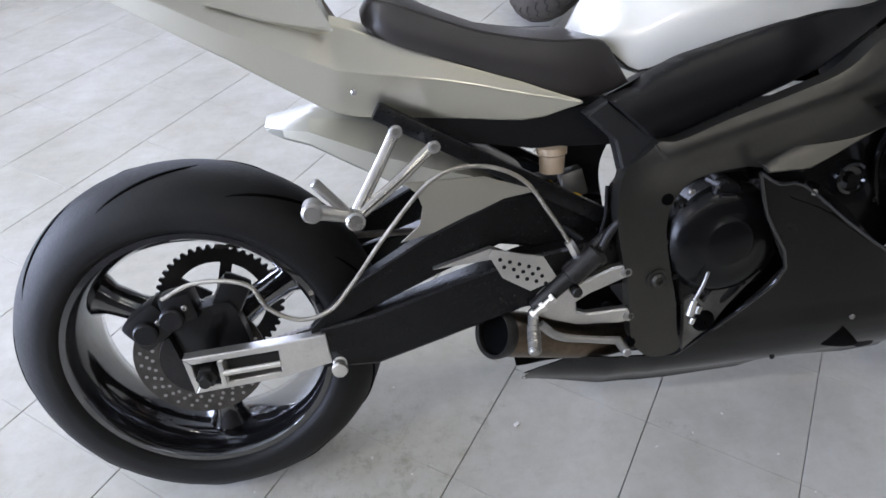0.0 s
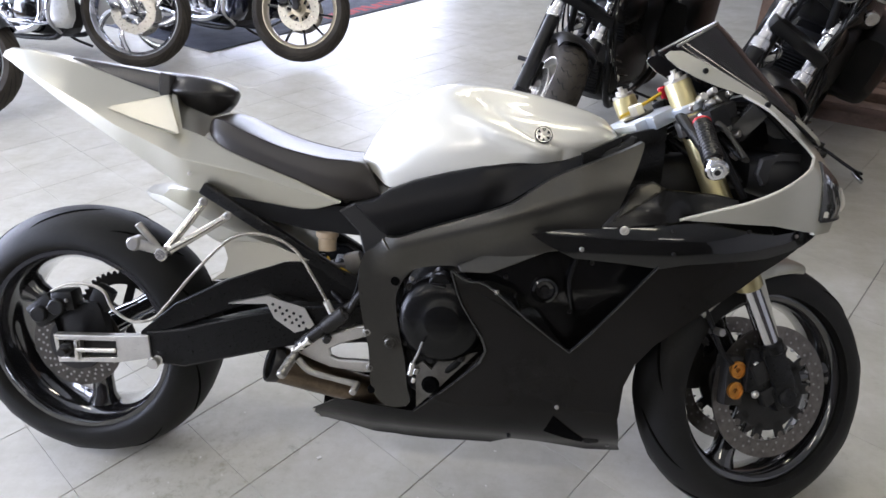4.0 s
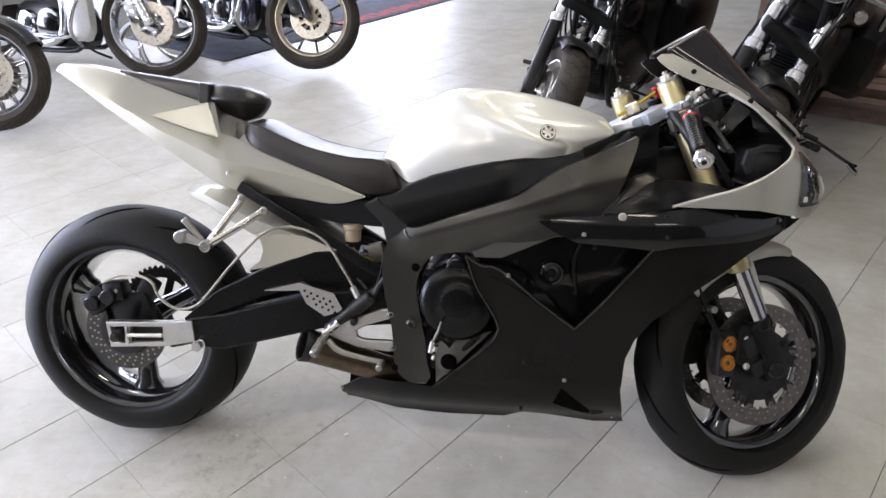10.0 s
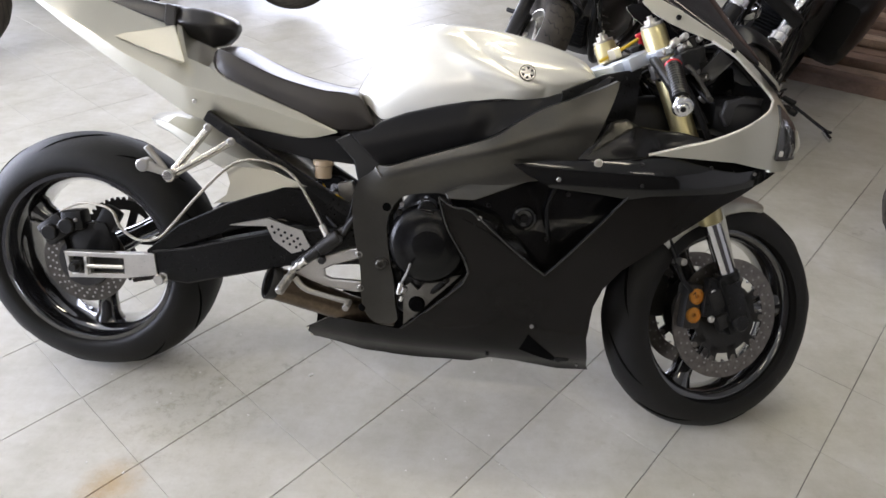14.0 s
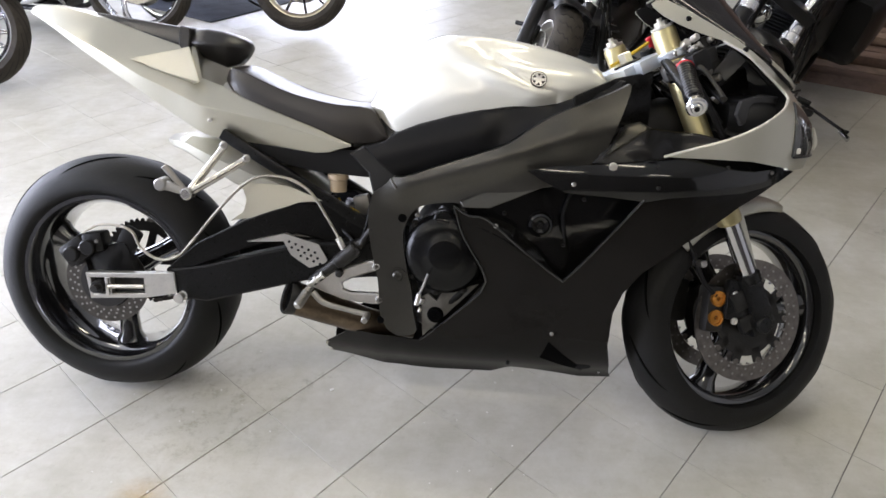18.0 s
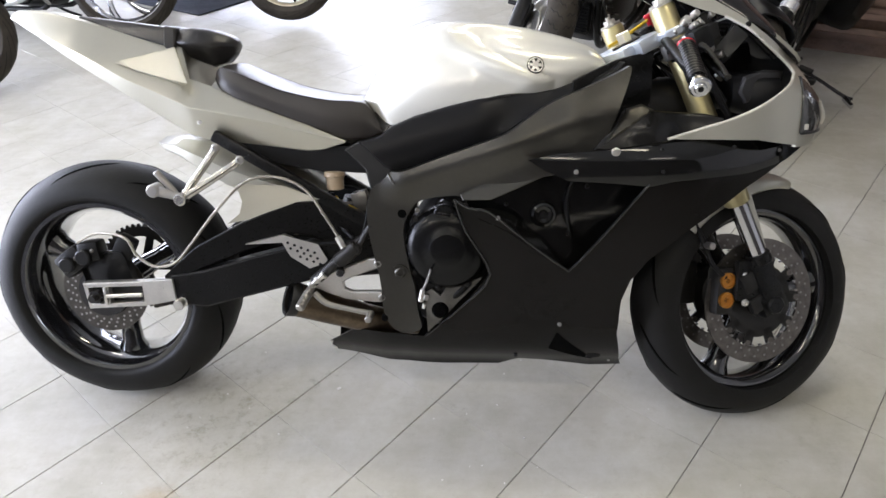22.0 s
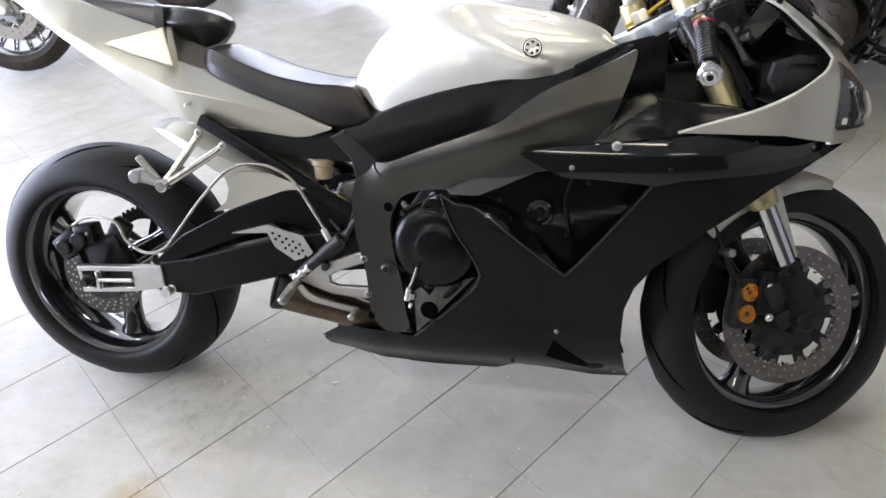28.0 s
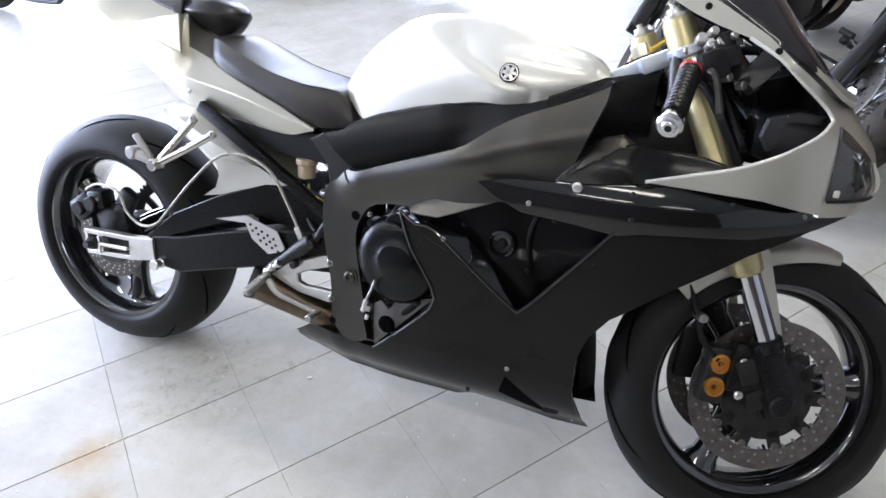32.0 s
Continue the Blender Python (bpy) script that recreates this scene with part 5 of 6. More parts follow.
part("rider_footpeg", peg, alu_cast, bike, "knurled aluminium footpeg")
mc = cyl((0.565, -0.165, 0.372), (0.665, -0.165, 0.455), 0.013, 0.015, 16, bevel=0.003)
cyl((0.625, -0.165, 0.42), (0.675, -0.165, 0.462), 0.018, segs=16, bm=mc, bevel=0.004)
cyl((0.675, -0.18, 0.455), (0.675, -0.15, 0.455), 0.010, segs=14, bm=mc, bevel=0.002)
cyl((0.635, -0.185, 0.40), (0.635, -0.15, 0.40), 0.009, segs=14, bm=mc, bevel=0.002)
tube([(0.68, -0.16, 0.46), (0.695, -0.16, 0.49), (0.712, -0.165, 0.512)], 0.008, 4, 10, mc)
part("rear_master_cylinder", mc, cast_dark, bike, "dark rear brake master cylinder")
rod = cyl((0.56, -0.178, 0.366), (0.592, -0.178, 0.392), 0.006, segs=10)
for f in (0.0, 0.5, 1.0):
    c = Vector((0.56 + 0.032 * f, -0.178, 0.366 + 0.026 * f))
    cyl(c, c + Vector((0.005, 0, 0.004)), 0.0095, segs=6, bm=rod)
part("push_rod", rod, alu, bike)

# passenger peg hangers
for s in (-1, 1):
    h = bmesh.new()
    tube([(0.366, s * 0.168, 0.692), (0.335, s * 0.19, 0.645), (0.298, s * 0.215, 0.592)], 0.0085, 4, 10, h, 0.8)
    tube([(0.419, s * 0.168, 0.665), (0.36, s * 0.195, 0.625), (0.300, s * 0.218, 0.588)], 0.0085, 4, 10, h, 0.8)
    cyl((0.296, s * 0.205, 0.586), (0.296, s * 0.238, 0.586), 0.014, segs=16, bm=h, bevel=0.003)
    hanger = part("peg_hanger", h, hanger_alu, bike, "aluminium passenger footpeg hanger")
    for x, z in ((0.367, 0.694), (0.420, 0.666)):
        part("hanger_bolt", bolt((x, s * 0.176, z), 0.0095, 0.004, None, (0, s, 0)), alu_cast, hanger)
    p = cyl((0.296, s * 0.225, 0.590), (0.238, s * 0.225, 0.606), 0.009, 0.012, 14, bevel=0.003)
    cyl((0.238, s * 0.24, 0.606), (0.238, s * 0.205, 0.606), 0.015, segs=18, bm=p, bevel=0.004)
    cyl((0.285, s * 0.222, 0.598), (0.245, s * 0.225, 0.648), 0.007, 0.008, 12, p, 0.002)
    part("passenger_footpeg", p, alu_cast, hanger)

# ---- steering: fork, bars and front wheel, turned to the left ----
RAKE, STEER = radians(25.5), radians(22)
fwd, left, axis = Vector((math.cos(RAKE), 0, math.sin(RAKE))), Vector((0, 1, 0)), Vector((-math.sin(RAKE), 0, math.cos(RAKE)))
u = fwd * math.cos(STEER) + left * math.sin(STEER)
v = left * math.cos(STEER) - fwd * math.sin(STEER)
TURN = Matrix.Translation((1.468, 0, 0.547)) @ Matrix((u, v, axis)).transposed().to_4x4()
HUB = -0.306
FW = TURN @ Matrix.Translation((0.03, 0, HUB))
front = wheel("front_wheel", bike, FW, 0.305, 0.069, 0.048, 221, "gloss black three-spoke front wheel")


def turned(b):
    b.transform(TURN)
    return b


for s in (-1, 1):
    d = disc("front_brake_disc", bike, FW @ pose(0, s * 0.066, 0), 0.155, 0.115, 30, "large drilled front brake disc", 1)
    part("disc_carrier", lathe([(s * 0.058, 0.03), (s * 0.058, 0.060), (s * 0.0635, 0.066), (s * 0.0635, 0.091), (s * 0.0685, 0.091), (s * 0.0685, 0.066), (s * 0.068, 0.03)], FW, 48, close=True), cast_dark, d, "black disc carrier")
    for i in range(10):
        web = box(0.040, 0.005, 0.026, Matrix.Rotation(-(2 * math.pi * i / 10 + 0.2), 4, "Y") @ pose(0.092, s * 0.066, 0), 0.002)
        web.transform(FW)
        part("carrier_arm", web, cast_dark, d)
    for i in range(10):
        a = 2 * math.pi * i / 10 + 0.2
        bob = cyl((0.108 * math.cos(a), s * 0.0625, 0.108 * math.sin(a)), (0.108 * math.cos(a), s * 0.0705, 0.108 * math.sin(a)), 0.0078, segs=14, bevel=0.001)
        bob.transform(FW)
        part("disc_bobbin", bob, disc_metal, d)
    leg = part("fork_tube", turned(lathe([(-0.028, 0.012), (-0.028, 0.030), (0.01, 0.030), (0.015, 0.0275), (0.437, 0.0275), (0.443, 0.024), (0.443, 0.002)], Matrix.Translation((0.045, s * 0.105, 0)) @ pose(0, 0, 0, 90), 32)), gold, bike, "gold anodised upper fork tube")
    part("fork_slider", turned(cyl((0.045, s * 0.105, -0.19), (0.045, s * 0.105, -0.02), 0.0215, segs=28)), chrome, leg, "chromed fork slider")
    part("fork_seal", turned(cyl((0.045, s * 0.105, -0.04), (0.045, s * 0.105, -0.026), 0.029, segs=28, bevel=0.003)), gold, leg)
    part("fork_cap", turned(lathe([(0, 0.025), (0.006, 0.025), (0.006, 0.015), (0.016, 0.014), (0.016, 0.006), (0.024, 0.006), (0.024, 0.001)], Matrix.Translation((0.045, s * 0.105, 0.443)) @ pose(0, 0, 0, 90), 20)), alu, leg)
    ft = cyl((0.045, s * 0.105, -0.20), (0.045, s * 0.105, -0.172), 0.028, segs=24, bevel=0.004)
    box(0.060, 0.04, 0.14, pose(0.038, s * 0.103, -0.245), 0.014, ft)
    box(0.075, 0.025, 0.10, pose(0.0, s * 0.098, -0.225, 0, 30, 0), 0.012, ft)
    box(0.075, 0.036, 0.06, pose(0.035, s * 0.100, HUB + 0.005), 0.012, ft)
    cyl((0.03, s * 0.07, HUB), (0.03, s * 0.128, HUB), 0.022, segs=24, bm=ft, bevel=0.004)
    part("fork_foot", turned(ft), black_satin, leg, "black fork foot")
    ca = box(0.050, 0.046, 0.115, pose(-0.060, s * 0.072, -0.222, 0, 30, 0), 0.012)
    box(0.05, 0.02, 0.05, pose(0.0, s * 0.105, -0.225), 0.006, ca)
    box(0.05, 0.02, 0.04, pose(0.0, s * 0.105, -0.285), 0.006, ca)
    calp = part("front_caliper", turned(ca), cast_dark, bike, "dark front brake caliper")
    for du, dz in ((-0.047, -0.199), (-0.071, -0.239)):
        part("piston_cap", turned(lathe([(0, 0.0195), (s * 0.008, 0.0195), (s * 0.009, 0.015), (s * 0.006, 0.014), (s * 0.006, 0.006), (s * 0.003, 0.005), (s * 0.003, 0.001)], pose(du, s * 0.092, dz), 24)), brass, calp, "gold piston cap")
    for du, dw in ((-0.008, -0.205), (-0.035, -0.265)):
        part("caliper_bolt", turned(bolt((du, s * 0.106, dw), 0.009, 0.007, None, (0, s, 0))), alu, calp)
    part("front_brake_hose", turned(tube([(-0.05, s * 0.095, -0.19), (-0.065, s * 0.09, -0.14), (-0.055, s * 0.075, -0.08), (-0.05, s * 0.06, 0.0), (-0.04, s * 0.05, 0.12)], 0.006, 5, 10)), black_plastic, bike)
    part("hose_clip", turned(cyl((-0.055, s * 0.105, -0.10), (-0.055, s * 0.06, -0.10), 0.009, segs=14, bevel=0.002)), alu_cast, bike)
    # clip-on bar
    inner, outer = TURN.inverted() @ Vector((1.391, -0.155, 0.895)), TURN.inverted() @ Vector((1.382, -0.283, 0.833))
    a, b2 = Vector((inner.x, s * abs(inner.y), inner.z)), Vector((outer.x, s * abs(outer.y), outer.z))
    bar = cyl((0.022, s * 0.11, 0.375), b2, 0.011, segs=16)
    br = part("clip_on_bar", turned(bar), black_satin, bike)
    ring_clamp = cyl((0.045, s * 0.105, 0.328), (0.045, s * 0.105, 0.368), 0.0335, segs=28, bevel=0.003)
    box(0.022, 0.018, 0.030, pose(0.012, s * 0.118, 0.348), 0.003, ring_clamp)
    bc = part("bar_clamp", turned(ring_clamp), alu_cast, br, "grey cast clamp round the fork")
    part("clamp_bolt", turned(bolt((0.008, s * 0.126, 0.350), 0.006, 0.006, None, (0, s, 0))), cast_dark, bc)
    long = (b2 - a).length
    prof = [(0, 0.016), (0.001, 0.019)]
    for i in range(12):
        y0 = long * (0.04 + 0.078 * i)
        prof += [(y0, 0.0186), (y0 + long * 0.012, 0.0196), (y0 + long * 0.05, 0.0196), (y0 + long * 0.062, 0.0186)]
    g = lathe(prof + [(long, 0.0186), (long, 0.012)], Matrix.Translation(a) @ Vector((0, 1, 0)).rotation_difference(b2 - a).to_matrix().to_4x4(), 24)
    part("grip", turned(g), black_satin, br, "black rubber grip")
    part("grip_collar", turned(cyl(a - (b2 - a) * 0.06, a, 0.0195, segs=20, bevel=0.003)), red_paint if s < 0 else black_plastic, br)
    e = b2 + (b2 - a).normalized() * 0.034
    be = cyl(b2, e, 0.0185, 0.021, 24, bevel=0.004)
    cyl(e, e + (b2 - a).normalized() * 0.004, 0.012, 0.011, 20, be, 0.001)
    part("bar_end", turned(be), chrome, br, "knurled bright bar end weight")
    part("bar_end_socket", turned(cyl(e, e + (b2 - a).normalized() * 0.0048, 0.006, segs=6)), black_plastic, br)
    lv = tube([(0.03, s * 0.15, 0.355), (0.05, s * 0.18, 0.335), (0.03, s * 0.23, 0.30), (0.005, s * 0.275, 0.27)], [0.009, 0.007, 0.006, 0.008], 5, 10, None, 0.7)
    part("lever", turned(lv), cast_dark, br, "hand lever")
    pc = box(0.05, 0.045, 0.035, pose(0.085, s * 0.15, 0.352, 10, 0, 0), 0.008)
    cyl((0.098, s * 0.145, 0.355), (0.098, s * 0.145, 0.392), 0.016, segs=20, bm=pc, bevel=0.003)
    part("lever_perch", turned(pc), cast_dark, br)
    part("switch_pod", turned(box(0.045, 0.04, 0.05, pose(0.062, s * 0.158, 0.345), 0.01)), black_plastic, br)

clamp = bmesh.new()
box(0.085, 0.20, 0.03, pose(0.008, 0, 0.382), 0.005, clamp)
for s in (-1, 1):
    cyl((0.045, s * 0.105, 0.372), (0.045, s * 0.105, 0.392), 0.0335, segs=28, bm=clamp, bevel=0.004)
box(0.035, 0.15, 0.026, pose(-0.045, 0, 0.382), 0.005, clamp)
tc = part("top_clamp", turned(clamp), clamp_alu, bike, "bright aluminium top clamp")
part("stem_nut", turned(cyl((0, 0, 0.40), (0, 0, 0.425), 0.017, segs=6, bevel=0.002)), alu, tc)
part("ignition_switch", turned(cyl((0.06, 0.0, 0.385), (0.06, 0.0, 0.41), 0.016, segs=20, bevel=0.002)), black_plastic, tc)
part("red_knob", turned(cyl((0.10, 0.03, 0.400), (0.10, 0.03, 0.434), 0.008, 0.011, 16, bevel=0.003)), red_paint, tc, "small red knob")
part("knob_base", turned(cyl((0.10, 0.03, 0.38), (0.10, 0.03, 0.402), 0.011, segs=16, bevel=0.003)), black_plastic, tc)
part("yellow_strap", turned(tube([(0.095, 0.025, 0.422), (0.05, 0.05, 0.412), (0.0, 0.075, 0.404)], 0.004, 4, 8, None, 0.5)), yellow_paint, tc, "thin pale yellow strap")
low = bmesh.new()
box(0.08, 0.20, 0.03, pose(0.005, 0, 0.16), 0.008, low)
part("lower_clamp", turned(low), black_satin, bike)
part("head_tube", turned(cyl((0, 0, 0.12), (0, 0, 0.40), 0.034, segs=24)), black_satin, bike)
part("intake_duct", loft([ring(x, w, zl, zt, 0.5, 20) for x, w, zl, zt in ((1.18, 0.07, 0.66, 0.80), (1.26, 0.08, 0.68, 0.82), (1.38, 0.07, 0.66, 0.83), (1.46, 0.05, 0.68, 0.83))]), matt_black, bike, "black intake duct")
hd = bmesh.new()
for s in (-1, 1):
    loft([arm_section(1.16, s * 0.15, 0.78, 0.015, 0.05), arm_section(1.25, s * 0.11, 0.82, 0.02, 0.05), arm_section(1.34, s * 0.06, 0.83, 0.03, 0.06)], hd)
part("steering_head_frame", hd, black_satin, bike)
cock = box(0.035, 0.19, 0.085, pose(1.475, 0, 0.90, 0, -42, 0), 0.012)
ins = part("instrument_panel", cock, black_plastic, bike, "black instruments behind the nose")
part("display_glass", box(0.004, 0.16, 0.06, pose(1.475, 0, 0.90, 0, -42, 0) @ pose(-0.0195, 0, 0), 0.002), smoke_gloss, ins)
shell = loft([ring(x, w, zl, zt, 0.5, 20) for x, w, zl, zt in ((1.50, 0.05, 0.79, 0.82), (1.515, 0.10, 0.76, 0.835), (1.56, 0.125, 0.745, 0.845), (1.61, 0.12, 0.74, 0.84))])
part("headlight_shell", shell, black_plastic, bike, "dark grey headlight back shell")
part("inner_cowl_cup", panel([(1.52, 0.800), (1.528, 0.832), (1.575, 0.846), (1.618, 0.843), (1.612, 0.812), (1.571, 0.786), (1.536, 0.776)], lambda x, z: 0.125 - 0.25 * (x - 1.52), 0.006, 0.02, soft=0.005), grey_plastic, bike, "grey plastic cup behind the headlight")
part("fuse_box", box(0.04, 0.035, 0.075, pose(1.50, -0.085, 0.905, 18, 35, 0), 0.006), smoke_gloss, bike, "blue-grey plastic box beside the instruments")
part("cowl_stay", tube([(1.40, -0.03, 0.86), (1.45, -0.06, 0.93), (1.53, -0.08, 0.93), (1.60, -0.09, 0.87)], 0.008, 4, 10), black_satin, bike)
for x, y, z, r in ((1.395, -0.10, 0.945, 0.010), (1.412, -0.105, 0.958, 0.008), (1.428, -0.095, 0.944, 0.011), (1.445, -0.10, 0.955, 0.007), (1.41, -0.11, 0.935, 0.007)):
    part("hose_union", cyl((x, y, z), (x + 0.006, y - 0.016, z + 0.008), r, segs=10, bevel=0.002), alu, bike)
rng = random.Random(5)
for i in range(12):
    y0 = rng.uniform(-0.13, 0.10)
    part("cable", tube([(1.34 + rng.uniform(0, 0.05), y0, 0.87), (1.42, y0 + rng.uniform(-0.05, 0.05), 0.84 + rng.uniform(-0.03, 0.07)), (1.50, y0 + rng.uniform(-0.05, 0.05), 0.80 + rng.uniform(-0.05, 0.03))], rng.uniform(0.004, 0.008), 5, 8), black_plastic, bike)
for i in range(5):
    p = (1.37 + 0.025 * i, -0.10 - 0.012 * (i % 2), 0.925 - 0.012 * i)
    part("hose_union", cyl(p, (p[0] + 0.012, p[1] - 0.012, p[2] + 0.004), 0.008, segs=10, bevel=0.002), alu_cast, bike)

# front fender, a thin arched shell over the tyre with a forward beak and side skirts
sec = []
for i in range(25):
    a = radians(69 + 68 * i / 24)
    r = 0.318
    wd = 0.074 - 0.03 * max(0, (8 - i) / 8) ** 2
    row = []
    for k in range(13):
        c = math.pi * k / 12
        drop = (0.026 + 0.030 * min(1, i / 12)) * (1 - math.sin(c) ** 0.7)
        row.append(((r - drop) * math.cos(a), -wd * math.cos(c), (r - drop) * math.sin(a)))
    sec.append(row + [(px * 0.985, py * 0.95, pz * 0.985) for px, py, pz in row[::-1]])
fd = loft(sec)
fd.transform(FW @ Matrix.Rotation(RAKE, 4, "Y"))
fender = part("front_fender", fd, silver_plain, bike, "silver front fender with long side stays", 50)
for s in (-1, 1):
    st = bmesh.new()
    loft([[(0.045, s * 0.078, 0.04), (0.105, s * 0.078, 0.045), (0.105, s * 0.074, 0.045), (0.045, s * 0.074, 0.04)], [(0.05, s * 0.092, -0.04), (0.10, s * 0.09, -0.03), (0.10, s * 0.086, -0.03), (0.05, s * 0.088, -0.04)], [(0.055, s * 0.098, -0.12), (0.088, s * 0.096, -0.11), (0.088, s * 0.092, -0.11), (0.055, s * 0.094, -0.12)], [(0.06, s * 0.10, -0.235), (0.07, s * 0.10, -0.235), (0.07, s * 0.096, -0.235), (0.06, s * 0.096, -0.235)]], st)
    part("fender_stay", turned(st), silver_plain, fender)

# side stand
part("side_stand", tube([(0.80, 0.10, 0.20), (0.80, 0.17, 0.16), (0.79, 0.225, 0.075), (0.79, 0.236, 0.0775)], 0.011, 4, 10), cast_dark, bike, "side stand leg")

# ---- the other motorcycles ----


def spoked_wheel(thing, name, m, radius, half, rim_r, style, rim_mat, count=10):
    """Front or rear wheel of a cruiser: turned rim, spokes of one of three styles, fat tyre and a disc."""
    k = half * 0.72
    rim = part(name, lathe([(-k, rim_r), (-k, rim_r + 0.012), (-k + 0.006, rim_r + 0.012), (-k * 0.6, rim_r - 0.006), (k * 0.6, rim_r - 0.006), (k - 0.006, rim_r + 0.012), (k, rim_r + 0.012), (k, rim_r), (k * 0.6, rim_r - 0.022), (-k * 0.6, rim_r - 0.022)], m, 56, close=True), rim_mat, thing)
    prof = [(-k, rim_r + 0.006), (-half, (rim_r + radius) / 2 - 0.005)]
    for i in range(-5, 6):
        f = i / 5
        prof.append((half * 0.97 * f, radius - 0.035 * f * f - 0.012 * f ** 4))
    prof += [(half, (rim_r + radius) / 2 - 0.005), (k, rim_r + 0.006)]
    tyre = part("tyre", lathe(prof, m, 64, close=True), dusty_rubber, rim, "black treaded tyre", 30)
    tr = bmesh.new()
    zigzag = half > 0.07
    for i in range(30 if zigzag else 22):
        for s in (-1, 1):
            a = 2 * math.pi * (i + (0.5 if s > 0 else 0)) / (30 if zigzag else 22)
            pts = []
            for j in range(6):
                f = 0.06 + 0.16 * j
                aa = a + (0.05 * (j % 2) + 0.03 * j if zigzag else 0.022 * j * j)
                r = radius - 0.035 * f * f - 0.012 * f ** 4 - (0.0018 if zigzag else 0.0012)
                pts.append((r * math.cos(aa), s * half * 0.97 * f, r * math.sin(aa)))
            tube(pts, 0.0036 if zigzag else 0.0024, 1 if zigzag else 2, 4, tr)
    tr.transform(m)
    tagged(part("tread_groove", tr, rubber, rim), kind="stuff")
    part("hub", lathe([(-0.06, 0.018), (-0.06, 0.035), (-0.03, 0.05), (0.03, 0.05), (0.06, 0.035), (0.06, 0.018)], m, 24), rim_mat, rim)
    for i in range(count):
        a = 2 * math.pi * i / count
        if style == "bars":
            b = box(rim_r - 0.05, 0.02, 0.016, pose((rim_r + 0.03) / 2, 0, 0), 0.003)
        elif style == "twist":
            pts = [(0.04 * math.cos(0.0), 0, 0.0)]
            for j in range(1, 6):
                f = j / 5
                q = 0.9 * f
                pts.append(((0.04 + (rim_r - 0.05) * f) * math.cos(q), -0.012 + 0.012 * f, (0.04 + (rim_r - 0.05) * f) * math.sin(q)))
            b = tube(pts, [0.010, 0.014, 0.020, 0.026], 3, 8, None, 0.6)
        else:
            b = box(rim_r - 0.05, 0.018, 0.012, pose((rim_r + 0.03) / 2, 0, 0.012, 0, 5, 0), 0.003)
            box(rim_r - 0.05, 0.018, 0.012, pose((rim_r + 0.03) / 2, 0, -0.012, 0, -5, 0), 0.003, b)
        b.transform(m @ Matrix.Rotation(a, 4, "Y"))
        part("spoke", b, black_gloss if rim_mat is cream_rim else rim_mat, rim)
    for s in (-1, 1):
        d = part("brake_disc", lathe([(s * 0.058, 0.085), (s * 0.058, 0.148), (s * 0.064, 0.148), (s * 0.064, 0.085)], m, 48, close=True), disc_bright, rim, "polished drilled brake disc")
        hub = lathe([(s * 0.056, 0.03), (s * 0.056, 0.052), (s * 0.066, 0.052), (s * 0.066, 0.03)], m, 24, close=True)
        for i in range(5):
            b = box(0.06, 0.006, 0.022, pose(0.068, s * 0.061, 0), 0.002)
            b.transform(m @ Matrix.Rotation(2 * math.pi * i / 5, 4, "Y"))
            joined(hub, b)
        part("disc_carrier", hub, rim_mat, d)
        hb = bmesh.new()
        for i in range(20):
            a = 2 * math.pi * i / 20
            r = 0.105 + 0.014 * (i % 3)
            cyl((r * math.cos(a), s * 0.057, r * math.sin(a)), (r * math.cos(a), s * 0.0655, r * math.sin(a)), 0.004, segs=6, bm=hb)
        hb.transform(m)
        tagged(part("drill_hole", hb, cast_dark, d), kind="stuff")
    return rim


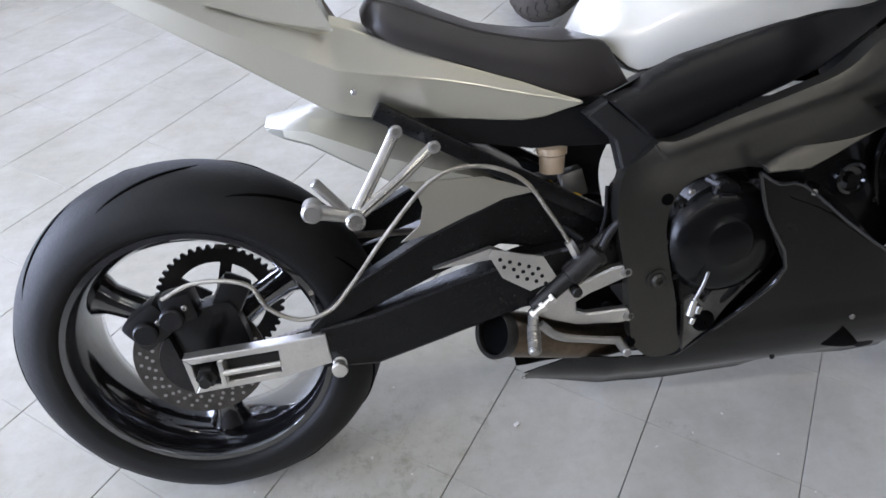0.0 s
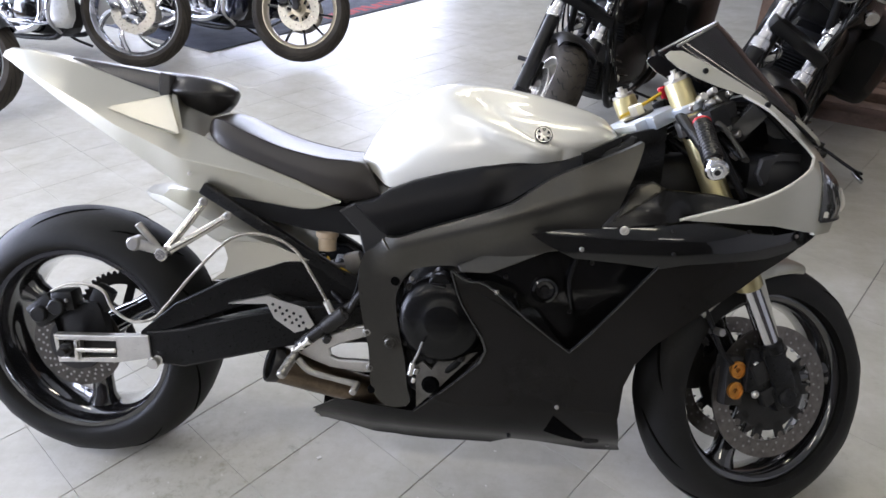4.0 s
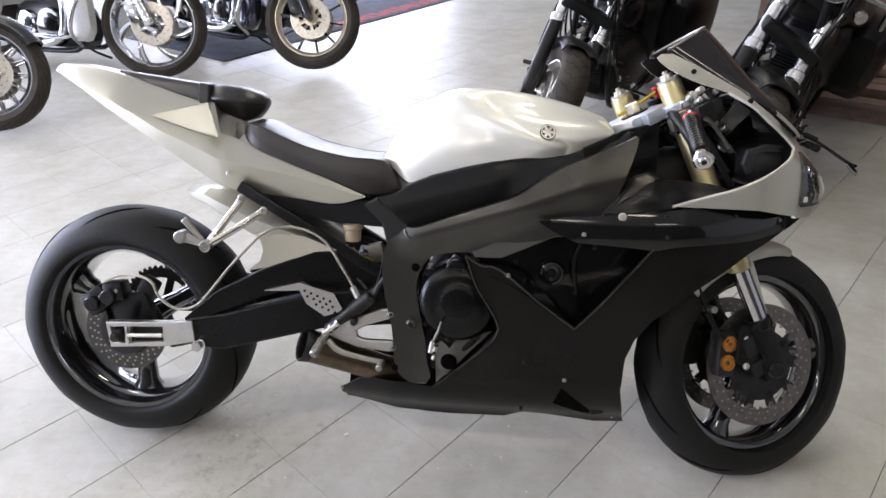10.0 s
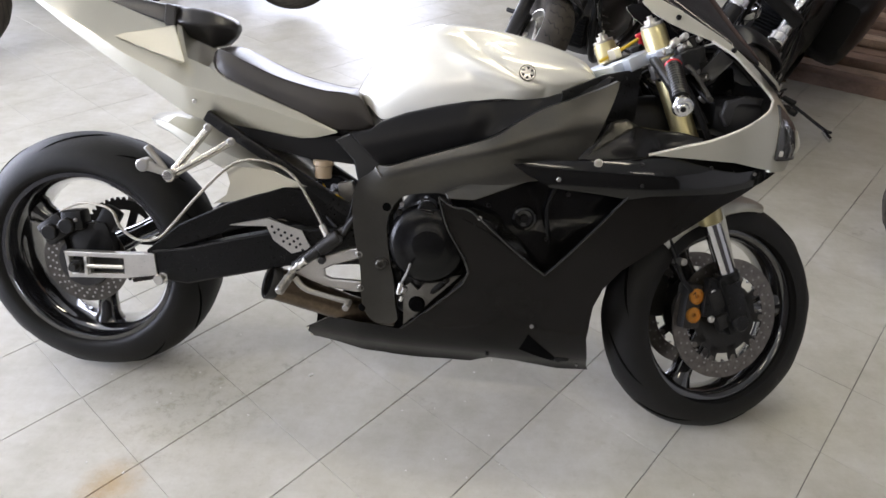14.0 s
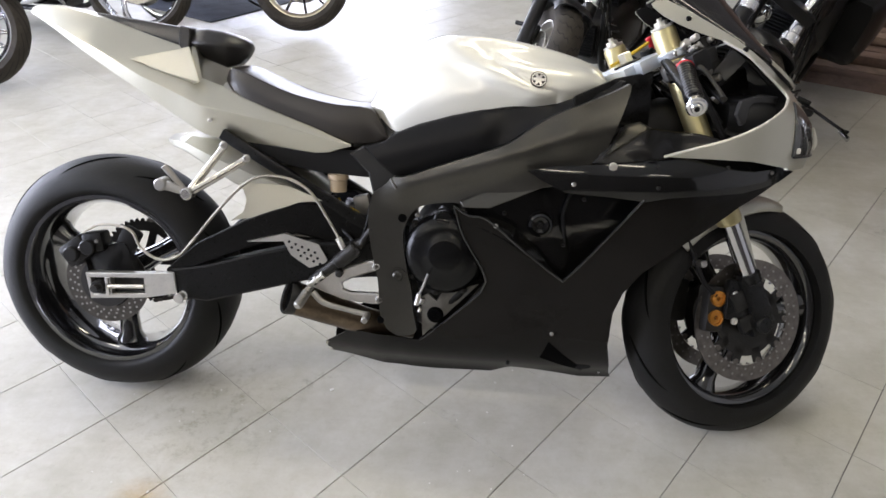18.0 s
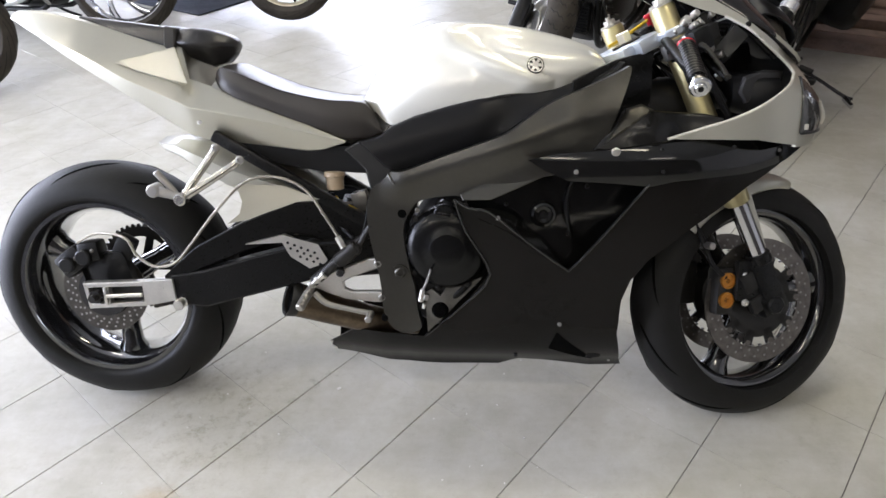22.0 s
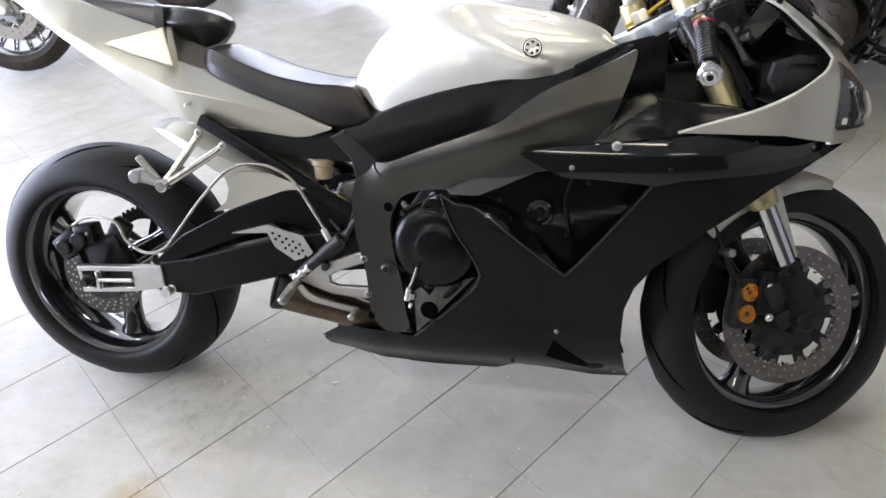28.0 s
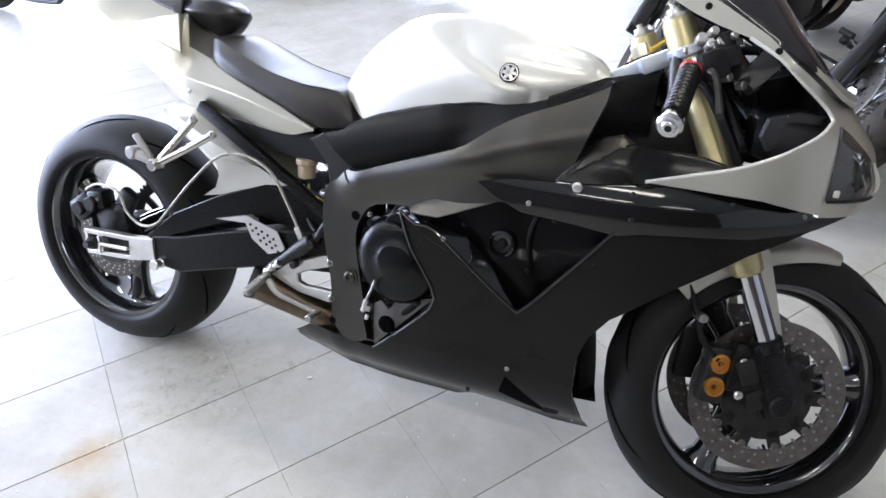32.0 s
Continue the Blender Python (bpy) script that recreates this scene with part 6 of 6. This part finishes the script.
def cruiser(label, place, heading, lean, steer, tyre_r, rim_r, half, style, rim_mat, count, fork_mat, slider_mat, body_mat, bagger=True, tilt=30):
    """A V-twin cruiser; its front wheel stands at the origin and it points along x."""
    thing = tagged(new("cruiser_motorcycle"), label, "motorcycle", "parked motorcycles")
    rake = radians(tilt)
    ts = Matrix.Rotation(steer, 4, Vector((-math.sin(rake), 0, math.cos(rake))))
    hub = Matrix.Translation((0, 0, tyre_r)) @ ts
    spoked_wheel(thing, "front_wheel", hub, tyre_r, half, rim_r, style, rim_mat, count)
    spoked_wheel(thing, "rear_wheel", Matrix.Translation((-1.62, 0, 0.32)), 0.32, 0.08, 0.205, "bars", rim_mat, 9)
    ax = Vector((-math.sin(rake), 0, math.cos(rake)))
    for s in (-1, 1):
        o = Vector((0.0, s * 0.125, 0.0))
        leg = cyl(o, o + ax * 0.40, 0.036, 0.033, 20, bevel=0.006)
        cyl(o + Vector((0, -s * 0.05, 0)), o + Vector((0, s * 0.035, 0)), 0.026, segs=18, bm=leg, bevel=0.004)
        leg.transform(hub)
        lg = part("fork_slider", leg, slider_mat, thing, "fork slider")
        up = cyl(o + ax * 0.39, o + ax * 0.95, 0.0265, segs=20)
        up.transform(hub)
        part("fork_tube", up, fork_mat, lg, "bright fork tube")
        for lo, hi in ((0.385, 0.43), (0.60, 0.66)):
            col = cyl(o + ax * lo, o + ax * hi, 0.038, segs=20, bevel=0.005)
            col.transform(hub)
            part("fork_collar", col, bright_tube, lg)
        ca = box(0.07, 0.05, 0.13, pose(-0.125, s * 0.085, 0.06, 0, -25, 0), 0.014)
        ca.transform(hub)
        part("brake_caliper", ca, slider_mat, thing, "front brake caliper")
    sec = []
    for i in range(17):
        a = radians(35 + 110 * i / 16) if bagger else radians(84 + 70 * i / 16)
        row = []
        for k in range(9):
            c = math.pi * k / 8
            r = tyre_r + 0.028 - 0.06 * (1 - math.sin(c) ** 0.6)
            row.append((r * math.cos(a), -(half + 0.022) * math.cos(c), r * math.sin(a)))
        sec.append(row + [(p[0] * 0.985, p[1] * 0.95, p[2] * 0.985) for p in row[::-1]])
    f = loft(sec)
    f.transform(hub)
    part("front_fender", f, body_mat, thing, "rounded front fender", 60)
    tb = box(0.10, 0.32, 0.05, Matrix.Translation(ax * 0.72) , 0.012)
    box(0.10, 0.30, 0.05, Matrix.Translation(ax * 0.52 + Vector((0.01, 0, 0))), 0.012, tb)
    tb.transform(hub)
    part("triple_tree", tb, slider_mat, thing)
    lamp_at = Matrix.Translation(ax * 0.66 + Vector((0.06, 0, 0))) @ pose(0, 0, 0, 0, 0, -90) if bagger else Matrix.Translation(ax * 0.84 + Vector((0.05, 0, 0))) @ pose(0, 0, 0, 0, 0, -90) @ Matrix.Scale(0.68, 4)
    hl = lathe([(0, 0.02), (0.02, 0.07), (0.09, 0.10), (0.15, 0.10), (0.155, 0.09), (0.15, 0.002)], lamp_at, 28)
    hl.transform(hub)
    part("headlight", hl, chrome if bagger else matt_black, thing, "round headlight shell")
    hb = tube([(-0.55, -0.40, 0.62), (-0.48, -0.30, 0.70), (-0.42, -0.1, 0.68), (-0.42, 0.1, 0.68), (-0.48, 0.30, 0.70), (-0.55, 0.40, 0.62)], 0.014, 5, 12)
    hb.transform(Matrix.Translation((0, 0, tyre_r)) @ ts)
    part("handlebar", hb, chrome, thing)
    fr = bmesh.new()
    for s in (-1, 1):
        tube([(-0.40, s * 0.05, 0.95), (-0.46, s * 0.11, 0.6), (-0.55, s * 0.13, 0.22), (-0.75, s * 0.13, 0.15), (-1.25, s * 0.13, 0.17), (-1.55, s * 0.12, 0.35)], 0.019, 4, 12, fr)
        tube([(-0.40, s * 0.04, 0.98), (-0.85, s * 0.07, 0.80), (-1.25, s * 0.12, 0.62), (-1.62, s * 0.13, 0.34)], 0.018, 4, 12, fr)
    part("frame", fr, matt_black, thing)
    case = loft([ring(x, w, zl, zt, 0.55, 20) for x, w, zl, zt in ((-0.56, 0.08, 0.22, 0.40), (-0.62, 0.13, 0.17, 0.46), (-0.85, 0.15, 0.16, 0.50), (-1.12, 0.14, 0.18, 0.48), (-1.20, 0.10, 0.22, 0.42))])
    part("engine_case", case, cast_dark, thing)
    part("primary_cover", lathe([(-0.15, 0.14), (-0.185, 0.13), (-0.195, 0.10), (-0.195, 0.002)], pose(-0.78, 0, 0.32), 32), black_gloss if bagger else matt_black, thing, "round engine cover")
    part("timing_cover", lathe([(-0.15, 0.10), (-0.18, 0.09), (-0.19, 0.06), (-0.19, 0.002)], pose(-1.02, 0, 0.33), 32), chrome if bagger else matt_black, thing)
    for t in (-24, 22):
        barrel = part("cylinder", box(0.13, 0.15, 0.24, pose(-0.84, 0, 0.45, 0, t, 0) @ pose(0, 0, 0.12), 0.02), cast_dark if bagger else matt_black, thing, "finned cylinder")
        for i in range(11):
            part("fin", box(0.17, 0.19, 0.008, pose(-0.84, 0, 0.45, 0, t, 0) @ pose(0, 0, 0.03 + 0.019 * i), 0.003), cast_dark if bagger else black_satin, barrel)
        part("rocker_cover", box(0.16, 0.17, 0.07, pose(-0.84, 0, 0.45, 0, t, 0) @ pose(0, 0, 0.27), 0.02), chrome if bagger else matt_black, thing)
    part("air_cleaner", lathe([(-0.17, 0.05), (-0.19, 0.085), (-0.23, 0.085), (-0.24, 0.07), (-0.24, 0.002)], pose(-0.84, 0, 0.60), 28), chrome if bagger else matt_black, thing, "round air cleaner")
    part("header_pipe", tube([(-0.72, -0.13, 0.60), (-0.62, -0.19, 0.48), (-0.66, -0.20, 0.28), (-0.85, -0.20, 0.20), (-1.25, -0.20, 0.20)], 0.026, 6, 16), chrome if bagger else cast_dark, thing, "header pipe")
    part("muffler", tube([(-1.20, -0.20, 0.20), (-1.35, -0.205, 0.205), (-1.95, -0.215, 0.24)], [0.03, 0.048, 0.05, 0.046], 5, 18), chrome, thing, "long chrome muffler")
    if bagger:
        for s in (-1, 1):
            part("crash_bar", tube([(-0.46, s * 0.08, 0.62), (-0.40, s * 0.30, 0.50), (-0.45, s * 0.32, 0.32), (-0.56, s * 0.14, 0.20)], 0.016, 6, 12), chrome, thing)
    else:
        # oil cooler, horn, intake, header pipes and foot controls of the black ones
        cool = box(0.05, 0.20, 0.17, pose(-0.47, 0, 0.34, 0, 10, 0), 0.012)
        for i in range(9):
            box(0.010, 0.19, 0.005, pose(-0.47, 0, 0.34, 0, 10, 0) @ pose(0.027, 0, -0.07 + 0.0175 * i), 0.0, cool)
        part("oil_cooler", cool, black_satin, thing, "black finned oil cooler")
        for s in (-1, 1):
            part("saddlebag", loft([ring(x, w, zl, zt, 0.5, 20) for x, w, zl, zt in ((-1.20, 0.07, 0.38, 0.64), (-1.28, 0.11, 0.30, 0.70), (-1.72, 0.12, 0.30, 0.70), (-1.90, 0.09, 0.36, 0.66))]), black_satin, thing, "black saddlebag", 50).location = (0, s * 0.22, 0)
            ctl = tube([(-0.56, s * 0.13, 0.24), (-0.48, s * 0.20, 0.27), (-0.43, s * 0.25, 0.31)], 0.012, 4, 10)
            box(0.07, 0.02, 0.05, pose(-0.47, s * 0.20, 0.28, 0, 20, 0), 0.006, ctl)
            con = part("foot_control", ctl, black_satin, thing, "black forward foot control")
            part("peg", lathe([(0, 0.010), (0.004, 0.016), (0.02, 0.016), (0.024, 0.013), (0.03, 0.017), (0.05, 0.017), (0.054, 0.013), (0.06, 0.017), (0.085, 0.016), (0.09, 0.008)], pose(-0.43, s * 0.245, 0.31, 0, 0, 0 if s > 0 else 180), 16), black_plastic, con)
            part("pedal_arm", tube([(-0.45, s * 0.235, 0.29), (-0.38, s * 0.26, 0.34), (-0.31, s * 0.27, 0.39)], 0.007, 4, 8), chrome, con, "chrome foot lever")
            part("pedal_pad", cyl((-0.31, s * 0.25, 0.39), (-0.31, s * 0.31, 0.39), 0.012, segs=14, bevel=0.003), black_plastic, con)
            for k in range(5):
                q = 0.10 + 0.025 * k
                part("cable", tube([(-0.44 - 0.01 * k, s * (0.16 - 0.02 * k), tyre_r + 0.62), (-0.36, s * (0.10 + 0.02 * k), tyre_r + 0.36 - 0.03 * k), (-0.46, s * q, 0.52 - 0.04 * k), (-0.62, s * (q + 0.02), 0.44 - 0.03 * k)], 0.0055 + 0.001 * (k % 2), 5, 8), black_gloss if k % 2 else black_plastic, thing)
                part("cable_tie", cyl((-0.445, s * q, 0.545 - 0.04 * k), (-0.458, s * q, 0.527 - 0.04 * k), 0.0095, segs=10), alu, thing)
            part("shift_rod", cyl((-0.45, s * 0.23, 0.27), (-0.80, s * 0.20, 0.24), 0.006, segs=10), chrome, thing)
            mir = tube([(-0.47, s * 0.30, tyre_r + 0.70), (-0.44, s * 0.36, tyre_r + 0.80), (-0.43, s * 0.40, tyre_r + 0.84)], 0.007, 4, 8)
            mi = part("mirror_stem", mir, black_satin, thing)
            part("mirror_glass", lathe([(0, 0.004), (0.0, 0.050), (0.012, 0.055), (0.022, 0.035), (0.024, 0.003)], pose(-0.44, s * 0.42, tyre_r + 0.85, 0, 0, -90), 24), black_gloss, mi)
        part("horn", lathe([(0, 0.02), (0.0, 0.045), (0.018, 0.050), (0.026, 0.040), (0.028, 0.003)], pose(-0.50, -0.10, 0.60, 0, 0, -70), 24), chrome, thing, "round chrome horn cover")
        part("second_header", tube([(-0.98, -0.12, 0.58), (-0.92, -0.20, 0.50), (-0.94, -0.22, 0.34), (-1.05, -0.215, 0.27), (-1.35, -0.21, 0.27)], 0.026, 6, 16), cast_dark, thing, "dark header pipe")
        for cx, cz, cr, cy in ((-0.78, 0.32, 0.118, 0.186), (-1.02, 0.33, 0.082, 0.182)):
            for i in range(7):
                a = 2 * math.pi * i / 7
                part("cover_screw", bolt((cx + cr * math.cos(a), -cy, cz + cr * math.sin(a)), 0.008, 0.007), chrome, thing)
        part("intake", loft([ring(x, w, zl, zt, 0.6, 20) for x, w, zl, zt in ((-0.66, 0.06, 0.60, 0.68), (-0.72, 0.12, 0.56, 0.72), (-0.92, 0.13, 0.56, 0.72), (-1.0, 0.08, 0.60, 0.68))]), black_satin, thing, "black intake cover", 50)
        bez = lathe([(0.145, 0.101), (0.156, 0.104), (0.168, 0.102), (0.170, 0.092), (0.160, 0.090)], lamp_at, 36, None, True)
        bez.transform(hub)
        part("headlight_ring", bez, chrome, thing, "chrome headlight ring")
        lens = lathe([(0.158, 0.091), (0.166, 0.06), (0.169, 0.002)], lamp_at, 28)
        lens.transform(hub)
        part("headlight_lens", lens, lamp_glass, thing)
        part("side_cover", loft([ring(x, w, zl, zt, 0.5, 20) for x, w, zl, zt in ((-1.02, 0.10, 0.36, 0.66), (-1.10, 0.16, 0.30, 0.70), (-1.40, 0.15, 0.34, 0.70), (-1.48, 0.10, 0.40, 0.66))]), matt_black, thing, "black side cover")
        for s in (-1, 1):
            sg = lathe([(0, 0.004), (0.02, 0.022), (0.05, 0.028), (0.062, 0.026), (0.06, 0.003)], Matrix.Translation(ax * 0.78 + Vector((0.02, s * 0.20, 0))) @ pose(0, 0, 0, 0, 0, -90), 18)
            sg.transform(hub)
            part("turn_signal", sg, bright_tube, thing, "small chrome turn signal")
            st = tube([ax * 0.76 + Vector((0, s * 0.13, 0)), ax * 0.78 + Vector((0.01, s * 0.19, 0))], 0.008, 1, 8)
            st.transform(hub)
            part("signal_stem", st, matt_black, thing)
            ho = tube([Vector((-0.10, s * 0.11, 0.10)), ax * 0.25 + Vector((-0.05, s * 0.15, 0)), ax * 0.55 + Vector((-0.03, s * 0.14, 0)), ax * 0.80 + Vector((-0.02, s * 0.08, 0))], 0.006, 5, 8)
            ho.transform(hub)
            part("brake_hose", ho, rubber, thing)
    for s in (-1, 1):
        if bagger:
            part("footboard", box(0.30, 0.10, 0.025, pose(-0.70, s * 0.25, 0.27), 0.01), chrome, thing)
        if bagger:
            part("saddlebag", loft([ring(x, w, zl, zt, 0.5, 20) for x, w, zl, zt in ((-1.25, 0.07, 0.40, 0.62), (-1.32, 0.10, 0.32, 0.68), (-1.75, 0.11, 0.30, 0.69), (-1.98, 0.09, 0.36, 0.66))]), body_mat, thing, "hard saddlebag", 50).location = (0, s * 0.22, 0)
            part("lower_fairing", loft([ring(x, w, zl, zt, 0.5, 16) for x, w, zl, zt in ((-0.36, 0.03, 0.30, 0.66), (-0.42, 0.06, 0.24, 0.72), (-0.50, 0.06, 0.24, 0.72), (-0.56, 0.03, 0.30, 0.66))]), body_mat, thing, "painted leg shield", 60).location = (0, s * 0.20, 0)
    tk = []
    for x, w, zl, zt in ((-0.44, 0.03, 0.86, 0.93), (-0.50, 0.10, 0.78, 0.98), (-0.62, 0.15, 0.74, 1.02), (-0.80, 0.16, 0.73, 1.0), (-0.98, 0.12, 0.74, 0.92), (-1.06, 0.06, 0.76, 0.86)):
        tk.append(ring(x, w, zl, zt, 0.7, 24))
    part("fuel_tank", loft(tk), body_mat, thing, "teardrop fuel tank", 70)
    part("saddle", loft([ring(x, w, zl, zt, 0.6, 20) for x, w, zl, zt in ((-1.02, 0.08, 0.72, 0.80), (-1.10, 0.15, 0.68, 0.80), (-1.30, 0.18, 0.64, 0.78), (-1.46, 0.14, 0.68, 0.88), (-1.75, 0.13, 0.70, 0.88), (-1.82, 0.08, 0.74, 0.84))]), leather, thing, "black saddle", 60)
    sec = []
    for i in range(15):
        a = radians(20 + 150 * i / 14)
        row = []
        for k in range(9):
            c = math.pi * k / 8
            r = 0.365 - 0.07 * (1 - math.sin(c) ** 0.6)
            row.append((-1.62 + r * math.cos(a), -0.11 * math.cos(c), 0.32 + r * math.sin(a)))
        sec.append(row + [(-1.62 + (p[0] + 1.62) * 0.985, p[1] * 0.95, 0.32 + (p[2] - 0.32) * 0.985) for p in row[::-1]])
    part("rear_fender", loft(sec), body_mat, thing, "", 60)
    if bagger:
        part("side_stand", tube([(-0.85, 0.14, 0.17), (-0.80, 0.22, 0.10), (-0.70, 0.27, 0.055)], 0.011, 4, 10), cast_dark, thing)
    else:
        sd = part("side_stand", tube([(-0.85, 0.14, 0.20), (-0.80, 0.30, 0.20), (-0.76, 0.46, 0.185), (-0.72, 0.50, 0.20)], 0.008, 4, 10), cast_dark, thing, "side stand swung out")
        part("stand_foot", tube([(-0.75, 0.47, 0.178), (-0.66, 0.52, 0.19)], 0.013, 2, 10, None, 0.5), chrome, sd)
    thing.matrix_world = pose(place[0], place[1], 0.006 + half * 0.6 * abs(math.sin(radians(lean))) * 0.5, 0, 0, heading) @ pose(0, 0, 0, -lean, 0, 0)
    return thing


lamp_glass = mat("lamp_glass", (0.20, 0.215, 0.225), 0.08, 0.5, 0.8, 0.3, 120, 0.3, 25)
disc_bright = mat("polished_disc", (0.46, 0.44, 0.39), 0.3, 0.95, 0, 0.1, 300, 0.1, 40)
cream_rim = mat("machined_rim", (0.62, 0.55, 0.42), 0.35, 0.8, 0.1, 0.05, 200, 0.12, 20)
navy_paint = mat("navy_paint", (0.012, 0.014, 0.03), 0.18, 0.1, 0.8, 0, 60, 0.2, 5)
pearl_paint = mat("pearl_paint", (0.66, 0.66, 0.64), 0.3, 0.1, 0.6, 0, 60, 0.05, 5)
# pointing to the right and a little towards the front
cruiser("chrome-wheeled white and black touring cruiser parked on the floor", (-2.11, 2.12), -8, 8, 0.5, 0.325, 0.235, 0.065, "pair", chrome, 15, chrome, alu, black_gloss)
cruiser("white touring cruiser with twisted chrome wheel beside a mat", (-1.64, 3.24), -14, 8, 0.45, 0.368, 0.288, 0.065, "twist", chrome, 7, chrome, chrome, pearl_paint)
cruiser("navy touring cruiser with cream machined wheel", (-0.57, 3.52), -30, 8, 0.6, 0.355, 0.262, 0.065, "bars", cream_rim, 10, chrome, black_gloss, navy_paint)
# facing the room, leaning on their stands
cruiser("black cruiser with blacked-out fork and chrome tubes", (1.085, 1.886), -118.5, 4.9, 0.683, 0.315, 0.205, 0.078, "pair", alu, 9, bright_tube, matt_black, matt_black, False, 39.2)
cruiser("black cruiser with chrome fork tubes and fat tyre", (1.769, 1.414), -123.3, 13.8, 0.675, 0.32, 0.22, 0.078, "bars", chrome, 9, bright_tube, matt_black, matt_black, False, 36.8)
# pointing across the aisle from the right-hand side
cruiser("touring cruiser with a pale slotted wheel across the aisle", (2.655, 0.712), 172, 7, 0.0, 0.325, 0.245, 0.065, "bars", cream_rim, 10, chrome, alu, matt_black)

# mat with a printed border
mat_thing = tagged(new("floor_mat"), "blue-grey carpet mat with a red printed band", "mat")
mat_thing.matrix_world = pose(-1.339, 3.705, 0.0004, 0, 0, 58.8)
part("carpet", box(3.4, 2.2, 0.008, pose(1.7, 1.1, 0.004), 0.003), carpet, mat_thing)
for i in range(16):
    part("printed_bar", box(0.075, 0.15 + 0.02 * (i % 3), 0.001, pose(1.45 + 0.115 * i, 0.16, 0.0086, 0, 0, 14 * ((i % 3) - 1))), red_print, mat_thing)

# timber plinth and dark wall along the right-hand side
plinth = tagged(new("timber_plinth"), "worn dark brown timber steps along the wall", "plinth")
plinth.matrix_world = pose(2.17, 3.08, 0, 0, 0, -29.5)
for i in range(8):
    up = 0.05 + 0.055 * (i // 2)
    part("board", box(5.2, 0.14, 0.045, pose(2.7, 0.08 + 0.15 * i, up + 0.0015 * (i % 2)), 0.004), brown_worn if i % 3 == 1 else brown_wood, plinth)
    part("riser", box(5.2, 0.025, up - 0.024, pose(2.7, 0.03 + 0.15 * i, (up - 0.024) / 2), 0.0), brown_wood, plinth)
tagged(part("wall_side", box(5.3, 0.15, 3.58, pose(2.17, 3.08, 1.79, 0, 0, -29.5) @ pose(2.7, 1.38, 0)), brown_wood), "dark timber-clad partition wall", "wall", kind="structure")

# ---- floor tiles, the nearest as pieces, the rest in one mesh ----
SIDE, GAP, THIN = 0.3048, 0.0022, 0.0007
origin = Vector((0.75, -0.15, 0))
gu, gv = Vector((math.cos(GRID), math.sin(GRID), 0)), Vector((-math.sin(GRID), math.cos(GRID), 0))
tb = bmesh.new()
hx, hy = SIDE / 2 - THIN / 2, SIDE / 2 - GAP / 2
c = 0.0006
top = [tb.verts.new((sx * (hx - c), sy * (hy - c), 0)) for sx, sy in ((-1, -1), (1, -1), (1, 1), (-1, 1))]
mid = [tb.verts.new((sx * hx, sy * hy, -c)) for sx, sy in ((-1, -1), (1, -1), (1, 1), (-1, 1))]
bot = [tb.verts.new((sx * hx, sy * hy, -0.006)) for sx, sy in ((-1, -1), (1, -1), (1, 1), (-1, 1))]
tb.faces.new(top)
for i in range(4):
    j = (i + 1) % 4
    tb.faces.new((top[i], mid[i], mid[j], top[j]))
    tb.faces.new((mid[i], bot[i], bot[j], mid[j]))
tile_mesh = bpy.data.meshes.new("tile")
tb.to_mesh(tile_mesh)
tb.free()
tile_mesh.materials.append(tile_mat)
cells = []
for i in range(-34, 35):
    for j in range(-34, 35):
        p = origin + gu * ((i + 0.5) * SIDE) + gv * ((j + 0.5) * SIDE)
        if -6.7 < p.x < 6.7 and -5.7 < p.y < 9.7:
            cells.append(((p - Vector((0.6, 0.5, 0))).length, p))
cells.sort(key=lambda q: q[0])
rest_v, rest_f = [], []
for k, (d, p) in enumerate(cells):
    m = Matrix.Translation(p + Vector((0, 0, rng.uniform(-0.0004, 0.0)))) @ Matrix.Rotation(GRID, 4, "Z") @ Matrix.Rotation(math.pi * rng.randrange(2), 4, "Z")
    if k < 300:
        ob = new("tile", tile_mesh)
        ob.parent = floor
        ob.matrix_local = m
    else:
        n0 = len(rest_v)
        rest_v += [m @ vert.co for vert in tile_mesh.vertices]
        rest_f += [[n0 + i for i in f.vertices] for f in tile_mesh.polygons]
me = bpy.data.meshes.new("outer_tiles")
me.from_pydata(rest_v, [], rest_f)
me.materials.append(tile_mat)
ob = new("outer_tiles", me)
ob.parent = floor
tagged(ob, kind="stuff")

# crumbs of paint and grit on the floor
crumbs = bmesh.new()
for i in range(46):
    x, y = rng.uniform(-0.3, 1.5), rng.uniform(-0.75, 0.05)
    box(rng.uniform(0.002, 0.006), rng.uniform(0.002, 0.004), 0.0015, pose(x, y, 0.0008, 0, 0, rng.uniform(0, 180)), 0, crumbs)
box(0.012, 0.007, 0.003, pose(0.477, -0.111, 0.0016, 0, 0, 30), 0, crumbs)
tagged(part("grit", crumbs, white_paint), "small pale crumbs scattered over the tiles", "grit", kind="stuff")
